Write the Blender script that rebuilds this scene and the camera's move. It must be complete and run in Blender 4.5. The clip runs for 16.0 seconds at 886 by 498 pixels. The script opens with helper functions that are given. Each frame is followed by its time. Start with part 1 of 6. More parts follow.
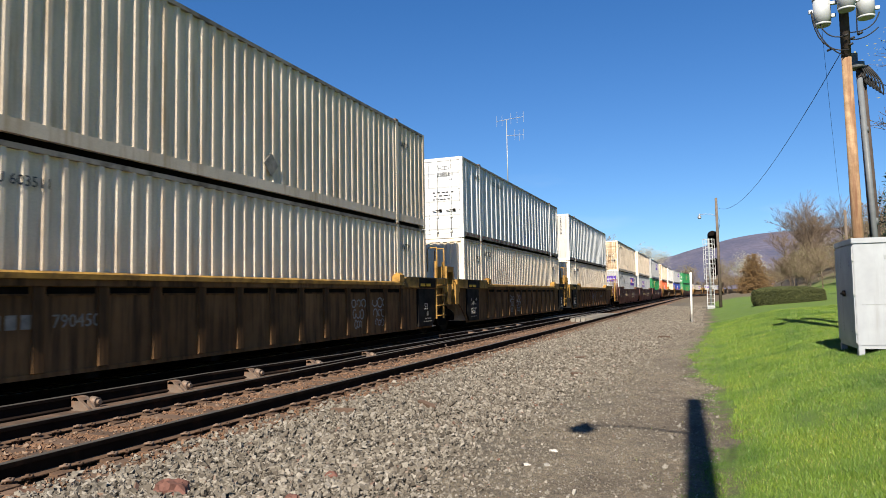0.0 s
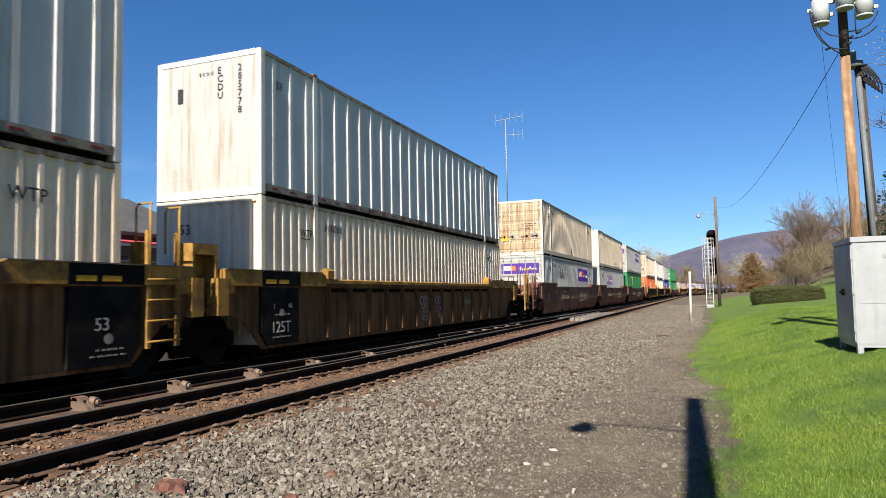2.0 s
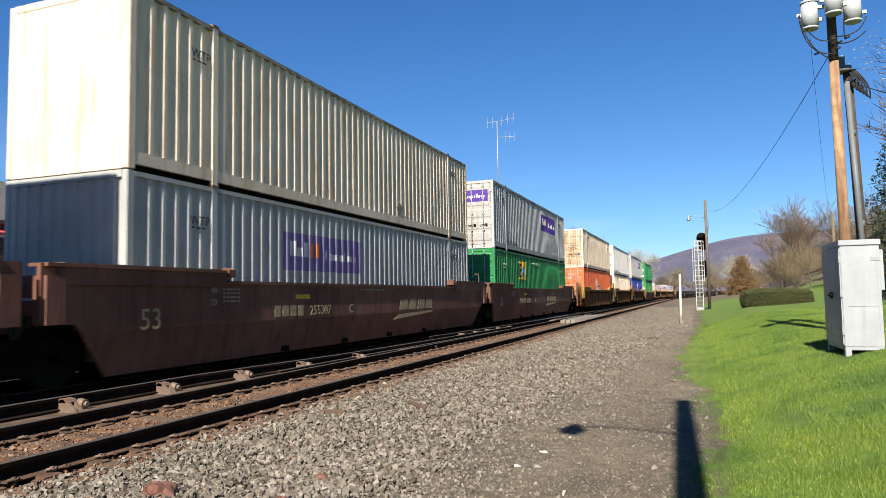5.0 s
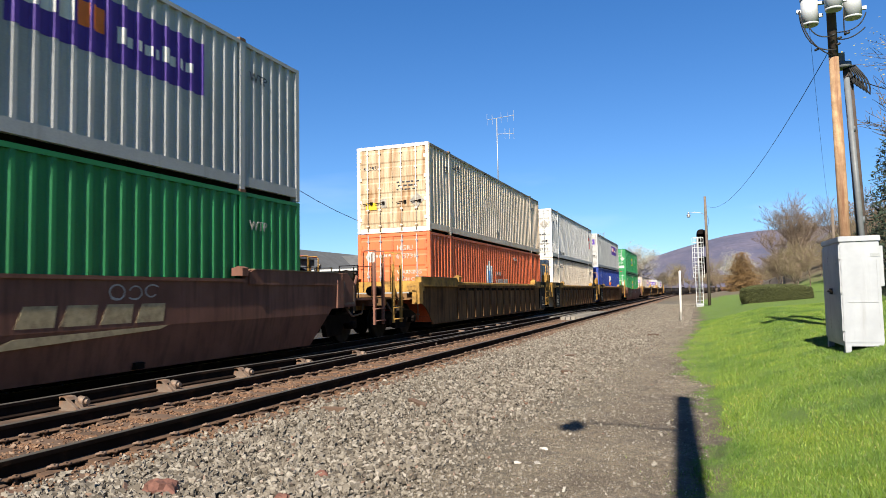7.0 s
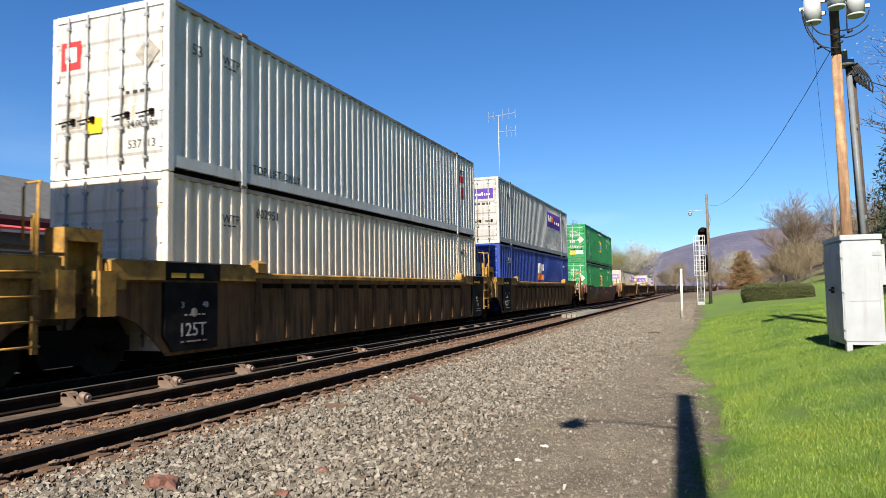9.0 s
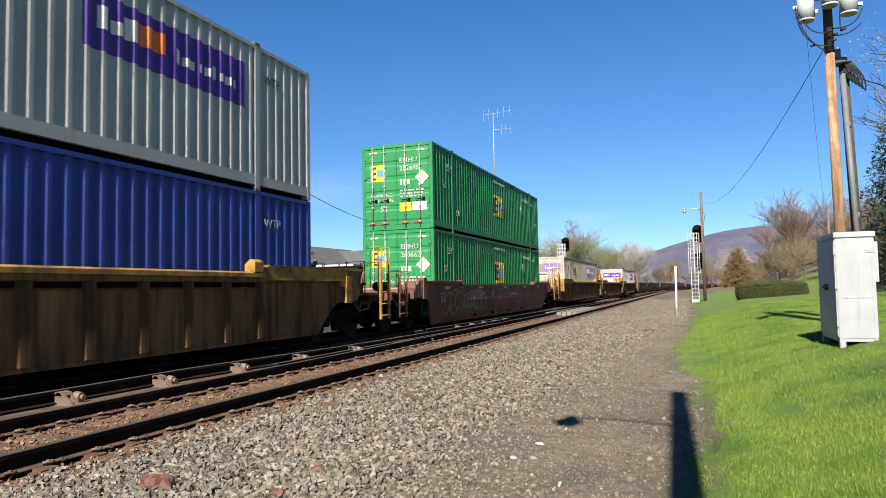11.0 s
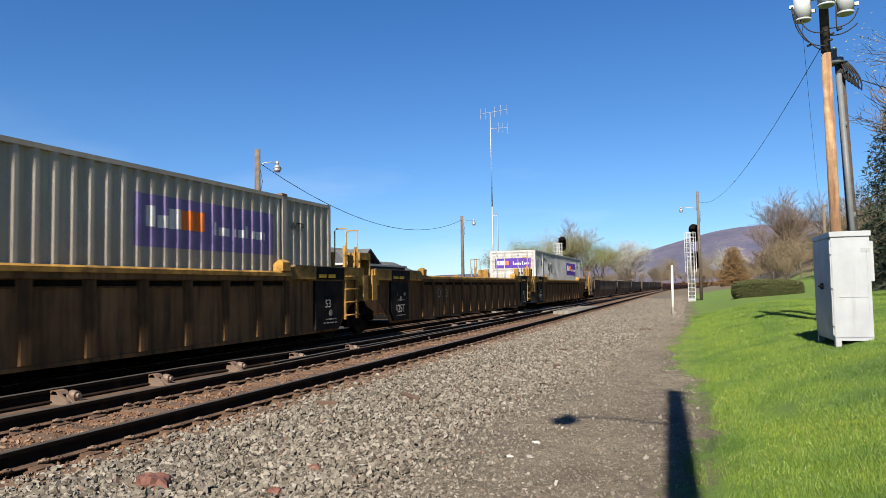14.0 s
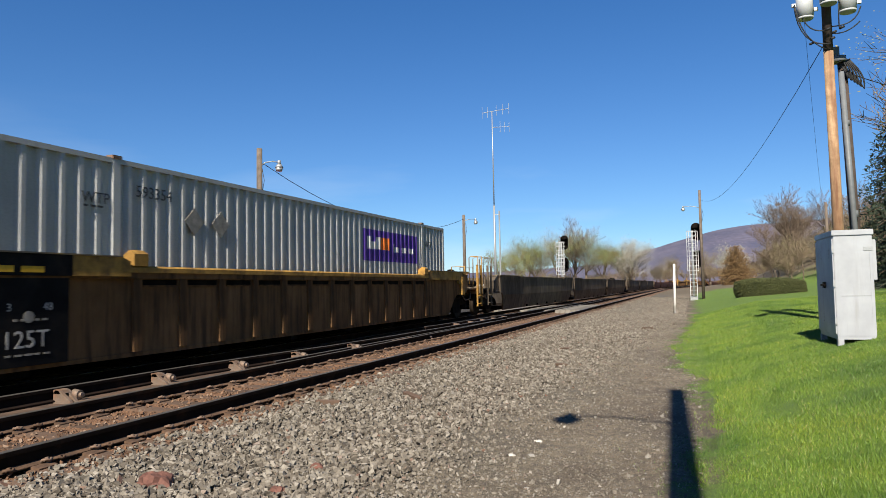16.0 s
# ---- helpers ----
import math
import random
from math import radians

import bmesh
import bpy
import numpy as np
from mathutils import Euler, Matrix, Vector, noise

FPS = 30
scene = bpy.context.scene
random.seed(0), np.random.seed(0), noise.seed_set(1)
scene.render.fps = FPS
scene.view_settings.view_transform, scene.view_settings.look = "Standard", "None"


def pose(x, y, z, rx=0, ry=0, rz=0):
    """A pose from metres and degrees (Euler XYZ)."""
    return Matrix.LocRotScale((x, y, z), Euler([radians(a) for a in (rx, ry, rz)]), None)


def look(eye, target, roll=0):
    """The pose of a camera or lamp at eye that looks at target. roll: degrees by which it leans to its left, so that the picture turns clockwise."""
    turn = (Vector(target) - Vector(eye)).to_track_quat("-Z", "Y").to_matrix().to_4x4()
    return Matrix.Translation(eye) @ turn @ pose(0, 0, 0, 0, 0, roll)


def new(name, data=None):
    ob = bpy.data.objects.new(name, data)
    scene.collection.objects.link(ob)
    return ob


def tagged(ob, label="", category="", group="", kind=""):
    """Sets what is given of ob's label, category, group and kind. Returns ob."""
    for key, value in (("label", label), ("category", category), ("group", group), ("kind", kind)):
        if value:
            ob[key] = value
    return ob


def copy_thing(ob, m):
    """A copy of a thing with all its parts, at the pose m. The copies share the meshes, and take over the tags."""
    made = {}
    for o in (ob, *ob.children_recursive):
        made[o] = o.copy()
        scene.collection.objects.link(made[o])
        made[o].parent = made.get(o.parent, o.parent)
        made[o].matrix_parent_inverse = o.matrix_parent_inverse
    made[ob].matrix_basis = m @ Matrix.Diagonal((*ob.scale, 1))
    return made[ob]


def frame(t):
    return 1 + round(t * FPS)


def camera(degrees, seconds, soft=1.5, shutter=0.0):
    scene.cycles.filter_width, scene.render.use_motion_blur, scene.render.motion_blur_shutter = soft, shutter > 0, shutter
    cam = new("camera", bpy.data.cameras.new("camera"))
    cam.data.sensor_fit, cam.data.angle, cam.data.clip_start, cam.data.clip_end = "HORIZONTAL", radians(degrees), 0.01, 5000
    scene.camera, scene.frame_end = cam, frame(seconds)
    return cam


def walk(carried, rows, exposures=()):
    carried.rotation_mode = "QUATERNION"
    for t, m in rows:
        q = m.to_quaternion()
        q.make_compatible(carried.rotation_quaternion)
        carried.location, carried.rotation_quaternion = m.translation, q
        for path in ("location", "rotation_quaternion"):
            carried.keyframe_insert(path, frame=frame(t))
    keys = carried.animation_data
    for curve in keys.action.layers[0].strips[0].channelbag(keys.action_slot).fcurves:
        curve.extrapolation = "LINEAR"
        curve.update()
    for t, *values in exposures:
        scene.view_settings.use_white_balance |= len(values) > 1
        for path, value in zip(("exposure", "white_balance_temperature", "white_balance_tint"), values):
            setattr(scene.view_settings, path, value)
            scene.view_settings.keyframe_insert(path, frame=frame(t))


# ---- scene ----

# The camera stands beside the track and turns a little; rail tops are z = 0, the rails run along +y.
EYE = (0.0, 0.0, 1.255)
cam = camera(66.1, 16.0, soft=0.8, shutter=0.08)
TURNS = [(0, 21.31, 3.92, 1.04), (0.5, 21.33, 3.89, 1.11), (1, 21.32, 3.87, 1.17), (1.5, 21.27, 3.86, 1.15), (2, 21.24, 3.88, 1.15),
         (2.5, 21.18, 3.93, 1.18), (3, 20.84, 3.99, 1.14), (3.5, 20.66, 4.13, 0.95), (4, 20.52, 4.18, 0.97), (6.5, 20.49, 3.74, 1.07),
         (7, 20.50, 3.78, 1.13), (7.5, 20.55, 3.80, 1.10), (8, 20.60, 3.84, 1.10), (8.5, 20.64, 3.81, 1.00), (9, 20.61, 3.56, 0.95),
         (11.5, 20.11, 3.40, 1.14), (12, 20.04, 3.42, 1.13), (12.5, 19.94, 3.36, 1.10), (13, 19.89, 3.32, 1.08), (13.5, 19.91, 3.29, 1.05),
         (14, 19.93, 3.29, 1.04), (14.5, 19.93, 3.26, 1.08), (15, 19.95, 3.24, 1.05), (15.5, 20.08, 3.20, 1.08), (16, 20.09, 3.21, 1.09)]


def aim(yaw, pitch, lean):
    y, p = radians(yaw), radians(pitch)
    way = Vector((-math.sin(y) * math.cos(p), math.cos(y) * math.cos(p), math.sin(p)))
    return look(EYE, Vector(EYE) + way * 10, -lean)


walk(cam, [(t, aim(a, b, c)) for t, a, b, c in TURNS],
     [(0, 1.23), (3.5, 1.23), (6.5, 1.42), (9, 1.42), (11.5, 1.39), (12.5, 1.38), (14.0, 1.28), (16, 1.15)])

# ---- light: a clear spring day, the sun behind the camera, almost in line with the track ----
SUN_EL, SUN_AZ = 41.5, 176.6      # elevation; bearing clockwise from +y
world = bpy.data.worlds.new("sky")
scene.world = world
world.use_nodes = True
wn = world.node_tree
sky = wn.nodes.new("ShaderNodeTexSky")
sky.sky_type, sky.sun_disc = "NISHITA", False
sky.sun_elevation, sky.sun_rotation = radians(SUN_EL), radians(SUN_AZ)
sky.air_density, sky.dust_density, sky.ozone_density, sky.altitude = 1.0, 0.0, 5.0, 600
wn.nodes["Background"].inputs["Strength"].default_value = 0.045
deep = wn.nodes.new("ShaderNodeMix")
deep.data_type, deep.blend_type = "RGBA", "MULTIPLY"
deep.inputs[0].default_value, deep.inputs[7].default_value = 1.0, (0.55, 0.94, 1.22, 1)
wn.links.new(sky.outputs["Color"], deep.inputs[6])
climb = wn.nodes.new("ShaderNodeMapRange")
climb.inputs["From Min"].default_value, climb.inputs["From Max"].default_value = 0.05, 0.40
air = wn.nodes.new("ShaderNodeMix")
air.data_type, air.inputs[6].default_value, air.inputs[7].default_value = "RGBA", (0.71, 0.92, 1.12, 1), (0.47, 0.89, 1.24, 1)
wn.links.new(climb.outputs["Result"], air.inputs[0])
wn.links.new(air.outputs[2], deep.inputs[7])
sky_co = wn.nodes.new("ShaderNodeTexCoord")
sky_map = wn.nodes.new("ShaderNodeMapping")
sky_map.inputs["Scale"].default_value = (1.6, 1.6, 9.0)
wisp = wn.nodes.new("ShaderNodeTexNoise")
wisp.inputs["Scale"].default_value, wisp.inputs["Detail"].default_value = 1.7, 7.0
fade = wn.nodes.new("ShaderNodeValToRGB")
fade.color_ramp.elements[0].position, fade.color_ramp.elements[1].position = 0.55, 0.85
fade.color_ramp.elements[1].color = (0.30, 0.30, 0.30, 1)
veil = wn.nodes.new("ShaderNodeMix")
veil.data_type, veil.inputs[7].default_value = "RGBA", (9.0, 10.0, 11.0, 1)
wn.links.new(sky_co.outputs["Generated"], sky_map.inputs["Vector"])
wn.links.new(sky_map.outputs["Vector"], wisp.inputs["Vector"])
wn.links.new(wisp.outputs["Fac"], fade.inputs["Fac"])
high = wn.nodes.new("ShaderNodeSeparateXYZ")
low = wn.nodes.new("ShaderNodeMapRange")
for key, value in (("From Min", 0.08), ("From Max", 0.26), ("To Min", 1.0), ("To Max", 0.0)):
    low.inputs[key].default_value = value
gate = wn.nodes.new("ShaderNodeMath")
gate.operation = "MULTIPLY"
wn.links.new(sky_co.outputs["Generated"], high.inputs[0])
wn.links.new(high.outputs["Z"], low.inputs["Value"])
wn.links.new(high.outputs["Z"], climb.inputs["Value"])
wn.links.new(low.outputs["Result"], gate.inputs[0])
wn.links.new(fade.outputs["Color"], gate.inputs[1])
wn.links.new(gate.outputs[0], veil.inputs[0])
wn.links.new(deep.outputs[2], veil.inputs[6])
wn.links.new(veil.outputs[2], wn.nodes["Background"].inputs["Color"])
sun = new("sun", bpy.data.lights.new("sun", "SUN"))
sun.data.energy, sun.data.angle, sun.data.color = 5.0, radians(0.53), (1.0, 0.91, 0.765)
az, el = radians(SUN_AZ), radians(SUN_EL)
sun.matrix_world = look((math.sin(az) * math.cos(el) * 50, math.cos(az) * math.cos(el) * 50, math.sin(el) * 50), (0, 0, 0))


# ---- materials ----
def node(nt, kind, **values):
    n = nt.nodes.new(kind)
    for key, value in values.items():
        if key in n.inputs.keys():
            n.inputs[key].default_value = value
    return n


def material(name):
    m = bpy.data.materials.new(name)
    m.use_nodes = True
    return m, m.node_tree, m.node_tree.nodes["Principled BSDF"]


def noise_node(nt, scale, detail=4.0, stretch=None, rough=0.55):
    co = nt.nodes.new("ShaderNodeTexCoord")
    n = node(nt, "ShaderNodeTexNoise", Scale=scale, Detail=detail, Roughness=rough)
    if stretch:
        mp = nt.nodes.new("ShaderNodeMapping")
        mp.inputs["Scale"].default_value = stretch
        nt.links.new(co.outputs["Object"], mp.inputs["Vector"])
        nt.links.new(mp.outputs["Vector"], n.inputs["Vector"])
    else:
        nt.links.new(co.outputs["Object"], n.inputs["Vector"])
    return n


def ramp(nt, source, stops):
    r = nt.nodes.new("ShaderNodeValToRGB")
    while len(r.color_ramp.elements) < len(stops):
        r.color_ramp.elements.new(0.5)
    for e, (p, c) in zip(r.color_ramp.elements, stops):
        e.position = p
        e.color = (*c, 1) if isinstance(c, tuple) else (c, c, c, 1)
    nt.links.new(source, r.inputs["Fac"])
    return r


def mix(nt, fac, a, b, blend="MIX"):
    m = nt.nodes.new("ShaderNodeMix")
    m.data_type, m.blend_type = "RGBA", blend
    for sock, value in ((m.inputs[0], fac), (m.inputs[6], a), (m.inputs[7], b)):
        if isinstance(value, bpy.types.NodeSocket):
            nt.links.new(value, sock)
        elif isinstance(value, (int, float)):
            sock.default_value = value
        else:
            sock.default_value = (*value, 1)
    return m.outputs[2]


def surface(name, col, rough=0.6, metal=0.0, var=0.25, scale=2.0, stain=None, amount=0.45, streak=False, bump=0.15, grain=60.0, rnd=0.0, gloss=0.3):
    """Painted or raw surface: tone that varies at two scales, stains or streaks, fine relief."""
    m, nt, bs = material(name)
    big = noise_node(nt, scale, 5)
    fine = noise_node(nt, grain, 3)
    dark = tuple(c * (1 - var) for c in col)
    light = tuple(min(1, c * (1 + var * 0.5)) for c in col)
    out = ramp(nt, big.outputs["Fac"], [(0.3, dark), (0.7, light)]).outputs["Color"]
    speck = ramp(nt, fine.outputs["Fac"], [(0.35, 0.82), (0.65, 1.0)]).outputs["Color"]
    out = mix(nt, 0.6, out, speck, "MULTIPLY")
    if stain:
        st = noise_node(nt, 2.2, 6, (2.6, 2.6, 0.22) if streak else (1.3, 1.3, 1.3), 0.65)
        mask = ramp(nt, st.outputs["Fac"], [(0.64 - 0.42 * amount, 0.0), (0.86 - 0.42 * amount, 0.9)]).outputs["Color"]
        out = mix(nt, mask, out, stain)
    if rnd:
        info = nt.nodes.new("ShaderNodeObjectInfo")
        tone = ramp(nt, info.outputs["Random"], [(0.0, 1 - rnd), (1.0, 1.0)]).outputs["Color"]
        out = mix(nt, 1.0, out, tone, "MULTIPLY")
    nt.links.new(out, bs.inputs["Base Color"])
    rr = ramp(nt, big.outputs["Fac"], [(0.3, min(1, rough + 0.12)), (0.7, max(0.05, rough - 0.1))])
    nt.links.new(rr.outputs["Color"], bs.inputs["Roughness"])
    bs.inputs["Metallic"].default_value = metal
    bs.inputs["Specular IOR Level"].default_value = gloss
    if bump:
        b = node(nt, "ShaderNodeBump", Strength=bump, Distance=0.01)
        nt.links.new(fine.outputs["Fac"], b.inputs["Height"])
        nt.links.new(b.outputs["Normal"], bs.inputs["Normal"])
    return m


RUST = (0.16, 0.07, 0.03)
GRIME = (0.09, 0.075, 0.06)
M = {
    # Rail sides face away from the sun; that shade is put into the near-black.
    "rail_side": surface("rusty rail, shade in colour", (0.016, 0.011, 0.009), 0.9, 0, 0.3, 3, (0.045, 0.024, 0.015), 0.25, bump=0.3, gloss=0.03),
    "rail_head": surface("worn rail head", (0.17, 0.155, 0.14), 0.5, 0.8, 0.2, 4, bump=0.02),
    "tie": surface("weathered tie wood", (0.138, 0.0866, 0.0589), 0.9, 0, 0.4, 6, (0.0623, 0.0415, 0.0312), 0.5, bump=0.6, grain=25, rnd=0.35),
    "timber": surface("sun-bleached crossing timber", (0.221, 0.201, 0.172), 0.9, 0, 0.3, 3, (0.115, 0.0943, 0.0738), 0.4, bump=0.5, grain=25, rnd=0.3),
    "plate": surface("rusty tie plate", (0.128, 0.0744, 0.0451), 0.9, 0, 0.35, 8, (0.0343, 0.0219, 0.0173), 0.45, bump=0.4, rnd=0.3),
    "brace": surface("grey rusty casting", (0.171, 0.131, 0.105), 0.7, 0.3, 0.3, 8, RUST, 0.4, bump=0.3),
    "black": surface("sooty black steel", (0.007, 0.006, 0.0055), 0.85, 0, 0.4, 3, (0.018, 0.012, 0.009), 0.35, gloss=0.05),
    "ttx_side": surface("brown grimy car side", (0.181, 0.0996, 0.046), 0.85, 0, 0.45, 0.9, (0.0375, 0.024, 0.0161), 0.47, True, bump=0.2, gloss=0.06),
    "ttx_yellow": surface("faded yellow paint", (0.369, 0.209, 0.0508), 0.65, 0, 0.35, 1.4, (0.0943, 0.0558, 0.0246), 0.52, bump=0.2, gloss=0.12),
    "ttx_black": surface("black panel paint", (0.007, 0.007, 0.008), 0.7, 0, 0.3, 3, (0.02, 0.016, 0.013), 0.35, gloss=0.08),
    "brown_side": surface("dull red-brown car paint", (0.161, 0.079, 0.0582), 0.7, 0, 0.3, 1.0, (0.078, 0.0416, 0.0322), 0.42, True, bump=0.15, gloss=0.1),
    "dark_side": surface("dark weathered car paint", (0.12, 0.096, 0.0704), 0.8, 0, 0.3, 1.0, (0.04, 0.032, 0.0256), 0.45, True, bump=0.15, gloss=0.08),
    "wheel": surface("wheel steel", (0.022, 0.016, 0.012), 0.8, 0, 0.3, 6, gloss=0.1),
    "white_mark": surface("white marking", (0.407, 0.394, 0.367), 0.7, 0, 0.3, 9, (0.164, 0.131, 0.105), 0.35),
    "grey_mark": surface("chalky grey marking", (0.26, 0.24, 0.21), 0.8, 0, 0.4, 9),
    "spray": surface("pale worn spray paint", (0.36, 0.35, 0.33), 0.85, 0, 0.4, 5),
    "black_mark": surface("black marking", (0.03, 0.03, 0.035), 0.6, 0, 0.2, 9),
    "tan_mark": surface("faded tan marking", (0.36, 0.29, 0.17), 0.8, 0, 0.3, 9, (0.1, 0.05, 0.04), 0.3),
    "yellow_strip": surface("yellow reflective strip", (0.55, 0.32, 0.02), 0.5, 0, 0.2, 9),
    "green_spray": surface("pale green spray paint", (0.20, 0.25, 0.12), 0.9, 0, 0.5, 3),
    "wood_fresh": surface("tan peeled pole wood", (0.328, 0.213, 0.121), 0.9, 0, 0.35, 5, (0.131, 0.0623, 0.0361), 0.46, True, bump=0.5, grain=30),
    "wood_pole": surface("grey-brown pole wood", (0.13, 0.102, 0.0798), 0.9, 0, 0.3, 5, (0.0592, 0.0493, 0.042), 0.45, True, bump=0.5, grain=30),
    "wood_dark": surface("dark creosoted wood", (0.06, 0.045, 0.038), 0.9, 0, 0.3, 5, bump=0.5, grain=30),
    "galv": surface("galvanised steel", (0.328, 0.341, 0.348), 0.5, 0.5, 0.15, 6),
    "cabinet": surface("pale grey cabinet paint", (0.326, 0.341, 0.365), 0.45, 0.1, 0.12, 1.5, (0.25, 0.253, 0.255), 0.18, True, bump=0.35, grain=3.5),
    "silver_paint": surface("bright silver paint", (0.472, 0.485, 0.492), 0.5, 0.0, 0.1, 6),
    "trafo": surface("transformer paint", (0.361, 0.38, 0.394), 0.45, 0, 0.1, 5, bump=0.03),
    "grate": surface("worn tread plate", (0.131, 0.115, 0.0943), 0.6, 0.3, 0.3, 5, (0.246, 0.164, 0.0656), 0.4),
    "top_rail": surface("dirty pale top rail", (0.27, 0.245, 0.21), 0.8, 0, 0.3, 1.5, (0.05, 0.04, 0.03), 0.45),
    "rubber": surface("black cable", (0.015, 0.015, 0.016), 0.6, 0, 0.1, 5),
    "conduit": surface("grey conduit", (0.12, 0.13, 0.14), 0.55, 0, 0.2, 5),
}


def ground_material():
    """Crushed stone beside the track, worn dirt path, lawn: borders wander."""
    m, nt, bs = material("ground: stone, worn dirt and lawn")
    co = nt.nodes.new("ShaderNodeTexCoord")
    sep = nt.nodes.new("ShaderNodeSeparateXYZ")
    nt.links.new(co.outputs["Object"], sep.inputs[0])
    wob = noise_node(nt, 0.7, 6, rough=0.7)

    def step(op, a, b):
        n = node(nt, "ShaderNodeMath")
        n.operation = op
        for sock, value in zip(n.inputs, (a, b)):
            if isinstance(value, bpy.types.NodeSocket):
                nt.links.new(value, sock)
            else:
                sock.default_value = value
        return n.outputs[0]
    off = step("MULTIPLY", step("SUBTRACT", sep.outputs["Y"], 18.0), 1 / 7.0)
    bulge = step("MULTIPLY", step("POWER", 2.718, step("MULTIPLY", step("MULTIPLY", off, off), -1.0)), 0.5)
    near = step("MULTIPLY", step("SUBTRACT", sep.outputs["Y"], 10.0), 1 / 2.6)
    bay = step("MULTIPLY", step("POWER", 2.718, step("MULTIPLY", step("MULTIPLY", near, near), -1.0)), 0.28)
    lawn_x = step("SUBTRACT", step("ADD", sep.outputs["X"], bulge), bay)

    def edge(at, soft, swing, axis="X"):
        a = node(nt, "ShaderNodeMath"); a.operation = "MULTIPLY_ADD"
        nt.links.new(wob.outputs["Fac"], a.inputs[0]); a.inputs[1].default_value = swing; a.inputs[2].default_value = -swing / 2 - at
        b = node(nt, "ShaderNodeMath"); b.operation = "ADD"
        nt.links.new(lawn_x if axis == "L" else sep.outputs[axis], b.inputs[0]); nt.links.new(a.outputs[0], b.inputs[1])
        c = node(nt, "ShaderNodeMath"); c.operation = "MULTIPLY_ADD"; c.use_clamp = True
        nt.links.new(b.outputs[0], c.inputs[0]); c.inputs[1].default_value = 1 / soft; c.inputs[2].default_value = 0.5
        return c.outputs[0]
    grit = noise_node(nt, 45, 5, rough=0.7)
    patch = noise_node(nt, 0.9, 5, rough=0.6)
    vor = node(nt, "ShaderNodeTexVoronoi", Scale=28.0)
    nt.links.new(co.outputs["Object"], vor.inputs["Vector"])
    stone = mix(nt, 1.0, ramp(nt, vor.outputs["Color"], [(0.2, (0.0587, 0.0484, 0.0352)), (0.8, (0.111, 0.0969, 0.0732))]).outputs["Color"],
                ramp(nt, grit.outputs["Fac"], [(0.3, 0.55), (0.6, 1.0)]).outputs["Color"], "MULTIPLY")
    chips = node(nt, "ShaderNodeTexVoronoi", Scale=13.0)
    nt.links.new(co.outputs["Object"], chips.inputs["Vector"])
    mottle = mix(nt, 1.0, ramp(nt, chips.outputs["Color"], [(0.1, 0.72), (0.9, 1.18)]).outputs["Color"], ramp(nt, noise_node(nt, 6, 6, rough=0.75).outputs["Fac"], [(0.35, 0.72), (0.65, 1.15)]).outputs["Color"], "MULTIPLY")
    dirt = mix(nt, 1.0, ramp(nt, patch.outputs["Fac"], [(0.3, (0.145, 0.112, 0.0753)), (0.7, (0.239, 0.198, 0.138))]).outputs["Color"],
               ramp(nt, grit.outputs["Fac"], [(0.35, 0.6), (0.65, 1.15)]).outputs["Color"], "MULTIPLY")
    lawn = mix(nt, 1.0, ramp(nt, patch.outputs["Fac"], [(0.3, (0.0656, 0.122, 0.00816)), (0.7, (0.101, 0.166, 0.0143))]).outputs["Color"],
               ramp(nt, grit.outputs["Fac"], [(0.3, 0.6), (0.65, 1.1)]).outputs["Color"], "MULTIPLY")
    # Near-black strip under the train: its shade is painted into the ground colour.
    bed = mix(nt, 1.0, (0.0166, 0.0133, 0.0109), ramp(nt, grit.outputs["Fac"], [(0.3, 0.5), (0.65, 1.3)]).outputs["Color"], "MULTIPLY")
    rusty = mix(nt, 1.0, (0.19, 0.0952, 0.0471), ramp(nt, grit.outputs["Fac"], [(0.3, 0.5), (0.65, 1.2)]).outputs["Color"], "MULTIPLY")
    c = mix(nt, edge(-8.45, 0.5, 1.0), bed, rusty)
    c = mix(nt, edge(-4.62, 0.3, 1.2), c, stone)
    dirt = mix(nt, 1.0, dirt, mottle, "MULTIPLY")
    c = mix(nt, edge(-2.0, 1.9, 7.0), c, dirt)
    damp = ramp(nt, noise_node(nt, 0.45, 5, rough=0.65).outputs["Fac"], [(0.42, 0.0), (0.6, 1.0)]).outputs["Color"]
    dark = mix(nt, 1.0, (0.0722, 0.0528, 0.036), ramp(nt, grit.outputs["Fac"], [(0.3, 0.55), (0.65, 1.2)]).outputs["Color"], "MULTIPLY")
    c = mix(nt, damp, c, mix(nt, edge(-1.1, 1.0, 3.0), c, dark))
    worn = mix(nt, edge(0.02, 0.35, 3.0, "L"), dark, lawn)
    c = mix(nt, edge(-0.10, 0.2, 2.6, "L"), c, worn)
    litter = mix(nt, 1.0, (0.0952, 0.0732, 0.045), ramp(nt, grit.outputs["Fac"], [(0.3, 0.5), (0.65, 1.2)]).outputs["Color"], "MULTIPLY")
    c = mix(nt, edge(95, 14, 40, "Y"), c, litter)
    nt.links.new(c, bs.inputs["Base Color"])
    bs.inputs["Roughness"].default_value = 0.95
    b = node(nt, "ShaderNodeBump", Strength=1.0, Distance=0.04)
    nt.links.new(grit.outputs["Fac"], b.inputs["Height"])
    nt.links.new(b.outputs["Normal"], bs.inputs["Normal"])
    return m


M["ground"] = ground_material()


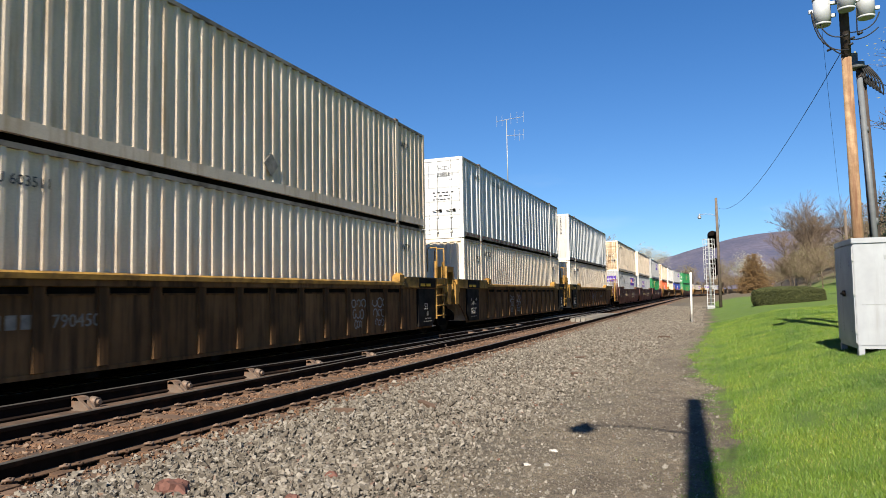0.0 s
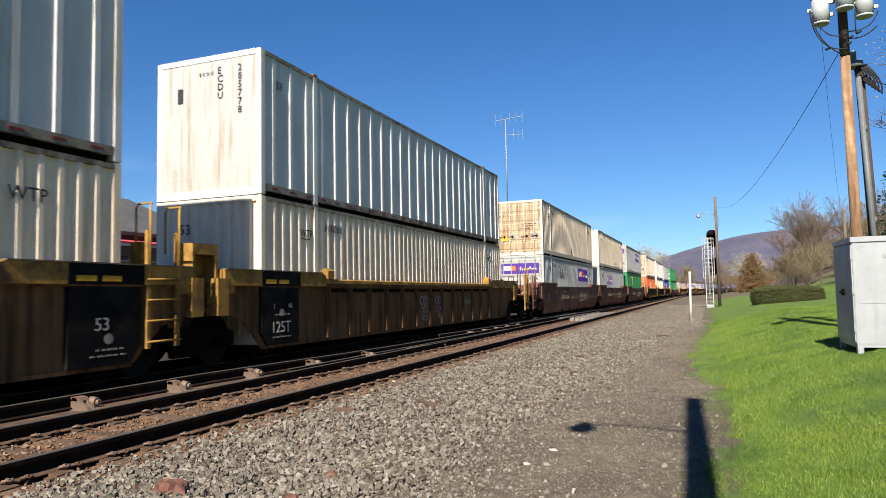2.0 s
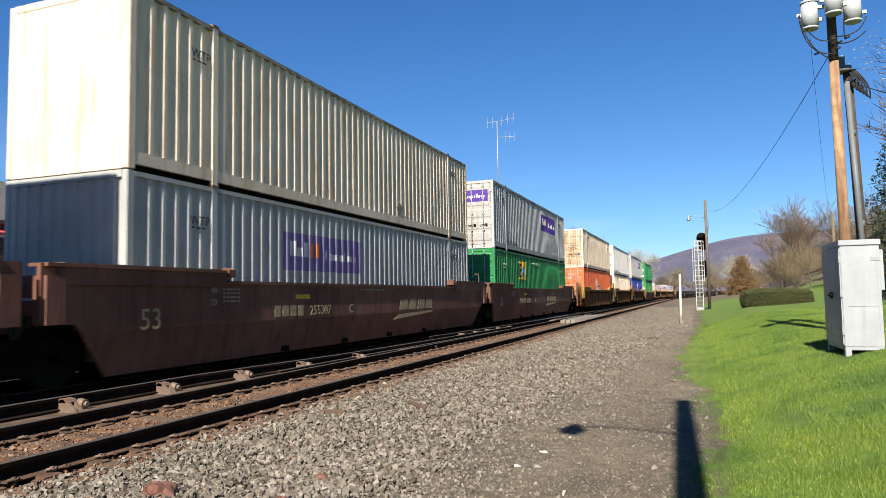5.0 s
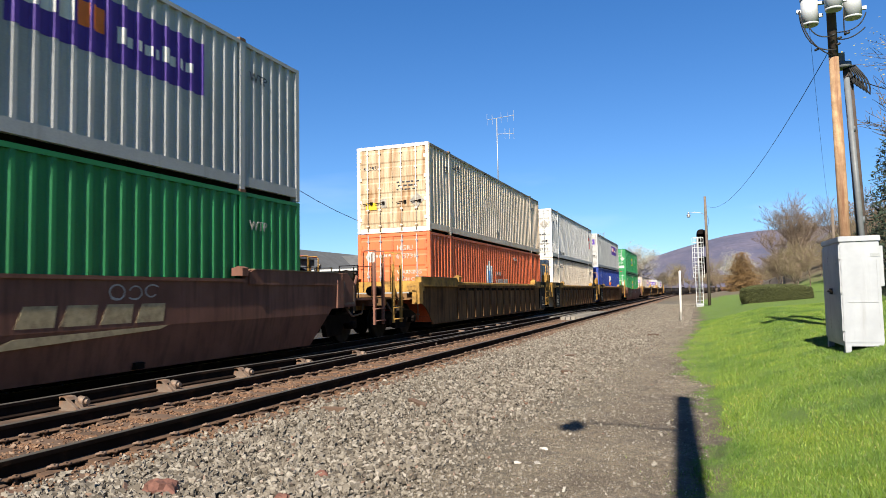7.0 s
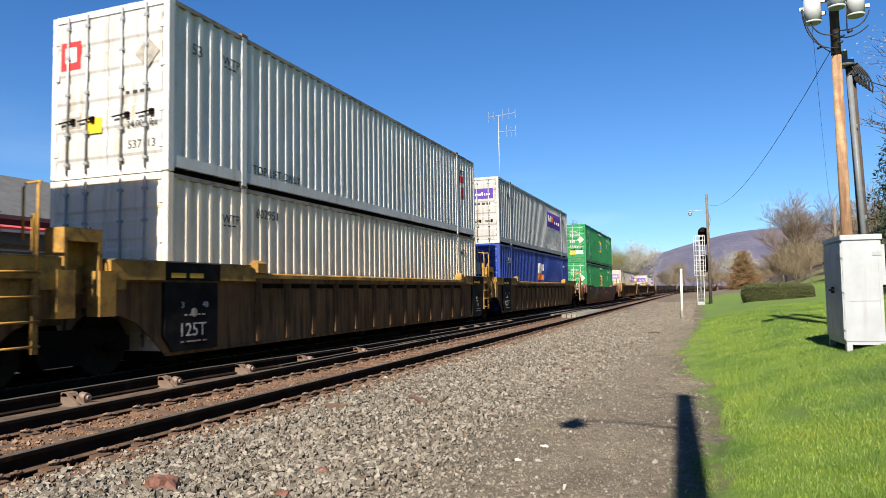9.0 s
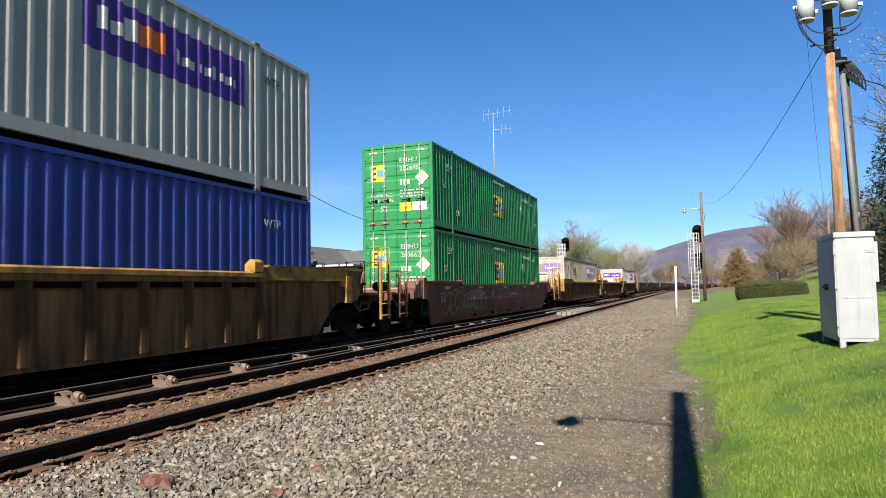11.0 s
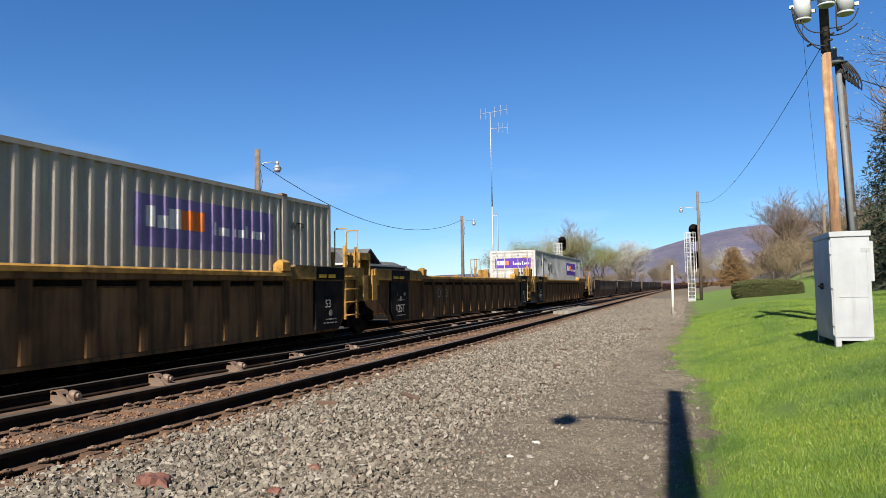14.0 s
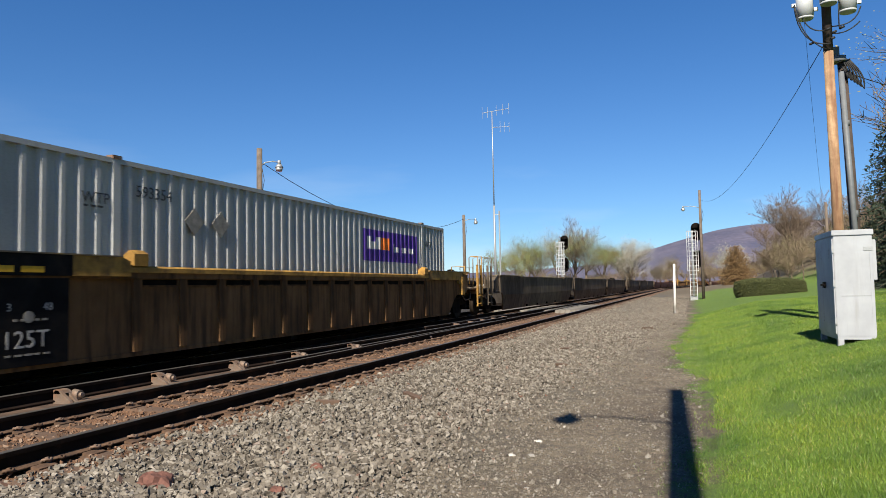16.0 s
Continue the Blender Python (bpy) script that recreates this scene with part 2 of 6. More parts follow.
# ---- mesh helpers ----
def box(bm, x0, x1, y0, y1, z0, z1):
    v = [bm.verts.new(p) for p in ((x0, y0, z0), (x1, y0, z0), (x1, y1, z0), (x0, y1, z0), (x0, y0, z1), (x1, y0, z1), (x1, y1, z1), (x0, y1, z1))]
    for f in ((0, 3, 2, 1), (4, 5, 6, 7), (0, 1, 5, 4), (1, 2, 6, 5), (2, 3, 7, 6), (3, 0, 4, 7)):
        bm.faces.new([v[i] for i in f])
    return v


def rod(bm, p, q, r, r2=None, seg=8):
    """A round bar from p to q."""
    p, q = Vector(p), Vector(q)
    r2 = r if r2 is None else r2
    turn = (q - p).to_track_quat("Z", "Y").to_matrix()
    ends = []
    for at, rad in ((p, r), (q, r2)):
        ends.append([bm.verts.new(at + turn @ Vector((rad * math.cos(2 * math.pi * i / seg), rad * math.sin(2 * math.pi * i / seg), 0))) for i in range(seg)])
    for i in range(seg):
        f = bm.faces.new((ends[0][i], ends[0][(i + 1) % seg], ends[1][(i + 1) % seg], ends[1][i]))
        f.smooth = seg > 6
    bm.faces.new(ends[0][::-1])
    bm.faces.new(ends[1])


def pipe(bm, points, r, seg=6):
    """One bent tube through the points."""
    pts = [Vector(p) for p in points]
    rings = []
    for i, p in enumerate(pts):
        d = (pts[min(i + 1, len(pts) - 1)] - pts[max(i - 1, 0)]).normalized()
        side = d.cross(Vector((0.31, 0.17, 0.93))).normalized()
        up = side.cross(d)
        rings.append([bm.verts.new(p + side * r * math.cos(2 * math.pi * k / seg) + up * r * math.sin(2 * math.pi * k / seg)) for k in range(seg)])
    for a, b in zip(rings, rings[1:]):
        for k in range(seg):
            bm.faces.new((a[k], a[(k + 1) % seg], b[(k + 1) % seg], b[k])).smooth = True
    bm.faces.new(rings[0][::-1])
    bm.faces.new(rings[-1])


def slab(bm, outline, axis, a, b):
    """An outline of 2D points drawn out from a to b along an axis ('x': points are y, z; 'y': x, z; 'z': x, y)."""
    def at(p, d):
        return {"x": (d, *p), "y": (p[0], d, p[1]), "z": (*p, d)}[axis]
    lo = [bm.verts.new(at(p, a)) for p in outline]
    hi = [bm.verts.new(at(p, b)) for p in outline]
    n = len(outline)
    for i in range(n):
        bm.faces.new((lo[i], lo[(i + 1) % n], hi[(i + 1) % n], hi[i]))
    bm.faces.new(lo[::-1])
    bm.faces.new(hi)


def mesh_of(bm, name, mat):
    bmesh.ops.recalc_face_normals(bm, faces=bm.faces)
    me = bpy.data.meshes.new(name)
    bm.to_mesh(me)
    bm.free()
    me.materials.append(mat)
    return me


SHAPES = {}


def shape(key, draw):
    """A mesh built once under this key."""
    if key not in SHAPES:
        bm = bmesh.new()
        draw(bm)
        SHAPES[key] = mesh_of(bm, key, None)
    return SHAPES[key]


def part(name, made, mat, parent=None, label="", m=None):
    """Links a bmesh, or a shared mesh, as one object under a thing or part."""
    if isinstance(made, bmesh.types.BMesh):
        made = mesh_of(made, name, mat)
    ob = new(name, made)
    if made.materials[0] is not mat:
        ob.material_slots[0].link = "OBJECT"
        ob.material_slots[0].material = mat
    if parent:
        ob.parent = parent
    if m is not None:
        ob.matrix_basis = m
    if label:
        ob["label"] = label
    return ob


def drawn(name, draw, mat, parent=None, label="", m=None):
    bm = bmesh.new()
    draw(bm)
    return part(name, bm, mat, parent, label, m)


def cuboid(name, mat, parent, x0, x1, y0, y1, z0, z1, label="", bevel=0.0):
    bm = bmesh.new()
    box(bm, x0, x1, y0, y1, z0, z1)
    if bevel:
        bmesh.ops.bevel(bm, geom=list(bm.edges), offset=bevel, segments=2, affect="EDGES")
    return part(name, bm, mat, parent, label)


def lettering(name, words, size, mat, parent, m, thin=0.004):
    """Raised letters in the built-in font, as a mesh."""
    key = ("text", words, size)
    if key not in SHAPES:
        cu = bpy.data.curves.new(name, "FONT")
        cu.body, cu.size, cu.extrude, cu.resolution_u = words, size, thin, 2
        ob = bpy.data.objects.new(name, cu)
        SHAPES[key] = bpy.data.meshes.new_from_object(ob)
        SHAPES[key].materials.clear()
        SHAPES[key].materials.append(None)
        bpy.data.objects.remove(ob)
    return part(name, SHAPES[key], mat, parent, m=m)


def on_side(x, y, z):
    return pose(x, y, z, 90, 0, 90)


def on_end(x, y, z):
    return pose(x, y, z, 90, 0, 0)


# ---- the track's line: straight, then a bend to the right ----
NEAR_X, TRAIN_X = -6.01, -9.285
BEND_AT, BEND_R = 150.0, 620.0


def along(s, x0):
    """Place and heading (degrees, clockwise) at s metres up the line, for a track that lies at x0 on the straight."""
    if s <= BEND_AT:
        return x0, s, 0.0
    r = BEND_R - (x0 - TRAIN_X)
    a = (s - BEND_AT) / BEND_R
    return x0 + r * (1 - math.cos(a)), BEND_AT + r * math.sin(a), a


def lift(x, y):
    """Height of the ground sheet."""
    if x < -5.0:
        z = -0.20 if x > -11.6 else -0.20 - 0.12 * min(1, (-11.6 - x) / 2)
    elif x < -3.2:
        z = -0.20 - 0.10 * (-5.0 - x) / -1.8
    else:
        z = -0.30
    up = max(0.0, x - (0.1 + 0.0045 * max(0, y - 150) ** 1.5 if y > 150 else 0.1))
    z += 0.24 * min(up, 2.6) + 0.075 * max(0, min(up, 40) - 2.6) + 0.3 * max(0, min(up, 90) - 40)
    if x > 9 and 70 < y < 185:
        k = min(1.0, (y - 70) / 50) * min(1.0, max(0.0, (185 - y) / 35))
        z += min(13.0, 0.45 * (x - 9)) * k * k * (3 - 2 * k)
    if x < 1:
        z += 0.02 * noise.noise(Vector((x * 0.8, y * 0.8, 0))) + 0.012 * noise.noise(Vector((x * 3, y * 3, 5)))
    return z


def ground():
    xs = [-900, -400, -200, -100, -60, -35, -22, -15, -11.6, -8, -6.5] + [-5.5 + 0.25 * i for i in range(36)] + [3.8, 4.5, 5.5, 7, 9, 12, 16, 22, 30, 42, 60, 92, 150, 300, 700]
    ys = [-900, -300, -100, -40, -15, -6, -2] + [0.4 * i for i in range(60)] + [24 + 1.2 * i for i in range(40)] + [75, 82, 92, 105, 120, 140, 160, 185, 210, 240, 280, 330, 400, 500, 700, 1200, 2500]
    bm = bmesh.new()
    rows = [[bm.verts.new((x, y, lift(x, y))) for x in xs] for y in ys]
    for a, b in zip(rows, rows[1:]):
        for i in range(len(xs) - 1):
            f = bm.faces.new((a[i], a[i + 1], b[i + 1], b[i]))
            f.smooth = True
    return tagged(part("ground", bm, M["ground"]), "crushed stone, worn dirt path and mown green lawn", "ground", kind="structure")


ground()


def rail_line(name, xs, parent, s0, s1, mat_side, mat_head, up=0.0, height=0.171):
    """A rail: foot, web and head drawn along the line; the running surface is a part of its own."""
    prof = [(-0.075, -height), (0.075, -height), (0.075, -height + 0.014), (0.012, -height + 0.035), (0.011, -0.05), (0.036, -0.042), (0.036, -0.006), (-0.036, -0.006), (-0.036, -0.042), (-0.011, -0.05), (-0.012, -height + 0.035), (-0.075, -height + 0.014)]
    cap = [(-0.036, -0.006), (0.036, -0.006), (0.036, -0.003), (0.024, 0.0), (-0.024, 0.0), (-0.036, -0.003)]
    steps = [s0, min(BEND_AT, s1)]
    while steps[-1] < s1:
        steps.append(min(s1, steps[-1] + 8))
    # Only the lit foot top keeps its rust tone; the sides are painted shaded.
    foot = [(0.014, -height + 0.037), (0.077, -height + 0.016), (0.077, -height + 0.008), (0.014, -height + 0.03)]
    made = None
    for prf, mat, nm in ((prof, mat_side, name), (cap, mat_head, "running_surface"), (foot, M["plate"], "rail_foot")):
        bm = bmesh.new()
        rings = []
        for s in steps:
            x, y, a = along(s, xs)
            rings.append([bm.verts.new((x + p * math.cos(a), y - p * math.sin(a), z + up)) for p, z in prf])
        for r0, r1 in zip(rings, rings[1:]):
            for i in range(len(prf)):
                bm.faces.new((r0[i], r0[(i + 1) % len(prf)], r1[(i + 1) % len(prf)], r1[i]))
        bm.faces.new(rings[0])
        bm.faces.new(rings[-1])
        ob = part(nm, bm, mat, made or parent)
        made = made or ob
    return made


def track(x0, label, up=0.0):
    thing = tagged(new("railway_track"), label, "railway track", kind="structure")
    for dx in (0.7525, -0.7525):
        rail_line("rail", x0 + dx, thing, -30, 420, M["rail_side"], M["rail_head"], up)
    return thing


track_near = track(NEAR_X, "rusty rails on weathered wooden ties")
track_train = track(TRAIN_X, "shaded rails under the passing freight train", 0.08)


# ---- train: containers ----
CL, CW, CH = 16.154, 2.591, 2.896
HALF = CW / 2


def wall_profile(style, length, depth):
    """Points (along, inward) of a folded sheet wall."""
    pts = []
    if style == "fold":
        n = round(length / 0.292)
        p = length / n
        for i in range(n):
            y = i * p
            pts += [(y, 0), (y + 0.24 * p, 0), (y + 0.38 * p, -depth), (y + 0.86 * p, -depth)]
    else:
        n = round(length / 0.61)
        p = length / n
        for i in range(n):
            y = i * p
            pts += [(y, -depth), (y + 0.40 * p, -depth), (y + 0.42 * p, 0), (y + 0.58 * p, 0), (y + 0.60 * p, -depth)]
    pts.append((length, pts[0][1]))
    return pts


def side_wall(style):
    def draw(bm):
        depth = 0.056 if style == "fold" else 0.030
        pts = wall_profile(style, CL - 0.3, depth)
        lo, hi = 0.22, CH - 0.085
        rows = [[bm.verts.new((HALF - 0.006 + d, 0.15 + y, z)) for y, d in pts] for z in (lo, hi)]
        for i in range(len(pts) - 1):
            bm.faces.new((rows[0][i], rows[0][i + 1], rows[1][i + 1], rows[1][i]))
        back = [bm.verts.new((HALF - 0.085, y, z)) for y, z in ((0.15, lo), (CL - 0.15, lo), (CL - 0.15, hi), (0.15, hi))]
        bm.faces.new(back)
    return shape("side_wall " + style, draw)


def end_wall(style):
    def draw(bm):
        w = CW - 0.24
        if style == "smooth":
            pts = [(0, 0), (w, 0)]
        else:
            n = 9
            p = w / n
            pts = []
            for i in range(n):
                pts += [(i * p, 0), (i * p + 0.4 * p, 0), (i * p + 0.5 * p, 0.035), (i * p + 0.9 * p, 0.035)]
            pts.append((w, 0))
        rows = [[bm.verts.new((-w / 2 + a, 0.012 + d, z)) for a, d in pts] for z in (0.16, CH - 0.10)]
        for i in range(len(pts) - 1):
            bm.faces.new((rows[0][i], rows[0][i + 1], rows[1][i + 1], rows[1][i]))
        back = [bm.verts.new((x, 0.08, z)) for x, z in ((-w / 2, 0.16), (w / 2, 0.16), (w / 2, CH - 0.1), (-w / 2, CH - 0.1))]
        bm.faces.new(back)
    return shape("end_wall " + style, draw)


def door_leaf(bm):
    """One pressed door leaf, x from 0 to its width."""
    w = (CW - 0.25) / 2 - 0.008
    line = [(0.07, 0.17), (0.02, 0.17)]
    for k in range(5):
        z = 0.30 + k * 0.50
        line += [(0.02, z), (0.002, z + 0.05), (0.002, z + 0.34), (0.02, z + 0.39)]
    slab(bm, line + [(0.02, CH - 0.11), (0.07, CH - 0.11)], "x", 0, w)


def container(paint, style="fold", end="doors", label="", frame_paint=None, marks=()):
    """A 53-foot container: y from 0 (end towards the viewer) to CL, z from its base."""
    thing = tagged(new("shipping_container"), label, "shipping container", group="containers on the train")
    fp = frame_paint or paint
    for sx in (1, -1):
        m = None if sx == 1 else Matrix.Translation((0, CL, 0)) @ pose(0, 0, 0, 0, 0, 180)
        part("side_wall", side_wall(style), paint, thing, m=m)
        cuboid("bottom_rail", M["top_rail"] if style == "panel" else fp, thing, *sorted((sx * (HALF - 0.004), sx * (HALF - 0.09))), 0.14, CL - 0.14, 0.085, 0.22 if style != "fold" else 0.28)
        cuboid("top_rail", M["top_rail"] if paint in (P["cream"], P["tan"], P["white"], P["panelgrey"]) else fp, thing, *sorted((sx * (HALF + 0.002), sx * (HALF - 0.08))), 0.14, CL - 0.14, CH - 0.085, CH - 0.012)
        for y in (0.0, CL - 0.15):
            cuboid("corner_post", fp, thing, *sorted((sx * HALF, sx * (HALF - 0.12))), y, y + 0.15, 0.0, CH, bevel=0.012)
        for y in (1.98, CL - 1.98):
            post = cuboid("lift_post", fp, thing, *sorted((sx * (HALF + 0.004), sx * (HALF - 0.06))), y - 0.07, y + 0.07, 0.0, CH + 0.004)
            cuboid("corner_casting", M["brace"], post, *sorted((sx * (HALF + 0.012), sx * (HALF - 0.12))), y - 0.09, y + 0.09, CH - 0.02, CH + 0.035)
    cuboid("roof", fp, thing, -HALF + 0.08, HALF - 0.08, 0.14, CL - 0.14, CH - 0.05, CH - 0.02)
    cuboid("floor", M["black"], thing, -HALF + 0.16, HALF - 0.16, 0.14, CL - 0.14, 0.0, 0.16)
    far = Matrix.Translation((0, CL, 0)) @ pose(0, 0, 0, 0, 0, 180)
    for y0, y1, z0, z1 in ((0.0, 0.12, 0, 0.16), (0.0, 0.12, CH - 0.11, CH), (CL - 0.12, CL, 0, 0.16), (CL - 0.12, CL, CH - 0.11, CH)):
        cuboid("end_sill" if z0 == 0 else "end_header", fp, thing, -HALF + 0.12, HALF - 0.12, y0, y1, z0, z1)
    part("end_wall", end_wall("fold"), paint, thing, m=far)
    if end == "doors":
        leaf = shape("door leaf", door_leaf)
        w = (CW - 0.25) / 2
        rodm = shape("lock rod", lambda bm: (rod(bm, (0, -0.025, 0.07), (0, -0.025, CH - 0.04), 0.019), *[box(bm, -0.045, 0.045, -0.045, 0.02, z, z + 0.05) for z in (0.22, 0.75, 1.45, 2.1, 2.62)]))
        hdl = shape("lock handle", lambda bm: (rod(bm, (0, -0.05, 0), (0.34, -0.05, 0.03), 0.014), box(bm, 0.26, 0.34, -0.05, 0.02, -0.03, 0.06)))
        hng = shape("hinge", lambda bm: box(bm, -0.05, 0.05, -0.012, 0.03, 0, 0.11))
        for k, x in ((0, -w), (1, 0.004)):
            d = part("door", leaf, P["rusty"] if paint is P["tan"] else P["grimy"] if paint is P["white"] else P["dull"] if paint is P["grey"] else paint, thing, m=pose(x, 0, 0))
            for dx in (0.28, 0.72) if k == 0 else (0.32, 0.84):
                part("lock_rod", rodm, fp if frame_paint else M["galv"], d, m=pose(dx, 0, 0))
                part("door_handle", hdl, M["black"], d, m=pose(dx - 0.17, 0, 0.98))
            for z in (0.4, 1.0, 1.75, 2.4):
                part("hinge", hng, fp, d, m=pose(0.0 if k == 0 else w, 0, z))
    else:
        part("end_wall", end_wall(end), P["grimy"] if paint is P["panelgrey"] else paint, thing)
    for mark in marks:
        mark(thing)
    return thing


def paint(name, col, stain=(0.30, 0.19, 0.09), amount=0.30, rough=0.55, var=0.15):
    return surface(name, col, rough, 0, var, 0.7, stain, amount, True, bump=0.05, grain=40)


P = {
    "cream": paint("cream container paint", (0.75, 0.645, 0.515), (0.42, 0.28, 0.17), 0.28),
    "white": paint("white container paint", (0.598, 0.59, 0.574), (0.339, 0.274, 0.202), 0.26),
    "grey": paint("pale grey container paint", (0.348, 0.356, 0.36), (0.22, 0.22, 0.213), 0.22),
    "silver": paint("bare silver container sheet", (0.636, 0.628, 0.602), (0.387, 0.31, 0.172), 0.28, 0.45),
    "tan": paint("rust-stained tan container paint", (0.70, 0.585, 0.46), (0.376, 0.254, 0.132), 0.32),
    "rusty": paint("cream door paint with rust runs", (0.443, 0.361, 0.246), (0.197, 0.0984, 0.0369), 0.56),
    "grimy": paint("grimy white door paint", (0.426, 0.418, 0.402), (0.246, 0.197, 0.139), 0.34),
    "dusty": paint("dusty beige-grey container paint", (0.353, 0.316, 0.267), (0.221, 0.18, 0.131), 0.32),
    "dull": paint("dull grey door paint", (0.328, 0.324, 0.316), (0.205, 0.172, 0.131), 0.36),
    "green": paint("green container paint", (0.0204, 0.185, 0.0615), (0.0109, 0.0819, 0.0326), 0.25, 0.45),
    "orange": paint("orange-red container paint", (0.604, 0.131, 0.0503), (0.325, 0.0697, 0.0387), 0.25, 0.5),
    "blue": paint("blue container paint", (0.0217, 0.0464, 0.248), (0.0232, 0.031, 0.108), 0.25, 0.45),
    "dark": paint("sooty grey container paint", (0.172, 0.155, 0.133), (0.086, 0.0688, 0.0516), 0.35),
    "panelgrey": paint("blue-grey panel sheet", (0.534, 0.552, 0.569), (0.374, 0.338, 0.294), 0.25),
    "faded": surface("faded purple decal", (0.189, 0.146, 0.31), 0.6, 0, 0.2, 3),
    "purple": surface("purple decal", (0.0658, 0.0271, 0.232), 0.5, 0, 0.1, 4),
    "yellow": surface("yellow decal", (0.529, 0.353, 0.0212), 0.5, 0, 0.1, 4),
    "redmark": surface("red decal", (0.464, 0.031, 0.031), 0.5, 0, 0.1, 4),
    "maroon": surface("dark red reflective strip", (0.16, 0.02, 0.02), 0.5, 0, 0.2, 4),
    "orangemark": surface("orange decal", (0.731, 0.172, 0.0258), 0.5, 0, 0.1, 4),
    "bluemark": surface("light blue decal", (0.086, 0.241, 0.516), 0.5, 0, 0.1, 4),
}


# ---- train: well cars ----
PITCH_IN, REACH = 1.66, 3.95       # half the space between articulated units; end of a coupled end


def truck(parent, y):
    """A two-axle truck: side frames, wheels on axles, springs, bolster."""
    t = drawn("truck", lambda bm: (box(bm, -0.95, 0.95, -0.18, 0.18, 0.42, 0.66), box(bm, -0.3, 0.3, -0.3, 0.3, 0.66, 0.8)), M["black"], parent, m=pose(0, y, 0.08))
    frame_m = shape("truck side frame", lambda bm: (
        slab(bm, [(-1.15, 0.36), (-1.15, 0.58), (-0.75, 0.72), (0.75, 0.72), (1.15, 0.58), (1.15, 0.36), (0.95, 0.36), (0.9, 0.5), (0.45, 0.5), (0.35, 0.22), (-0.35, 0.22), (-0.45, 0.5), (-0.9, 0.5), (-0.95, 0.36)], "x", -0.06, 0.06),
        *[rod(bm, (-0.12, yy, 0.44), (0.14, yy, 0.44), 0.10, seg=12) for yy in (-0.88, 0.88)]))
    wheel_m = shape("wheel", lambda bm: (rod(bm, (-0.07, 0, 0.457), (0.05, 0, 0.457), 0.457, seg=24), rod(bm, (-0.10, 0, 0.457), (-0.07, 0, 0.457), 0.485, seg=24), rod(bm, (0.05, 0, 0.457), (0.075, 0, 0.457), 0.12, seg=12)))
    for sx in (1, -1):
        part("side_frame", frame_m, M["black"], t, m=pose(sx * 1.0, 0, 0))
        for yy in (-0.88, 0.88):
            part("wheel", wheel_m, M["wheel"], t, m=pose(sx * 0.75, yy, 0, 0, 0, 0 if sx == 1 else 180))
    for yy in (-0.88, 0.88):
        drawn("axle", lambda bm: rod(bm, (-0.7, yy, 0.457), (0.7, yy, 0.457), 0.08), M["black"], t)
    return t


SILL = 1.50      # outer half width
TOPS = {"ribbed": (1.66, 1.78), "smooth": (1.60, 1.78), "dark": (1.70, 1.72), "low": (1.42, 1.52)}


def ribbed_side(bm):
    """Side sheet of a ribbed well: full depth along the well, arched up over the trucks."""
    near = [(-1.3, 1.0), (-1.02, 0.98), (-0.72, 0.86), (-0.42, 0.62), (-0.16, 0.36)]
    far = [(CL - y, z) for y, z in near][::-1]
    slab(bm, near + far + [(CL + 1.3, 1.56), (-1.3, 1.56)], "x", SILL - 0.13, SILL - 0.10)
    box(bm, SILL - 0.16, SILL - 0.085, -0.1, CL + 0.1, 0.31, 0.37)


def smooth_side(main, end):
    """Upper sheet of a smooth car side; the lower sheet leans inwards."""
    def draw(bm):
        near = [(-1.55, 1.0), (-1.0, 0.97), (-0.9, 0.86)]
        far = [(CL + 0.9, 0.86), (CL + 1.0, 0.97), (CL + 1.55, 1.0)]
        slab(bm, near + far + [(CL + 1.55, end), (CL - 2.0, end), (CL - 2.15, main), (2.15, main), (2.0, end), (-1.55, end)], "x", SILL - 0.10, SILL - 0.03)
    return draw


def lower_side(low):
    def draw(bm):
        slab(bm, [(-0.9, 0.862), (-0.35, low), (CL + 0.35, low), (CL + 0.9, 0.862)], "x", SILL - 0.10, SILL - 0.035)
        for v in bm.verts:
            if v.co.z < 0.5:
                v.co.x -= 0.16
    return draw


def ladder(bm, h0, h1, w, rungs):
    for y in (0, w):
        box(bm, -0.03, 0.03, y - 0.035, y + 0.035, h0, h1)
    for k in range(rungs):
        z = h0 + 0.10 + k * 0.31
        rod(bm, (0.05, -0.04, z), (0.05, w + 0.04, z), 0.016)


def grab_loop(bm, h0, h1, d):
    pipe(bm, [(0.04, 0, h0), (0.04, 0, h1 - 0.06), (0.02, 0.05, h1), (-d + 0.05, 0.06, h1), (-d, 0.06, h1 - 0.06), (-d, 0.06, h0 + 0.4)], 0.018)


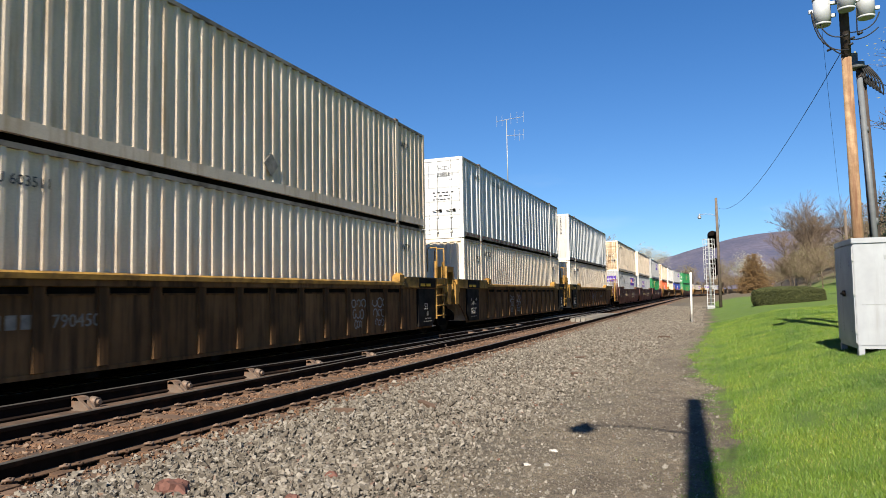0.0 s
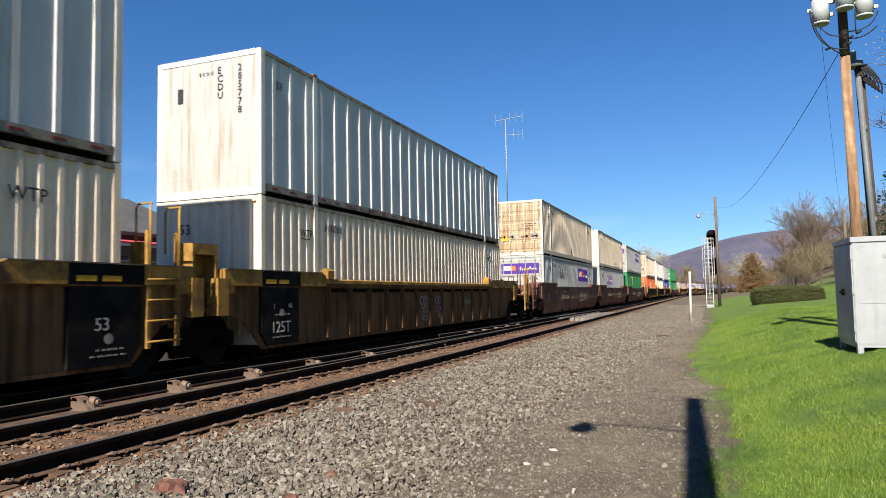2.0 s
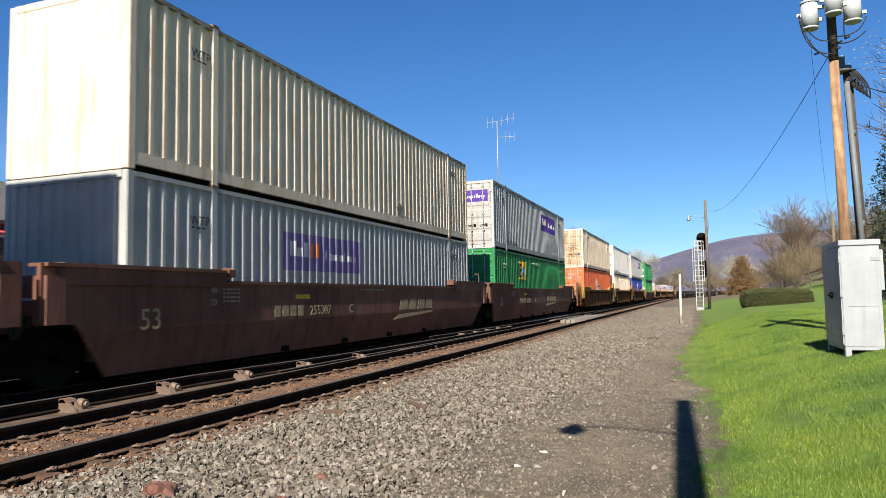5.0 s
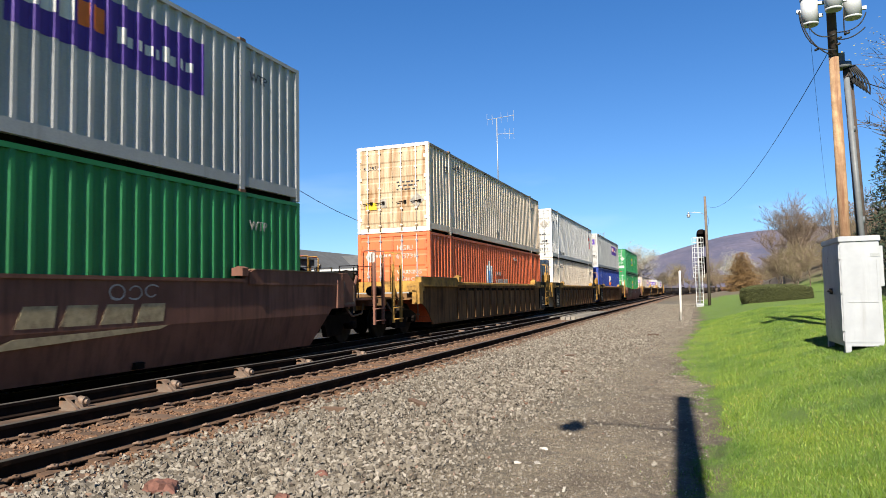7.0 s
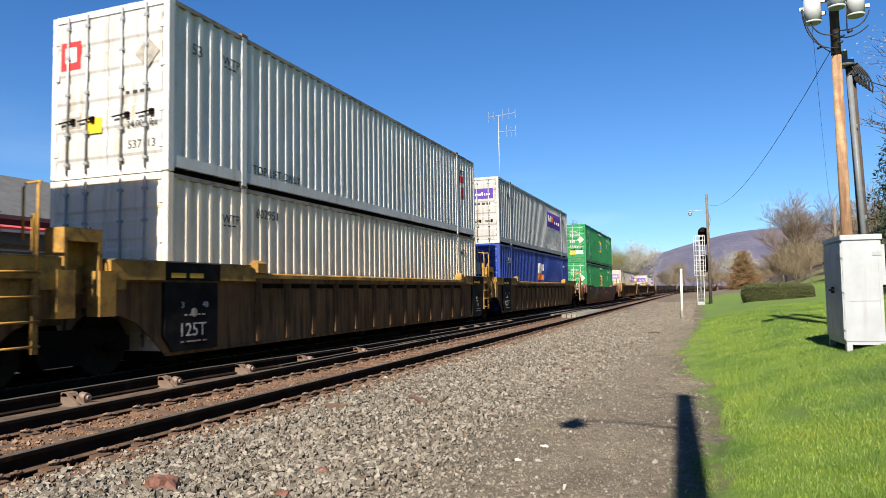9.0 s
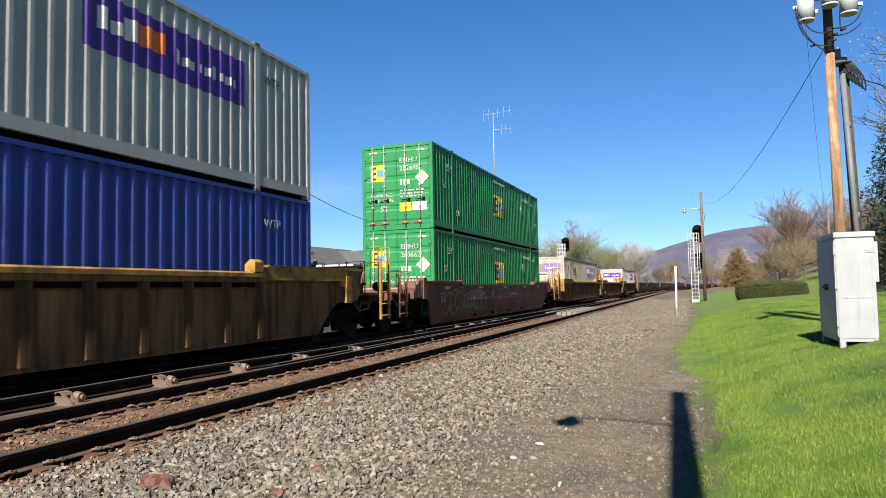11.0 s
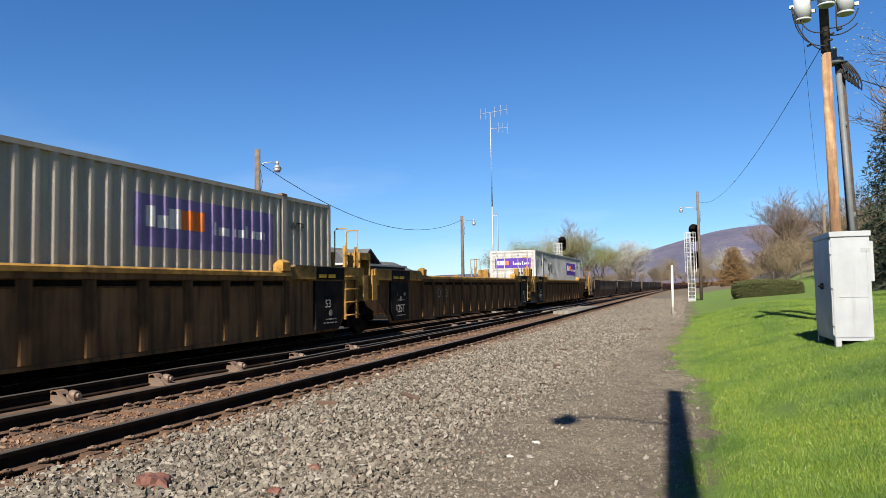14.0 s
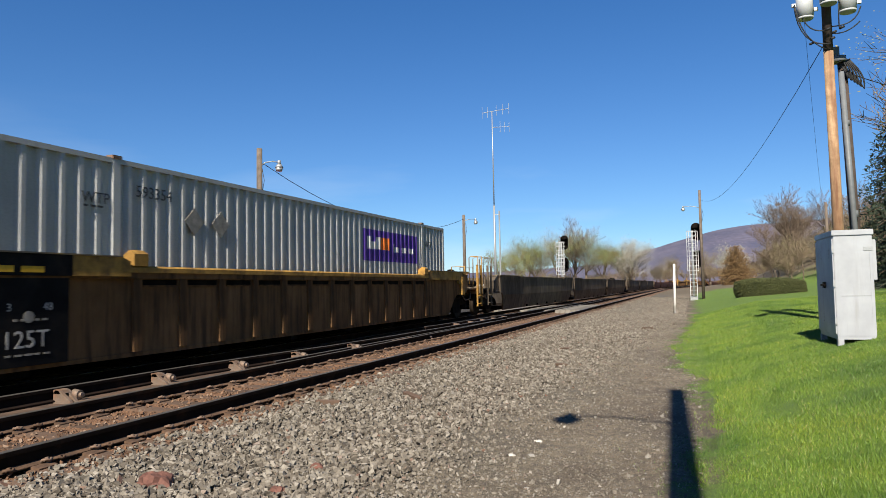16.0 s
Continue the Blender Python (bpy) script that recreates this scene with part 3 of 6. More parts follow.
def end_deck(car, y, sy, coupled, kind, trim, dark, top):
    """What stands beyond the well at one end: raised deck over the truck, hand rails, ladder, coupler. sy points outwards."""
    reach = REACH - 0.45 if coupled else PITCH_IN - 0.1
    yellow = kind == "ribbed"

    def yy(a, b):
        return sorted((y + sy * a, y + sy * b))
    drawn("end_deck", lambda bm: (box(bm, -SILL + 0.16, SILL - 0.16, *yy(0.05, 1.2), 1.10, 1.30), box(bm, -0.45, 0.45, *yy(1.2, reach), 0.85, 1.2)), M["ttx_side"] if yellow else dark, car)
    drawn("bulkhead", lambda bm: box(bm, -1.25, 1.25, *yy(0.1, 0.22), 1.30, top - 0.08), dark, car)
    tread = drawn("walkway", lambda bm: [box(bm, -SILL + 0.3, SILL - 0.3, *yy(0.3 + k * 0.16, 0.42 + k * 0.16), 1.30, 1.34) for k in range(5)], M["galv"], car)
    for sx in (1, -1):
        def xx(a, b):
            return sorted((sx * a, sx * b))
        drawn("corner_cover", lambda bm: slab(bm, [(p[0] * sy + y, p[1]) for p in ((1.3, 1.5), (1.3, top), (0.25, top), (0.25, 1.5))], "x", *xx(SILL - 0.2, SILL + 0.004)), trim, car)
        drawn("sill_cover", lambda bm: slab(bm, [(p[0] * sy + y, p[1]) for p in ((0.25, 1.5), (0.25, top), (-1.05, top), (-1.05, 1.5))], "x", *xx(SILL - 0.2, SILL + 0.0)), M["ttx_black"] if yellow and not coupled else trim, car)
        drawn("sill_cover", lambda bm: slab(bm, [(p[0] * sy + y, p[1]) for p in ((-1.05, 1.5), (-1.05, top), (-1.9, top), (-2.05, top - 0.06), (-2.05, 1.5))], "x", *xx(SILL - 0.2, SILL + 0.004)), trim, car)
        drawn("tread_plate", lambda bm: box(bm, *xx(SILL - 0.32, SILL + 0.02), *yy(-1.9, 1.25), top + 0.002, top + 0.02), M["grate"], car)
        drawn("corner_bracket", lambda bm: (box(bm, *xx(SILL - 0.22, SILL + 0.02), *yy(1.22, 1.5), 0.98, 1.62), box(bm, *xx(SILL - 0.5, SILL - 0.02), *yy(1.0, 1.42), 1.36, 1.52)), trim, car)
        drawn("container_clamp", lambda bm: slab(bm, [(sx * (SILL - 0.22), top - 0.12), (sx * (SILL + 0.02), top - 0.12), (sx * (SILL + 0.02), top + (0.06 if yellow else 0.02)), (sx * (SILL - 0.08), top + (0.12 if yellow else 0.06)), (sx * (SILL - 0.22), top + 0.02)], "y", *yy(-2.38 if yellow else -2.28, -2.1)), trim, car)
        if coupled:
            a = 3.2 if sy > 0 else 2.75
            lad = drawn("ladder", lambda bm: ladder(bm, 0.5, 1.5 if kind == "low" else 2.1, 0.5, 2), trim, car, m=pose(sx * (SILL - 0.03), min(yy(a, a + 0.5)), 0, 0, 0, 0 if sx > 0 else 0))
            for k in (0.0, 0.5):
                drawn("grab_rail", lambda bm: grab_loop(bm, 0.95, 1.8 if kind == "low" else 2.42, 0.34), trim, lad, m=pose(0, k, 0, 0, 0, 0 if sx > 0 else 180))
            drawn("diagonal_brace", lambda bm: rod(bm, (sx * 1.2, y + sy * 2.3, 0.95), (sx * 1.2, y + sy * 2.75, 1.75), 0.035, seg=6), M["ttx_side"] if yellow else dark, car)
        elif sy > 0 and yellow:
            lad = drawn("ladder", lambda bm: ladder(bm, 0.55, 2.32, 0.60, 4), trim, car, m=pose(sx * (SILL - 0.03), y + 0.34, 0))
            for k in (0.0, 0.6):
                drawn("grab_rail", lambda bm: grab_loop(bm, 1.6, 2.74, 0.3), trim, lad, m=pose(0, k, 0, 0, 0, 0 if sx > 0 else 180))
            drawn("ladder_panel", lambda bm: (box(bm, *xx(SILL - 0.35, SILL - 0.1), y + 0.42, y + 0.95, 0.95, 1.5), box(bm, *xx(0.7, 0.9), y + 0.75, y + 0.9, 1.3, 2.2)), trim, car)
        elif sy > 0:
            drawn("grab_rail", lambda bm: grab_loop(bm, 1.0, 2.1, 0.3), trim, car, m=pose(sx * (SILL - 0.1), y + 0.8, 0, 0, 0, 0 if sx > 0 else 180))
    if coupled:
        drawn("end_platform", lambda bm: (box(bm, -SILL + 0.16, SILL - 0.16, *yy(2.2, reach), 1.14, 1.18), box(bm, -SILL + 0.16, SILL - 0.16, *yy(reach - 0.08, reach), 0.98, 1.18)), M["ttx_side"] if yellow else dark, car)
        gear = drawn("brake_gear", lambda bm: box(bm, -0.5, -0.2, *yy(2.2, 2.5), 1.18, 1.9), M["black"], car)
        drawn("brake_wheel", lambda bm: rod(bm, (-0.35, y + sy * 2.5, 1.75), (-0.35, y + sy * 2.6, 1.75), 0.26, seg=16), M["black"], gear)
        drawn("brake_cylinder", lambda bm: rod(bm, (0.45, y + sy * 1.9, 1.38), (0.45, y + sy * 2.6, 1.38), 0.14, seg=12), M["black"], car)
        drawn("coupler", lambda bm: (box(bm, -0.12, 0.12, *yy(reach - 0.1, REACH + 0.06), 0.80, 1.04), box(bm, -0.18, 0.2, *yy(REACH - 0.2, REACH + 0.1), 0.76, 1.08)), M["black"], car)
        drawn("air_hose", lambda bm: pipe(bm, [(0.35, y + sy * reach, 0.9), (0.4, y + sy * (reach + 0.15), 0.6), (0.3, y + sy * (REACH - 0.05), 0.5)], 0.03), M["rubber"], car)
        truck(car, y + sy * 1.85)
        if yellow and sy > 0:
            for sx in (1, -1):
                drawn("end_wing", lambda bm: slab(bm, [(y + 1.3, 1.0), (y + 1.9, 1.02), (y + 2.1, 1.3), (y + 2.1, top - 0.1), (y + 1.3, top - 0.02)], "x", *sorted((sx * (SILL - 0.14), sx * (SILL - 0.06)))), M["ttx_side"], car)
                drawn("wing_cap", lambda bm: box(bm, *sorted((sx * (SILL - 0.3), sx * (SILL - 0.03))), y + 1.3, y + 2.15, top - 0.04, top + 0.03), trim, car)
        for sx in (1, -1):
            if not yellow:
                x0, x1 = sorted((sx * (SILL - 0.5), sx * (SILL - 0.02)))
                hood = drawn("end_hood", lambda bm: slab(bm, [(y + sy * p, z) for p, z in ((1.5, 1.0), (1.5, top), (1.75, top + 0.02), (2.15, top - 0.25), (2.15, 1.0))], "x", x0, x1), dark, car)
                xo = sx * (SILL - 0.015)
                drawn("hood_frame", lambda bm: (box(bm, *sorted((xo, xo - sx * 0.02)), *yy(1.55, 1.60), 1.05, 1.6), box(bm, *sorted((xo, xo - sx * 0.02)), *yy(2.05, 2.1), 1.05, 1.5), box(bm, *sorted((xo, xo - sx * 0.02)), *yy(1.6, 2.05), 1.05, 1.1)), M["brace"], hood)
            drawn("brake_rigging", lambda bm: (pipe(bm, [(sx * 1.1, y + sy * 2.3, 1.0), (sx * 1.2, y + sy * 2.5, 0.75), (sx * 1.25, y + sy * 2.9, 0.8), (sx * 1.2, y + sy * 3.1, 1.05)], 0.025), ), M["brace"], car)
            drawn("air_reservoir", lambda bm: rod(bm, (sx * 0.95, y + sy * 2.25, 1.0), (sx * 0.95, y + sy * 2.75, 1.0), 0.15, seg=12), M["black"], car)
            drawn("end_stanchion", lambda bm: pipe(bm, [(sx * 0.9, y + sy * (reach - 0.1), 1.15), (sx * 0.9, y + sy * (reach - 0.1), 2.05), (sx * 0.35, y + sy * (reach - 0.1), 2.05), (sx * 0.35, y + sy * (reach - 0.1), 1.15)], 0.02), trim, car)
    else:
        drawn("articulation", lambda bm: box(bm, -0.3, 0.3, *yy(reach - 0.2, PITCH_IN + 0.02), 0.85, 1.1), M["black"], car)
        if sy < 0:
            truck(car, y - PITCH_IN)
            if yellow:
                for sx in (1, -1):
                    x0, x1 = sorted((sx * (SILL - 0.45), sx * (SILL - 0.1)))
                    drawn("guide_box", lambda bm: (box(bm, x0, x1, y - 1.98, y - 1.93, 1.3, 2.2), box(bm, x0, x1, y - 1.42, y - 1.36, 1.3, 2.2), box(bm, x0, x1, y - 1.93, y - 1.42, 2.02, 2.2), box(bm, x0, x0 + 0.05, y - 1.93, y - 1.42, 1.3, 2.02)), trim, car)


def well_car(kind, near_end, far_end, label, marks=()):
    """One unit; y = 0 is where its container begins. near_end, far_end: True where it ends in a coupler."""
    car = tagged(new("well_car"), label, "freight car", group="cars of the train")
    side, trim, dark = {"ribbed": (M["ttx_side"], M["ttx_yellow"], M["ttx_yellow"]), "smooth": (M["brown_side"], M["brown_side"], M["brown_side"]),
                        "dark": (M["dark_side"], M["dark_side"], M["dark_side"]), "low": (M["brown_side"], M["brown_side"], M["brown_side"])}[kind]
    main, top = TOPS[kind]
    for sx in (1, -1):
        m = None if sx == 1 else Matrix.Translation((0, CL, 0)) @ pose(0, 0, 0, 0, 0, 180)
        if kind == "ribbed":
            sh = part("side_sheet", shape("ribbed side", ribbed_side), side, car, m=m)
            part("top_chord", shape("top chord", lambda bm: slab(bm, [(SILL - 0.17, 1.56), (SILL - 0.0, 1.56), (SILL - 0.0, 1.63), (SILL - 0.03, 1.66), (SILL - 0.17, 1.66)], "y", 2.05, CL - 2.05)), trim, car, m=m)
            part("chord_web", shape("chord web", lambda bm: slab(bm, [(SILL - 0.13, 1.47), (SILL - 0.03, 1.47), (SILL - 0.03, 1.56), (SILL - 0.13, 1.56)], "y", -1.3, CL + 1.3)), side, car, m=m)
            rib = shape("side rib", lambda bm: slab(bm, [(-0.085, 1.47), (0.085, 1.47), (0.075, 0.38), (-0.075, 0.38)], "x", SILL - 0.10, SILL - 0.055))
            # Slots are flat plates on the sheet; a recess's dark is painted black.
            slot = shape("side slot", lambda bm: slab(bm, [(0.12, 1.37), (0.865, 1.37), (0.865, 1.455), (0.12, 1.455)], "x", SILL - 0.10, SILL - 0.095))
            ledge = shape("slot ledge", lambda bm: box(bm, SILL - 0.10, SILL - 0.075, 0.14, 0.85, 1.345, 1.368))
            for k in range(13):
                part("rib", rib, side, sh, m=pose(0, 2.25 + k * 0.985, 0))
                if k < 12:
                    part("slot", slot, M["black"], sh, m=pose(0, 2.25 + k * 0.985, 0))
                    part("ledge", ledge, side, sh, m=pose(0, 2.25 + k * 0.985, 0))
        else:
            part("side_sheet", shape("smooth side " + kind, smooth_side(main, top)), side, car, m=m)
            part("lower_sheet", shape("lower side " + kind, lower_side(0.20 if top > 1.6 else 0.13)), side, car, m=m)
            part("top_lip", shape("top lip " + kind, lambda bm: slab(bm, [(SILL - 0.16, main - 0.05), (SILL, main - 0.05), (SILL, main + 0.005), (SILL - 0.16, main + 0.005)], "y", 2.1, CL - 2.1)), side, car, m=m)
            part("end_lip", shape("end lip " + kind, lambda bm: slab(bm, [(SILL - 0.35, top - 0.04), (SILL + 0.03, top - 0.04), (SILL + 0.03, top + 0.006), (SILL - 0.35, top + 0.006)], "y", -1.5, 2.05)), side, car, m=m)
    for y0, y1 in ((0.0, 0.6), (CL - 0.6, CL)):
        cuboid("well_floor", M["black"], car, -HALF, HALF, y0, y1, 0.22, 0.36)
    for y0 in (4, 6.5, 9, 11.5):
        cuboid("cross_beam", M["black"], car, -1.38, 1.38, y0, y0 + 0.2, 0.22, 0.32)
    end_deck(car, 0, -1, near_end, kind, trim, dark, top)
    end_deck(car, CL, 1, far_end, kind, trim, dark, top)
    for mark in marks:
        mark(car)
    return car


# ---- markings ----
def side_decal(y0, y1, z0, z1, mat, style="fold", out=0.004, name="panel"):
    """A painted area that follows the folded side wall."""
    def put(thing):
        depth = 0.056 if style == "fold" else 0.030
        prof = [(0.15 + y, d) for y, d in wall_profile(style, CL - 0.3, depth)]
        ys, ds = zip(*prof)
        pts = [(y0, float(np.interp(y0, ys, ds)))] + [p for p in prof if y0 < p[0] < y1] + [(y1, float(np.interp(y1, ys, ds)))]
        bm = bmesh.new()
        rows = [[bm.verts.new((HALF - 0.006 + d + out, y, z)) for y, d in pts] for z in (z0, z1)]
        for i in range(len(pts) - 1):
            bm.faces.new((rows[0][i], rows[0][i + 1], rows[1][i + 1], rows[1][i]))
        part(name, bm, mat, thing)
    return put


def end_decal(x0, x1, z0, z1, mat, out=0.0, name="panel"):
    def put(thing):
        cuboid(name, mat, thing, x0, x1, -0.003 - out, 0.001 - out, z0, z1)
    return put


def side_text(words, y, z, size, mat, x=HALF - 0.004):
    return lambda thing: lettering("lettering", words, size, mat, thing, on_side(x, y, z), 0.002)


def end_text(words, x, z, size, mat):
    return lambda thing: lettering("lettering", words, size, mat, thing, on_end(x, 0.0, z), 0.002)


def diamond(y, z, r, mat, side=True):
    def put(thing):
        outline = [(y - r, z), (y, z - r), (y + r, z), (y, z + r)]
        if side:
            drawn("placard", lambda bm: slab(bm, outline, "x", HALF - 0.004, HALF + 0.006), mat, thing)
        else:
            drawn("placard", lambda bm: slab(bm, outline, "y", -0.012, 0.001), mat, thing)
    return put


def bars(y0, y1, z, h, n, mat, side=True, x=HALF - 0.004):
    """Unreadable small writing as rows of short bars."""
    def put(thing):
        w = (y1 - y0) / n
        for k in range(n):
            a, b = y0 + k * w, y0 + k * w + w * (0.55 + 0.3 * ((k * 7) % 3) / 2)
            if side:
                cuboid("text_bar", mat, thing, x - 0.003, x + 0.004, a, b, z, z + h)
            else:
                cuboid("text_bar", mat, thing, a, b, -0.005, 0.0, z, z + h)
    return put


def purple_side(y0=10.1, y1=13.85, z0=1.62, z1=2.46, faded=False):
    w, h = y1 - y0, z1 - z0
    out = [side_decal(y0, y1, z0, z1, P["faded"] if faded else P["purple"])]
    for a, b, mat in ((0.07, 0.12, "white"), (0.135, 0.19, "white"), (0.205, 0.27, "white"), (0.285, 0.345, "orangemark"), (0.36, 0.42, "orangemark")):
        out.append(side_decal(y0 + w * a, y0 + w * b, z0 + h * 0.38, z0 + h * (0.78 if a < 0.08 or 0.2 < a < 0.4 else 0.62), P[mat], out=0.008, name="logo_shape"))
    for k in range(9):
        a = 0.49 + k * 0.05
        out.append(side_decal(y0 + w * a, y0 + w * (a + 0.032), z0 + h * 0.34, z0 + h * (0.62 if k in (0, 5) else 0.52), P["white"], out=0.008, name="logo_shape"))
    return out


def purple_end(z0, z1, x0=-1.0, x1=1.05, faded=False):
    w, h = x1 - x0, z1 - z0
    out = [end_decal(x0, x1, z0, z1, P["faded"] if faded else P["purple"])]
    for a, b, mat in ((0.07, 0.12, "white"), (0.135, 0.18, "white"), (0.19, 0.245, "white"), (0.255, 0.315, "orangemark"), (0.325, 0.38, "orangemark")):
        out.append(end_decal(x0 + w * a, x0 + w * b, z0 + h * 0.32, z0 + h * 0.76, P[mat], 0.004, "logo_shape"))
    for k in range(9):
        a = 0.5 + k * 0.05
        out.append(end_decal(x0 + w * a, x0 + w * (a + 0.03), z0 + h * 0.32, z0 + h * (0.66 if k in (0, 5) else 0.52), P["white"], 0.004, "logo_shape"))
    return out


def yellow_square_side(y0, y1, z0, z1):
    w, h = y1 - y0, z1 - z0
    return [side_decal(y0, y1, z0, z1, P["yellow"]), side_decal(y0 + 0.1 * w, y0 + 0.2 * w, z0 + 0.12 * h, z0 + 0.88 * h, M["black_mark"], out=0.008, name="logo_shape"),
            *[side_decal(y0 + 0.2 * w, y0 + 0.42 * w, z0 + k * h, z0 + (k + 0.12) * h, M["black_mark"], out=0.008, name="logo_shape") for k in (0.12, 0.44, 0.76)],
            side_decal(y0 + 0.48 * w, y0 + 0.90 * w, z0 + 0.24 * h, z0 + 0.68 * h, P["bluemark"], out=0.008, name="logo_shape")]


def yellow_square_end(x0, x1, z0, z1):
    w, h = x1 - x0, z1 - z0
    return [end_decal(x0, x1, z0, z1, P["yellow"]), end_decal(x0 + 0.08 * w, x0 + 0.18 * w, z0 + 0.1 * h, z0 + 0.9 * h, M["black_mark"], 0.004, "logo_shape"),
            *[end_decal(x0 + 0.18 * w, x0 + 0.36 * w, z0 + k * h, z0 + (k + 0.13) * h, M["black_mark"], 0.004, "logo_shape") for k in (0.1, 0.43, 0.77)],
            end_decal(x0 + 0.44 * w, x0 + 0.92 * w, z0 + 0.3 * h, z0 + 0.72 * h, P["bluemark"], 0.004, "logo_shape")]


def foot_reflectors():
    """Red conspicuity strips along the foot of a panel-sided container, one in every bay."""
    return [lambda c, k=k: cuboid("reflector", P["maroon"], c, HALF - 0.006, HALF + 0.002, 0.36 + k * 0.61, 0.58 + k * 0.61, 0.135, 0.17) for k in range(26)]


def ink(m, number="", lift_word=False):
    """Usual side markings of a container: tank marks by the posts, number, lifting note."""
    out = [side_text("WTP", 1.36, 2.18, 0.23, m), side_text("WTP", CL - 1.75, 2.18, 0.26, m), bars(1.4, 1.75, 2.12, 0.03, 3, m)]
    if number:
        out.append(side_text(number, 2.35, 2.36, 0.26, m))
    if lift_word:
        out.append(side_text("TOP LIFT ONLY", 2.25, 0.30, 0.24, m))
        out.append(side_text("53", 0.55, 2.1, 0.28, m))
    return out


def door_notes(m, number, z=2.35, x=-1.02):
    return [end_text(number, x, z, 0.20, m), bars(0.15, 1.0, 1.62, 0.05, 5, m, False), bars(0.2, 0.95, 1.5, 0.05, 4, m, False), bars(0.15, 0.85, 1.38, 0.04, 5, m, False)]


def placards():
    return [end_decal(-0.98, -0.58, 0.78, 1.02, P["yellow"], name="label"), end_decal(-0.42, -0.22, 0.84, 1.12, M["grey_mark"], name="label"), diamond(0.86, 1.02, 0.25, M["grey_mark"], False)]


def code_panel(near=True, big="125T"):
    """Black stencil panel at the end of a ribbed car."""
    def put(car):
        y0, y1 = (-0.22, 1.02) if near else (CL - 1.02, CL + 0.22)
        w = M["white_mark"]
        pan = drawn("stencil_panel", lambda bm: slab(bm, [(y0, 0.62 if near else 0.37), (y0 + 0.2, 0.37), (y1 - 0.2, 0.37), (y1, 0.37 if near else 0.62), (y1, 1.47), (y0, 1.47)], "x", SILL - 0.10, SILL - 0.03), M["ttx_black"], car)
        x = SILL - 0.03
        lettering("lettering", big, 0.31 if near else 0.26, w, pan, on_side(x, y0 + (0.30 if near else 0.42), 0.60 if near else 0.86), 0.003)
        if near:
            lettering("lettering", "3", 0.14, w, pan, on_side(x, y0 + 0.36, 1.06), 0.003)
            lettering("lettering", "48", 0.14, w, pan, on_side(x, y0 + 0.86, 1.06), 0.003)
        drawn("round_mark", lambda bm: rod(bm, (x - 0.003, y0 + 0.66, 0.98 if near else 0.74), (x + 0.003, y0 + 0.66, 0.98 if near else 0.74), 0.075, seg=16), M["grey_mark"], pan)
        bars(y0 + 0.35, y0 + 1.0, 0.50, 0.025, 5, M["grey_mark"], x=x)(pan)
        bars(y0 + 0.45, y0 + 0.95, 0.93 if near else 0.58, 0.03, 5, M["grey_mark"], x=x)(pan)
        for a in (0.3, 0.72):
            cuboid("reflector", M["yellow_strip"], car, SILL - 0.002, SILL + 0.006, y0 + a - 0.2, y0 + a + 0.12, 1.54, 1.62)
    return put


def sill_number(words, y, z=0.93, size=0.24, mat="grey_mark", x=SILL - 0.095):
    return lambda car: lettering("lettering", words, size, M[mat], car, on_side(x, y, z), 0.004)


def side_block(y, z, w, h):
    return lambda car: cuboid("logo_shape", M["grey_mark"], car, SILL - 0.10, SILL - 0.092, y, y + w, z, z + h)


def scrawl(y0, y1, z0, z1, mat, seed, r=0.02, x=SILL - 0.095, low=None):
    """Loose sprayed loops and arcs on a car side; low: bottom of a lower sheet that leans inwards."""
    def put(car):
        rng = random.Random(seed)
        n = max(3, int((y1 - y0) / 0.85))
        for k in range(n):
            cy = y0 + (k + 0.5) * (y1 - y0) / n
            a, b = (y1 - y0) / n * rng.uniform(0.42, 0.6), (z1 - z0) / 2 * rng.uniform(0.65, 1.0)
            ph, turn, curl = rng.uniform(0, 6), rng.uniform(4.2, 7.5), rng.uniform(0.0, 0.5)
            bm = bmesh.new()
            left, right = [], []
            for i in range(29):
                u = i / 28
                q = ph + u * turn
                k2 = 1 - curl * u
                y, z = cy + a * k2 * math.cos(q), (z0 + z1) / 2 + b * k2 * math.sin(q)
                for row, kk in ((left, 1), (right, -1)):
                    yy, zz = y + kk * r * math.cos(q), z + kk * r * math.sin(q)
                    xx = x + 0.004 if low is None or zz > 0.86 else x + 0.003 - 0.16 * (0.86 - zz) / (0.86 - low)
                    row.append(bm.verts.new((xx, yy, zz)))
            for i in range(28):
                bm.faces.new((left[i], left[i + 1], right[i + 1], right[i]))
            part("graffiti_stroke", bm, M[mat], car)
    return put


def scribble(y0, y1, seed):
    """Two rows of pale sprayed loops in one bay of a car side."""
    return [scrawl(y0, y1, 0.98, 1.24, "spray", seed, 0.014), scrawl(y0 + 0.05, y1 - 0.1, 0.72, 0.98, "spray", seed + 40, 0.014), scrawl(y0 + 0.15, y1 - 0.2, 0.50, 0.72, "spray", seed + 80, 0.012)]


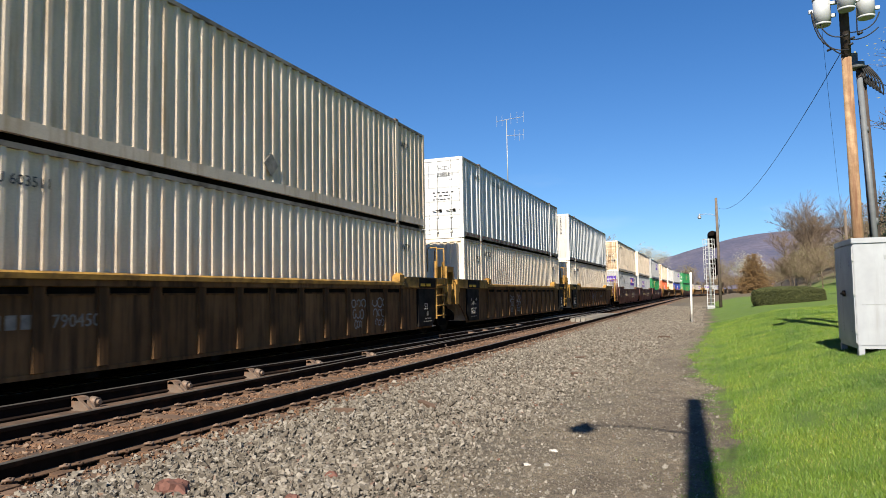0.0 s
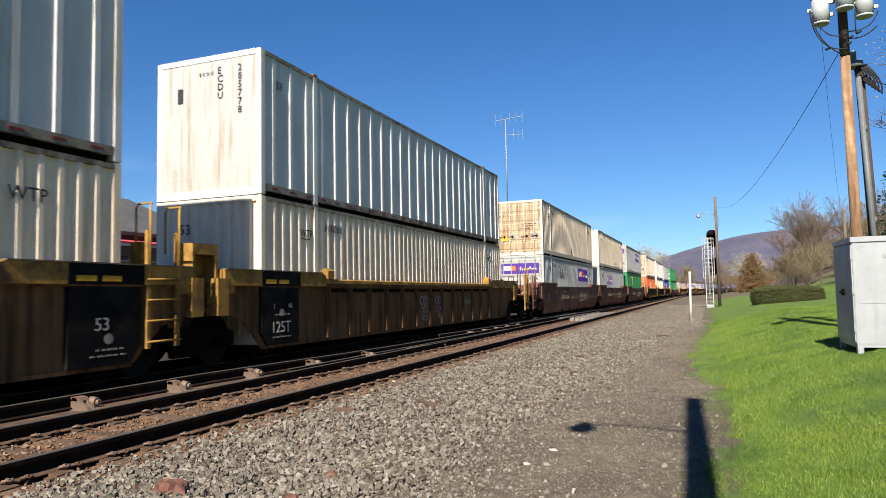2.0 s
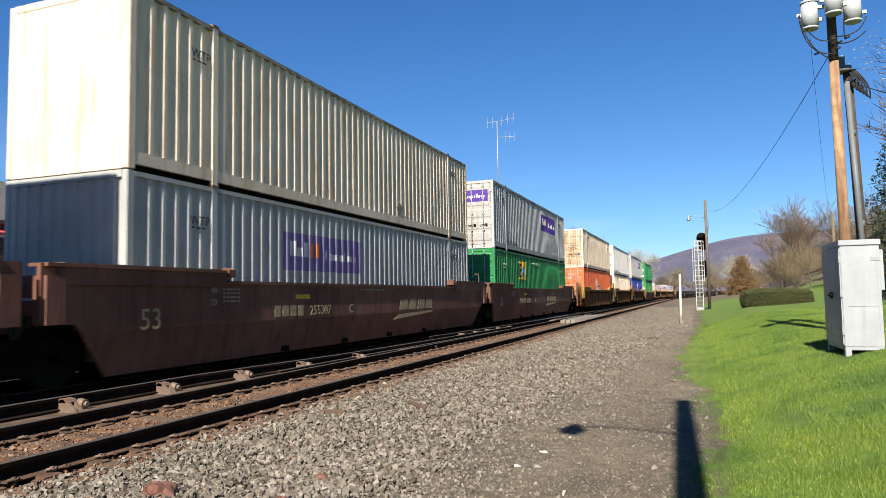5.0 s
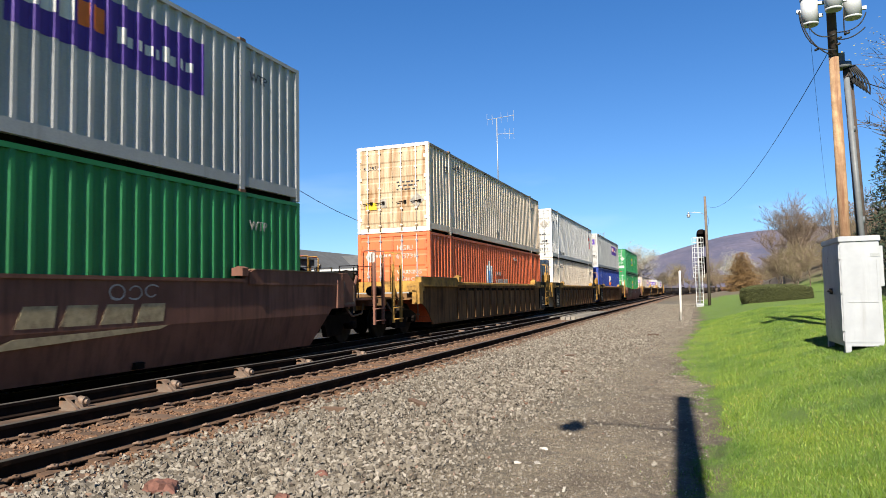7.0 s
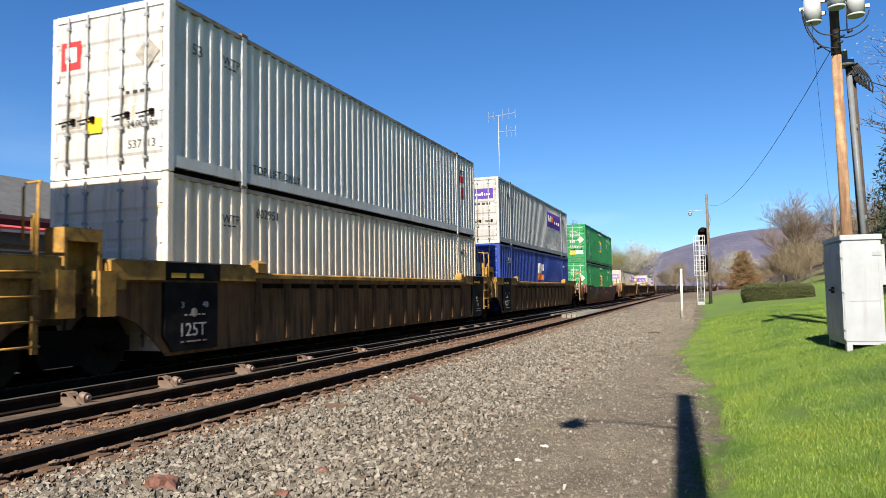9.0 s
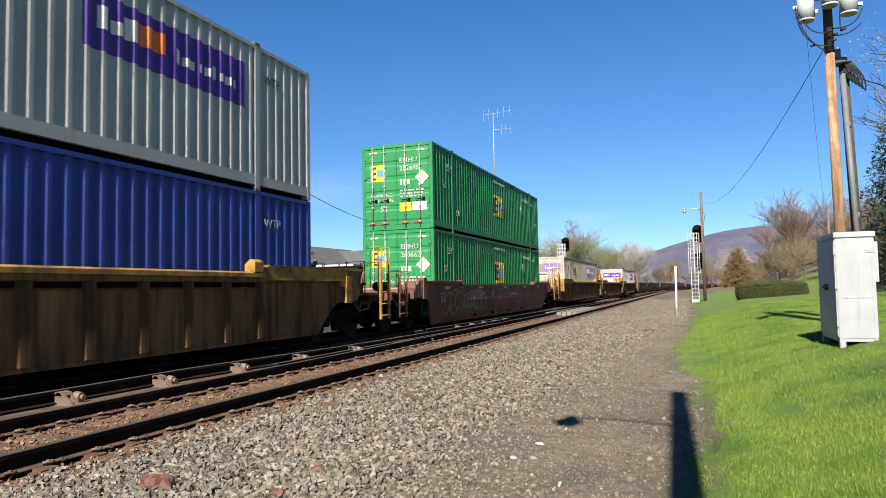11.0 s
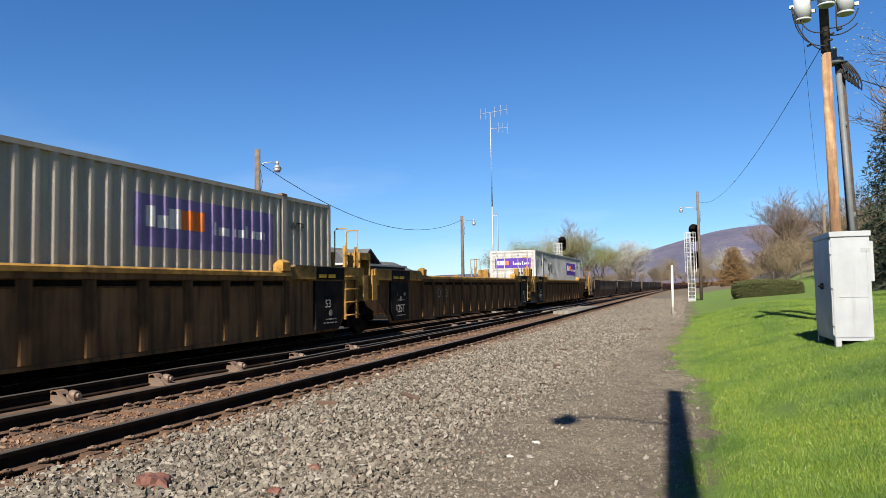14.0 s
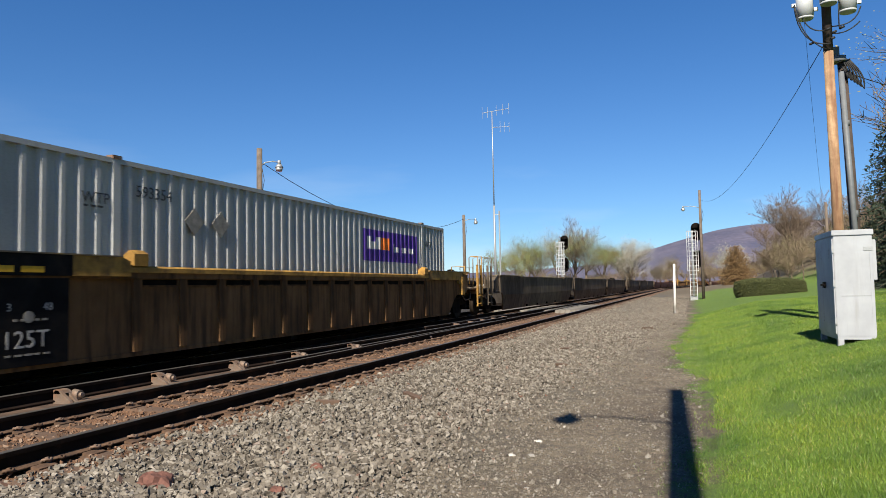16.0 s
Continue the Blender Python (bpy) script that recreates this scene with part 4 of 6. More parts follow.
def smooth_marks(car, number="", letter="", strips=True):
    x = SILL - 0.03
    lettering("lettering", "53", 0.46, M["tan_mark"], car, on_side(x, 0.1, 0.84), 0.003)
    lettering("lettering", "40", 0.17, M["grey_mark"], car, on_side(x, 1.68, 1.38), 0.003)
    lettering("lettering", "20", 0.17, M["grey_mark"], car, on_side(x, 1.68, 1.18), 0.003)
    for z in (1.44, 1.37, 1.30, 1.23):
        bars(2.0, 2.5, z, 0.03, 5, M["grey_mark"], x=x)(car)
    if number:
        lettering("lettering", number, 0.30, M["tan_mark"], car, on_side(x, 4.85, 0.92), 0.003)
        for k in range(4):
            cuboid("logo_shape", M["tan_mark"], car, x - 0.003, x + 0.003, 3.56 + k * 0.28, 3.76 + k * 0.28, 0.92, 1.14)
        lettering("lettering", letter, 0.30, M["white_mark"], car, on_side(x, 6.6, 0.92), 0.003)
        drawn("logo_shape", lambda bm: slab(bm, [(9.1, 0.66), (9.5, 0.80), (12.1, 0.86), (11.9, 0.80)], "x", x - 0.003, x + 0.003), M["tan_mark"], car)
        for k in range(4):
            drawn("logo_shape", lambda bm: slab(bm, [(9.5 + k * 0.64, 0.92), (10.05 + k * 0.64, 0.92), (10.1 + k * 0.64, 1.2), (9.62 + k * 0.64, 1.2)], "x", x - 0.003, x + 0.003), M["tan_mark"], car)
    if strips:
        for y in (4.3,) if number else (0.5, 4.3, 8.0, 11.6, 14.6):
            cuboid("reflector", M["yellow_strip"], car, x - 0.003, x + 0.004, y, y + 0.55, 1.27, 1.36)
        bars(7.2, 8.6, 1.45 if number else 1.2, 0.04, 8, M["grey_mark"], x=x)(car)


SPEED = 15.55
SEAT = 0.375       # height of the well floor that carries the lower container
MOVERS = []        # (thing, place up the line at 0 s, height)


def unit(kind, s, near_end, far_end, label, low=None, high=None, marks=()):
    MOVERS.append((well_car(kind, near_end, far_end, label, marks), s, 0.0))
    if low:
        MOVERS.append((low, s, SEAT))
    if high:
        MOVERS.append((high, s, SEAT + CH + 0.02))


RIB = "grimy brown ribbed well car with faded yellow top chord"
SMO = "dull red-brown smooth-sided well car"
BK, WH = M["black_mark"], M["white_mark"]
NEAR, FAR = code_panel(), code_panel(False, "53")


def fold(color, label, end="doors", marks=(), frame_paint=None):
    return container(P[color], "fold", end, label, frame_paint and P[frame_paint], marks)


unit("ribbed", 2.9, True, False, RIB, fold("cream", "cream-white corrugated container in a well car", marks=[*ink(BK), side_text("U SU 603511", 2.42, 2.36, 0.20, BK)]),
     fold("tan", "weathered tan corrugated container stacked on another", marks=[*ink(BK), diamond(8.3, 0.62, 0.24, M["grey_mark"])]), [FAR, sill_number("790450", 3.44, 0.93, 0.25), *[side_block(2.62 + k * 0.2, 0.93, 0.14, 0.18) for k in range(3)], *scribble(11.3, 12.0, 3), *scribble(12.35, 13.2, 4)])
unit("ribbed", 22.5, False, False, RIB, fold("cream", "off-white corrugated container in a well car", "fold", [*ink(BK, "602723"), end_text("602723", -0.85, 2.15, 0.24, BK)]),
     container(P["panelgrey"], "panel", "doors", "white panel-sided container with rust-stained doors", P["white"], [*door_notes(BK, "ECDU", 2.45, 0.35), end_text("238581", 0.30, 2.22, 0.22, BK), side_text("WTP", 1.35, 2.25, 0.32, BK), side_text("ECDU  238581", 3.5, 2.35, 0.24, BK), side_text("53", CL - 0.9, 2.3, 0.24, BK), *foot_reflectors()]), [NEAR, FAR, *scribble(5.3, 6.0, 5), *scribble(6.35, 7.35, 6)])
unit("ribbed", 42.0, False, True, RIB, fold("cream", "cream corrugated container in a well car", "fold", [*ink(BK, "600061"), end_text("53", -0.7, 2.2, 0.3, BK)]),
     container(P["panelgrey"], "panel", "smooth", "white panel-sided container with plain white end", P["white"], [end_text("E C D U", -0.2, 2.5, 0.1, BK), end_decal(-0.75, -0.62, 2.0, 2.3, M["black_mark"], name="label"), *[end_text(c, 0.25, 2.50 - k * 0.17, 0.2, BK) for k, c in enumerate("ECDU")], *[end_text(c, 0.75, 2.50 - k * 0.17, 0.2, BK) for k, c in enumerate("285778")], side_text("53", 0.5, 2.2, 0.24, BK), *foot_reflectors()]), [NEAR, sill_number("790450", 11.2), *scribble(7.45, 8.25, 8), *scribble(8.65, 9.3, 9)])
unit("smooth", 66.1, True, False, SMO, fold("grey", "pale grey container with purple panel in a well car", "doors", [*ink(BK, "534346"), *purple_side(), *purple_end(1.93, 2.48), end_text("534346", 0.25, 1.58, 0.24, BK), diamond(4.15, 2.05, 0.25, M["grey_mark"]), diamond(4.75, 2.05, 0.25, M["grey_mark"])]),
     fold("tan", "cream container with rust-streaked doors", "doors", [*ink(BK, "601031"), *door_notes(BK, "601031", 2.05, -1.05), *placards(), diamond(8.0, 0.55, 0.22, M["grey_mark"])], "tan"), [lambda car: smooth_marks(car, "255307", "B"), scrawl(9.6, 13.0, 0.5, 1.52, "grey_mark", 11, 0.03, SILL - 0.03, 0.20)])
unit("smooth", 85.6, False, False, SMO, fold("grey", "pale grey container with faded purple panel", "fold", [*ink(BK), *purple_side(4.2, 7.6, 1.5, 2.3, True)]),
     fold("tan", "tan container with rust-stained end", "smooth", [*ink(BK), diamond(10.0, 0.55, 0.2, M["grey_mark"])]), [lambda car: smooth_marks(car, "255307", "C")])
unit("smooth", 105.3, False, True, SMO, fold("green", "green corrugated container with yellow panel", "doors", [*ink(WH), *yellow_square_side(4.05, 5.5, 1.66, 2.52), side_text("WARNING HIGH CUBE", 6.8, 2.45, 0.17, WH), side_text("53'", CL - 0.95, 1.0, 0.28, WH)]),
     fold("grey", "pale grey container with purple panel stacked on green one", "doors", [*ink(BK, "", True), *purple_side(9.45, 13.1, 1.52, 2.44), *purple_end(2.0, 2.5)]), [lambda car: smooth_marks(car, "255307", "A"), scrawl(10.9, 11.9, 1.25, 1.5, "white_mark", 14, 0.012, SILL - 0.03)])
unit("ribbed", 129.05, True, False, RIB, fold("orange", "orange-red corrugated container in a well car", "doors", [side_decal(6.1, 6.4, 1.25, 2.0, P["white"], name="logo_shape"), side_decal(6.4, 6.8, 1.25, 2.2, P["white"], name="logo_shape"), side_decal(6.8, 7.1, 1.25, 2.0, P["white"], name="logo_shape"), side_decal(6.5, 6.75, 1.25, 1.8, P["bluemark"], out=0.008, name="logo_shape"),
                                                           bars(7.5, 9.4, 1.28, 0.2, 6, WH), bars(7.5, 8.3, 1.62, 0.16, 3, WH), end_text("HGIU", 0.12, 2.32, 0.24, WH), end_text("633731", 0.10, 2.06, 0.24, WH), end_text("WARNING", 0.12, 1.55, 0.18, WH), end_text("HIGH CUBE", 0.12, 1.32, 0.18, WH), end_text("53'", -0.98, 1.45, 0.28, WH), bars(-0.62, -0.05, 2.12, 0.09, 5, WH, False),
                                                           lambda c: drawn("logo_shape", lambda bm: rod(bm, (-0.8, -0.004, 2.14), (-0.8, 0.0, 2.14), 0.2, seg=6), WH, c), side_text("633731", 10.5, 2.35, 0.22, WH)]),
     fold("tan", "cream container with rusty doors", "doors", [*ink(BK, "602955"), *door_notes(BK, "602955", 2.1, -1.05), *placards(), diamond(7.9, 0.5, 0.2, M["grey_mark"])], "tan"), [FAR])
# The lower doors keep the cream paint; the neighbouring stack shades them.
unit("ribbed", 148.6, False, False, RIB, fold("cream", "cream corrugated container with doors in shadow", "doors", [*ink(BK, "602951"), end_text("602531", -1.0, 1.9, 0.24, BK)]),
     fold("white", "white corrugated container with red square", "doors", [*ink(BK, "", True), end_decal(-1.08, -0.62, 1.92, 2.42, P["redmark"]), end_decal(-0.98, -0.72, 2.05, 2.32, P["white"], 0.004, "logo_shape"), diamond(0.86, 2.0, 0.26, M["grey_mark"], False), end_text("537113", 0.45, 0.42, 0.20, BK), end_text("24,000 lbs", 0.42, 0.78, 0.16, BK), end_decal(-0.45, -0.12, 0.75, 1.02, P["yellow"], name="label"), end_decal(-1.05, -0.6, 0.88, 1.08, M["grey_mark"], name="label"), bars(0.4, 1.0, 1.35, 0.05, 4, BK, False), side_decal(14.5, 14.9, 1.9, 2.15, P["redmark"], name="logo_shape"), side_decal(14.55, 14.95, 1.3, 1.75, P["redmark"], name="logo_shape")]), [NEAR, FAR])
unit("ribbed", 168.1, False, True, RIB, fold("blue", "blue corrugated container in a well car", "doors", [*ink(WH), side_decal(7.3, 8.1, 1.75, 2.3, P["white"], name="logo_shape"), side_decal(8.1, 8.9, 1.9, 2.25, P["white"], name="logo_shape"), side_decal(7.4, 8.8, 1.4, 1.7, P["orangemark"], name="logo_shape"), end_decal(-0.9, 0.6, 1.6, 2.1, P["white"], name="logo_shape")]),
     fold("grey", "pale grey container with purple panel on blue one", "doors", [*ink(BK), *purple_side(10.1, 13.85, 1.55, 2.42), *purple_end(1.95, 2.4), bars(-0.9, 0.95, 1.7, 0.08, 9, BK, False)]), [NEAR])


def green_marks(number):
    return [*ink(WH), *yellow_square_side(7.3, 8.75, 1.12, 2.02), side_text("53'", 0.95, 1.48, 0.32, WH), side_text("53'", CL - 0.95, 1.2, 0.28, WH), side_text("EMHU " + number, 12.5, 2.3, 0.22, WH), side_text("WARNING HIGH CUBE", 7.3, 2.52, 0.17, WH), diamond(12.3, 1.8, 0.24, WH), bars(2.4, 2.8, 0.62, 0.2, 2, WH),
            *yellow_square_end(-0.96, -0.42, 1.66, 2.22), end_text("EMHU", 0.10, 2.25, 0.24, WH), end_text(number, 0.10, 1.98, 0.24, WH), diamond(0.92, 1.72, 0.26, WH, False), bars(0.12, 0.5, 1.50, 0.18, 3, WH, False), end_text("WARNING", -0.98, 1.12, 0.17, WH), end_text("HIGH CUBE", -1.0, 0.94, 0.17, WH), end_text("53'", -0.62, 0.62, 0.28, WH),
            end_decal(0.10, 0.52, 0.60, 0.90, P["yellow"], name="label"), end_decal(0.56, 1.08, 0.62, 0.90, P["white"], name="label"), end_text("24,000 lbs", 0.58, 0.66, 0.11, M["black_mark"]), bars(0.12, 1.0, 1.28, 0.05, 6, WH, False), bars(0.12, 1.0, 1.18, 0.05, 7, WH, False), bars(0.12, 0.95, 1.08, 0.05, 5, WH, False),
            *[end_decal(x, x + 0.28, 0.2, 0.26, P["redmark"], name="reflector") for x in (-1.05, -0.6, 0.15, 0.6)], *[end_decal(x, x + 0.28, 2.62, 2.68, WH, name="reflector") for x in (-1.0, 0.75)]]


unit("low", 191.9, True, True, "dull red-brown well car with green graffiti", fold("green", "green corrugated container in a well car", "doors", green_marks("260662")), fold("green", "green corrugated container stacked on its twin", "doors", green_marks("262688")),
     [lambda car: smooth_marks(car), sill_number("72749", 4.3, 0.98, 0.30, "white_mark", SILL - 0.03), sill_number("LD LMT 167000", 9.1, 0.95, 0.17, "white_mark", SILL - 0.03), scrawl(0.3, 5.5, 0.34, 1.32, "green_spray", 21, 0.032, SILL - 0.03, 0.13), scrawl(0.6, 5.2, 0.5, 1.25, "green_spray", 22, 0.022, SILL - 0.03, 0.13), lambda car: drawn("round_mark", lambda bm: rod(bm, (SILL - 0.032, 6.3, 1.08), (SILL - 0.027, 6.3, 1.08), 0.14, seg=18), M["grey_mark"], car)])
unit("ribbed", 215.8, True, False, RIB, fold("dusty", "dusty beige-grey container with faded purple panel, single in a well car", "doors", [*ink(BK, "531932"), *purple_side(faded=True), *purple_end(1.93, 2.47, faded=True), end_text("531932", 0.25, 1.55, 0.24, BK), diamond(3.7, 2.1, 0.24, M["grey_mark"]), diamond(4.35, 2.1, 0.24, M["grey_mark"])]), marks=[FAR, sill_number("790750", 4.4)])
unit("ribbed", 235.2, False, False, "empty " + RIB, marks=[NEAR, FAR, scrawl(3.6, 4.6, 0.9, 1.3, "grey_mark", 31)])
unit("ribbed", 254.6, False, True, RIB, fold("grey", "pale grey container with purple panel, single in a well car", "doors", [*ink(BK, "593354"), *purple_side(), *purple_end(1.93, 2.47), bars(0.2, 1.0, 1.55, 0.14, 6, BK, False), diamond(3.66, 2.08, 0.24, M["grey_mark"]), diamond(4.35, 2.08, 0.24, M["grey_mark"])]), marks=[NEAR])
s = 278.6
DK = "empty dark smooth-sided well car"
for kind, word in (("dark", DK), ("dark", DK), ("low", "empty " + SMO), ("ribbed", "empty " + RIB), ("low", "empty " + SMO)):
    for k in range(3):
        unit(kind, s, k == 0, k == 2, word)
        s += 19.5
    s += 4.3


# ---- the near track's pieces, turnout rails and crossing ----
def track_pieces():
    tie = shape("tie", lambda bm: slab(bm, [(-1.27, -0.36), (1.27, -0.36), (1.27, -0.19), (1.24, -0.18), (-1.24, -0.18), (-1.27, -0.19)], "y", -0.115, 0.115))
    plate = shape("tie plate", lambda bm: (slab(bm, [(-0.17, -0.18), (0.17, -0.18), (0.17, -0.168), (0.08, -0.155), (-0.08, -0.155), (-0.17, -0.168)], "y", -0.09, 0.09)))
    clip = shape("rail clip", lambda bm: (pipe(bm, [(0.055, -0.03, -0.155), (0.075, -0.045, -0.125), (0.105, -0.03, -0.12), (0.115, 0.0, -0.135), (0.10, 0.03, -0.125), (0.07, 0.04, -0.13)], 0.013, 5), box(bm, 0.07, 0.10, -0.012, 0.012, -0.17, -0.11)))
    rng = random.Random(3)
    y, k = 1.2, 0
    while y < 62:
        dx = rng.uniform(-0.05, 0.06)
        t = part("tie", tie, M["tie"], track_near, m=pose(NEAR_X + dx, y, rng.uniform(-0.012, 0.004), 0, rng.uniform(-0.4, 0.4), rng.uniform(-1.2, 1.2)))
        for sx in (0.7525, -0.7525):
            if y < 40:
                part("tie_plate", plate, M["plate"], t, m=pose(sx - dx, 0, rng.uniform(0, 0.004)))
                part("rail_clip", clip, M["brace"], t, m=pose(sx - dx, rng.uniform(-0.05, 0.05), 0, 0, 0, rng.uniform(-9, 9)))
                if y < 20:
                    part("rail_clip", clip, M["plate"], t, m=pose(sx - dx, rng.uniform(0.14, 0.26), -0.012, 0, 0, rng.uniform(-9, 9)))
        y += rng.uniform(0.47, 0.53)
    y = 2.0
    while y < 60:
        part("tie", tie, M["tie"], track_train, m=pose(TRAIN_X - 0.05, y, 0.08, 0, 0, rng.uniform(-1, 1)))
        y += 0.52
    far = bmesh.new()
    s = 62.0
    while s < 400:
        for x0 in (NEAR_X, TRAIN_X):
            x, yy, a = along(s, x0)
            c, d = math.cos(a), math.sin(a)
            vs = [far.verts.new((x + p * c + q * d, yy - p * d + q * c, z)) for z in (-0.36, -0.18) for p, q in ((-1.27, -0.115), (1.27, -0.115), (1.27, 0.115), (-1.27, 0.115))]
            for f in ((4, 5, 6, 7), (0, 1, 5, 4), (1, 2, 6, 5), (2, 3, 7, 6), (3, 0, 4, 7)):
                far.faces.new([vs[i] for i in f])
        s += 0.6
    tagged(part("distant_ties", far, M["tie"], track_near), kind="stuff")


def bent_rail(name, pts, parent, z=0.0):
    prof = [(-0.075, -0.171), (0.075, -0.171), (0.075, -0.157), (0.012, -0.136), (0.011, -0.05), (0.036, -0.042), (0.036, -0.006), (-0.036, -0.006), (-0.036, -0.042), (-0.011, -0.05), (-0.012, -0.136), (-0.075, -0.157)]
    cap = [(-0.036, -0.006), (0.036, -0.006), (0.024, 0.0), (-0.024, 0.0)]
    made = None
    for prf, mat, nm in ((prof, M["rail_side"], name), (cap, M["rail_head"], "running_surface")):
        bm = bmesh.new()
        rings = [[bm.verts.new((x + p, y, z + h)) for p, h in prf] for x, y in pts]
        for r0, r1 in zip(rings, rings[1:]):
            for i in range(len(prf)):
                bm.faces.new((r0[i], r0[(i + 1) % len(prf)], r1[(i + 1) % len(prf)], r1[i]))
        bm.faces.new(rings[0])
        bm.faces.new(rings[-1])
        ob = part(nm, bm, mat, made or parent)
        made = made or ob


def turnout():
    t = tagged(new("track_turnout"), "worn crossover rails with cast braces and guard rail", "turnout", kind="structure")
    bent_rail("closure_rail", [(-7.715, -20), (-7.70, 9.0), (-7.50, 10.9), (-7.28, 12.8), (-7.12, 15.6), (-7.0, 20), (-6.9, 26)], t, 0.07)
    bent_rail("switch_point", [(-7.10, 10.5), (-7.08, 14.0), (-7.0, 18.0), (-6.9, 24)], t, -0.01)
    bent_rail("guard_rail", [(-7.72, 19.4), (-7.64, 20.2), (-7.50, 24), (-7.34, 29), (-7.15, 40), (-6.76, 58)], t, 0.07)
    bed = shape("rail base strip", lambda bm: box(bm, -0.26, 0.42, -9.5, 9.5, -0.20, -0.115))
    part("base_strip", bed, M["tie"], t, m=pose(-7.55, 3.0, 0.0))
    brace = shape("rail brace", lambda bm: (slab(bm, [(0.0, -0.17), (0.30, -0.17), (0.27, -0.13), (0.10, -0.02), (0.04, -0.01), (0.0, -0.05)], "y", -0.15, -0.11),
                                            slab(bm, [(0.0, -0.17), (0.24, -0.17), (0.20, -0.13), (0.08, -0.03), (0.0, -0.05)], "y", -0.02, 0.02), slab(bm, [(0.0, -0.06), (0.12, -0.06), (0.09, -0.02), (0.0, -0.01)], "y", -0.15, 0.02),
                                            rod(bm, (0.10, 0.08, -0.10), (0.20, 0.08, -0.10), 0.075, 0.06, seg=12), rod(bm, (0.20, 0.08, -0.10), (0.24, 0.08, -0.10), 0.035, seg=8), box(bm, 0.0, 0.36, -0.18, 0.17, -0.18, -0.165)))
    for x, y in ((-7.68, 5.0), (-7.66, 6.62), (-7.66, 8.28), (-7.60, 10.0), (-7.36, 11.6), (-7.16, 13.5)):
        part("rail_brace", brace, M["brace"], t, m=pose(x, y, 0.06))
    block = shape("spacer block", lambda bm: slab(bm, [(0.02, -0.15), (0.30, -0.15), (0.22, -0.03), (0.05, -0.02)], "y", -0.06, 0.06))
    for y in (22.6, 24.0, 25.3, 26.6, 28.0):
        part("spacer_block", block, M["brace"], t, m=pose(-7.60 + (y - 22.6) * 0.03, y - 1.0, 0.06))
    drawn("throw_rod", lambda bm: rod(bm, (-8.5, 17.3, -0.08), (-6.7, 17.3, -0.08), 0.025), M["brace"], t)
    drawn("heel_block", lambda bm: box(bm, -7.10, -6.92, 15.4, 16.6, -0.12, -0.03), M["brace"], t)
    c = tagged(new("timber_crossing"), "weathered grey timber crossing planks between the rails", "crossing", kind="structure")
    plank = shape("crossing plank", lambda bm: box(bm, -0.115, 0.115, -4.4, 4.4, -0.17, -0.01))
    for x in [-8.4 + 0.25 * i for i in range(6)] + [-6.52 + 0.25 * i for i in range(5)] + [-9.8 + 0.25 * i for i in range(5)]:
        part("plank", plank, M["timber"], c, m=pose(x, 39.0 + random.uniform(-0.1, 0.1), random.uniform(-0.01, 0.008) - 0.01))


turnout()


# ---- poles, signals, cabinet ----
def disc_lamp(parent, x, y, z, name="lamp_head"):
    return drawn(name, lambda bm: (rod(bm, (x, y, z), (x, y, z - 0.16), 0.06, 0.07), rod(bm, (x, y, z - 0.16), (x, y, z - 0.30), 0.09, 0.17, 12), rod(bm, (x, y, z - 0.30), (x, y, z - 0.44), 0.16, 0.11, 12)), M["galv"], parent)


def lamp_pole(x, y, z0, h, r, arm, mat, label, lean=0.0):
    """A wooden pole with a bent arm (dx, dy) and a hooded lamp."""
    p = tagged(new("street_lamp"), label, "street lamp")
    drawn("pole", lambda bm: rod(bm, (x - lean, y, z0 - 0.3), (x, y, z0 + h), r, r * 0.78, 12), mat, p)
    ax, ay, az = arm
    top = z0 + h - az
    drawn("arm", lambda bm: pipe(bm, [(x, y, top - 0.25), (x + ax * 0.3, y + ay * 0.3, top - 0.05), (x + ax * 0.65, y + ay * 0.65, top), (x + ax, y + ay, top - 0.03)], 0.024), M["galv"], p)
    disc_lamp(p, x + ax, y + ay, top + 0.05)
    drawn("feed_cable", lambda bm: pipe(bm, [(x + r, y - 0.02, top - 0.3), (x + r + 0.1, y - 0.02, top - 0.8), (x + r, y - 0.02, top - 1.3)], 0.012), M["rubber"], p)
    return p


lamp_pole(0.78, 61.0, -0.25, 9.25, 0.13, (-1.35, 0, 1.3), M["wood_pole"], "brown wooden street lamp pole beside the lawn")
lamp_pole(0.42, -1.2, -0.3, 10.35, 0.15, (-1.3, 0, 2.0), M["wood_pole"], "brown wooden street lamp pole beside the dirt path", 0.33)
lamp_pole(-16.0, 22.7, -0.35, 7.25, 0.14, (0.62, 0.45, 0.5), M["wood_pole"], "grey-brown wooden lamp pole beyond the train")
lamp_pole(-16.0, 48.4, -0.35, 7.0, 0.14, (0.75, 0.6, 0.3), M["wood_pole"], "grey-brown wooden lamp pole beside low roofs")


def sag(name, a, b, drop, r, label, parent=None, cat="cable"):
    a, b = Vector(a), Vector(b)
    pts = [a.lerp(b, i / 14) - Vector((0, 0, drop * 4 * (i / 14) * (1 - i / 14))) for i in range(15)]
    ob = drawn(name, lambda bm: pipe(bm, pts, r, 5), M["rubber"], parent)
    return ob if parent else tagged(ob, label, cat)


sag("overhead_wire", (-15.85, 22.7, 6.3), (-16, 48.4, 6.35), 1.55, 0.014, "black wire sagging between two lamp poles")
sag("overhead_wire", (2.80, 16.2, 6.25), (0.90, 61.0, 8.15), 1.15, 0.008, "black wire sagging between pole and street lamp")
sag("overhead_wire", (2.45, 16.2, 7.0), (9.9, 60, 7.1), 2.0, 0.004, "thin wire running to a distant pole")
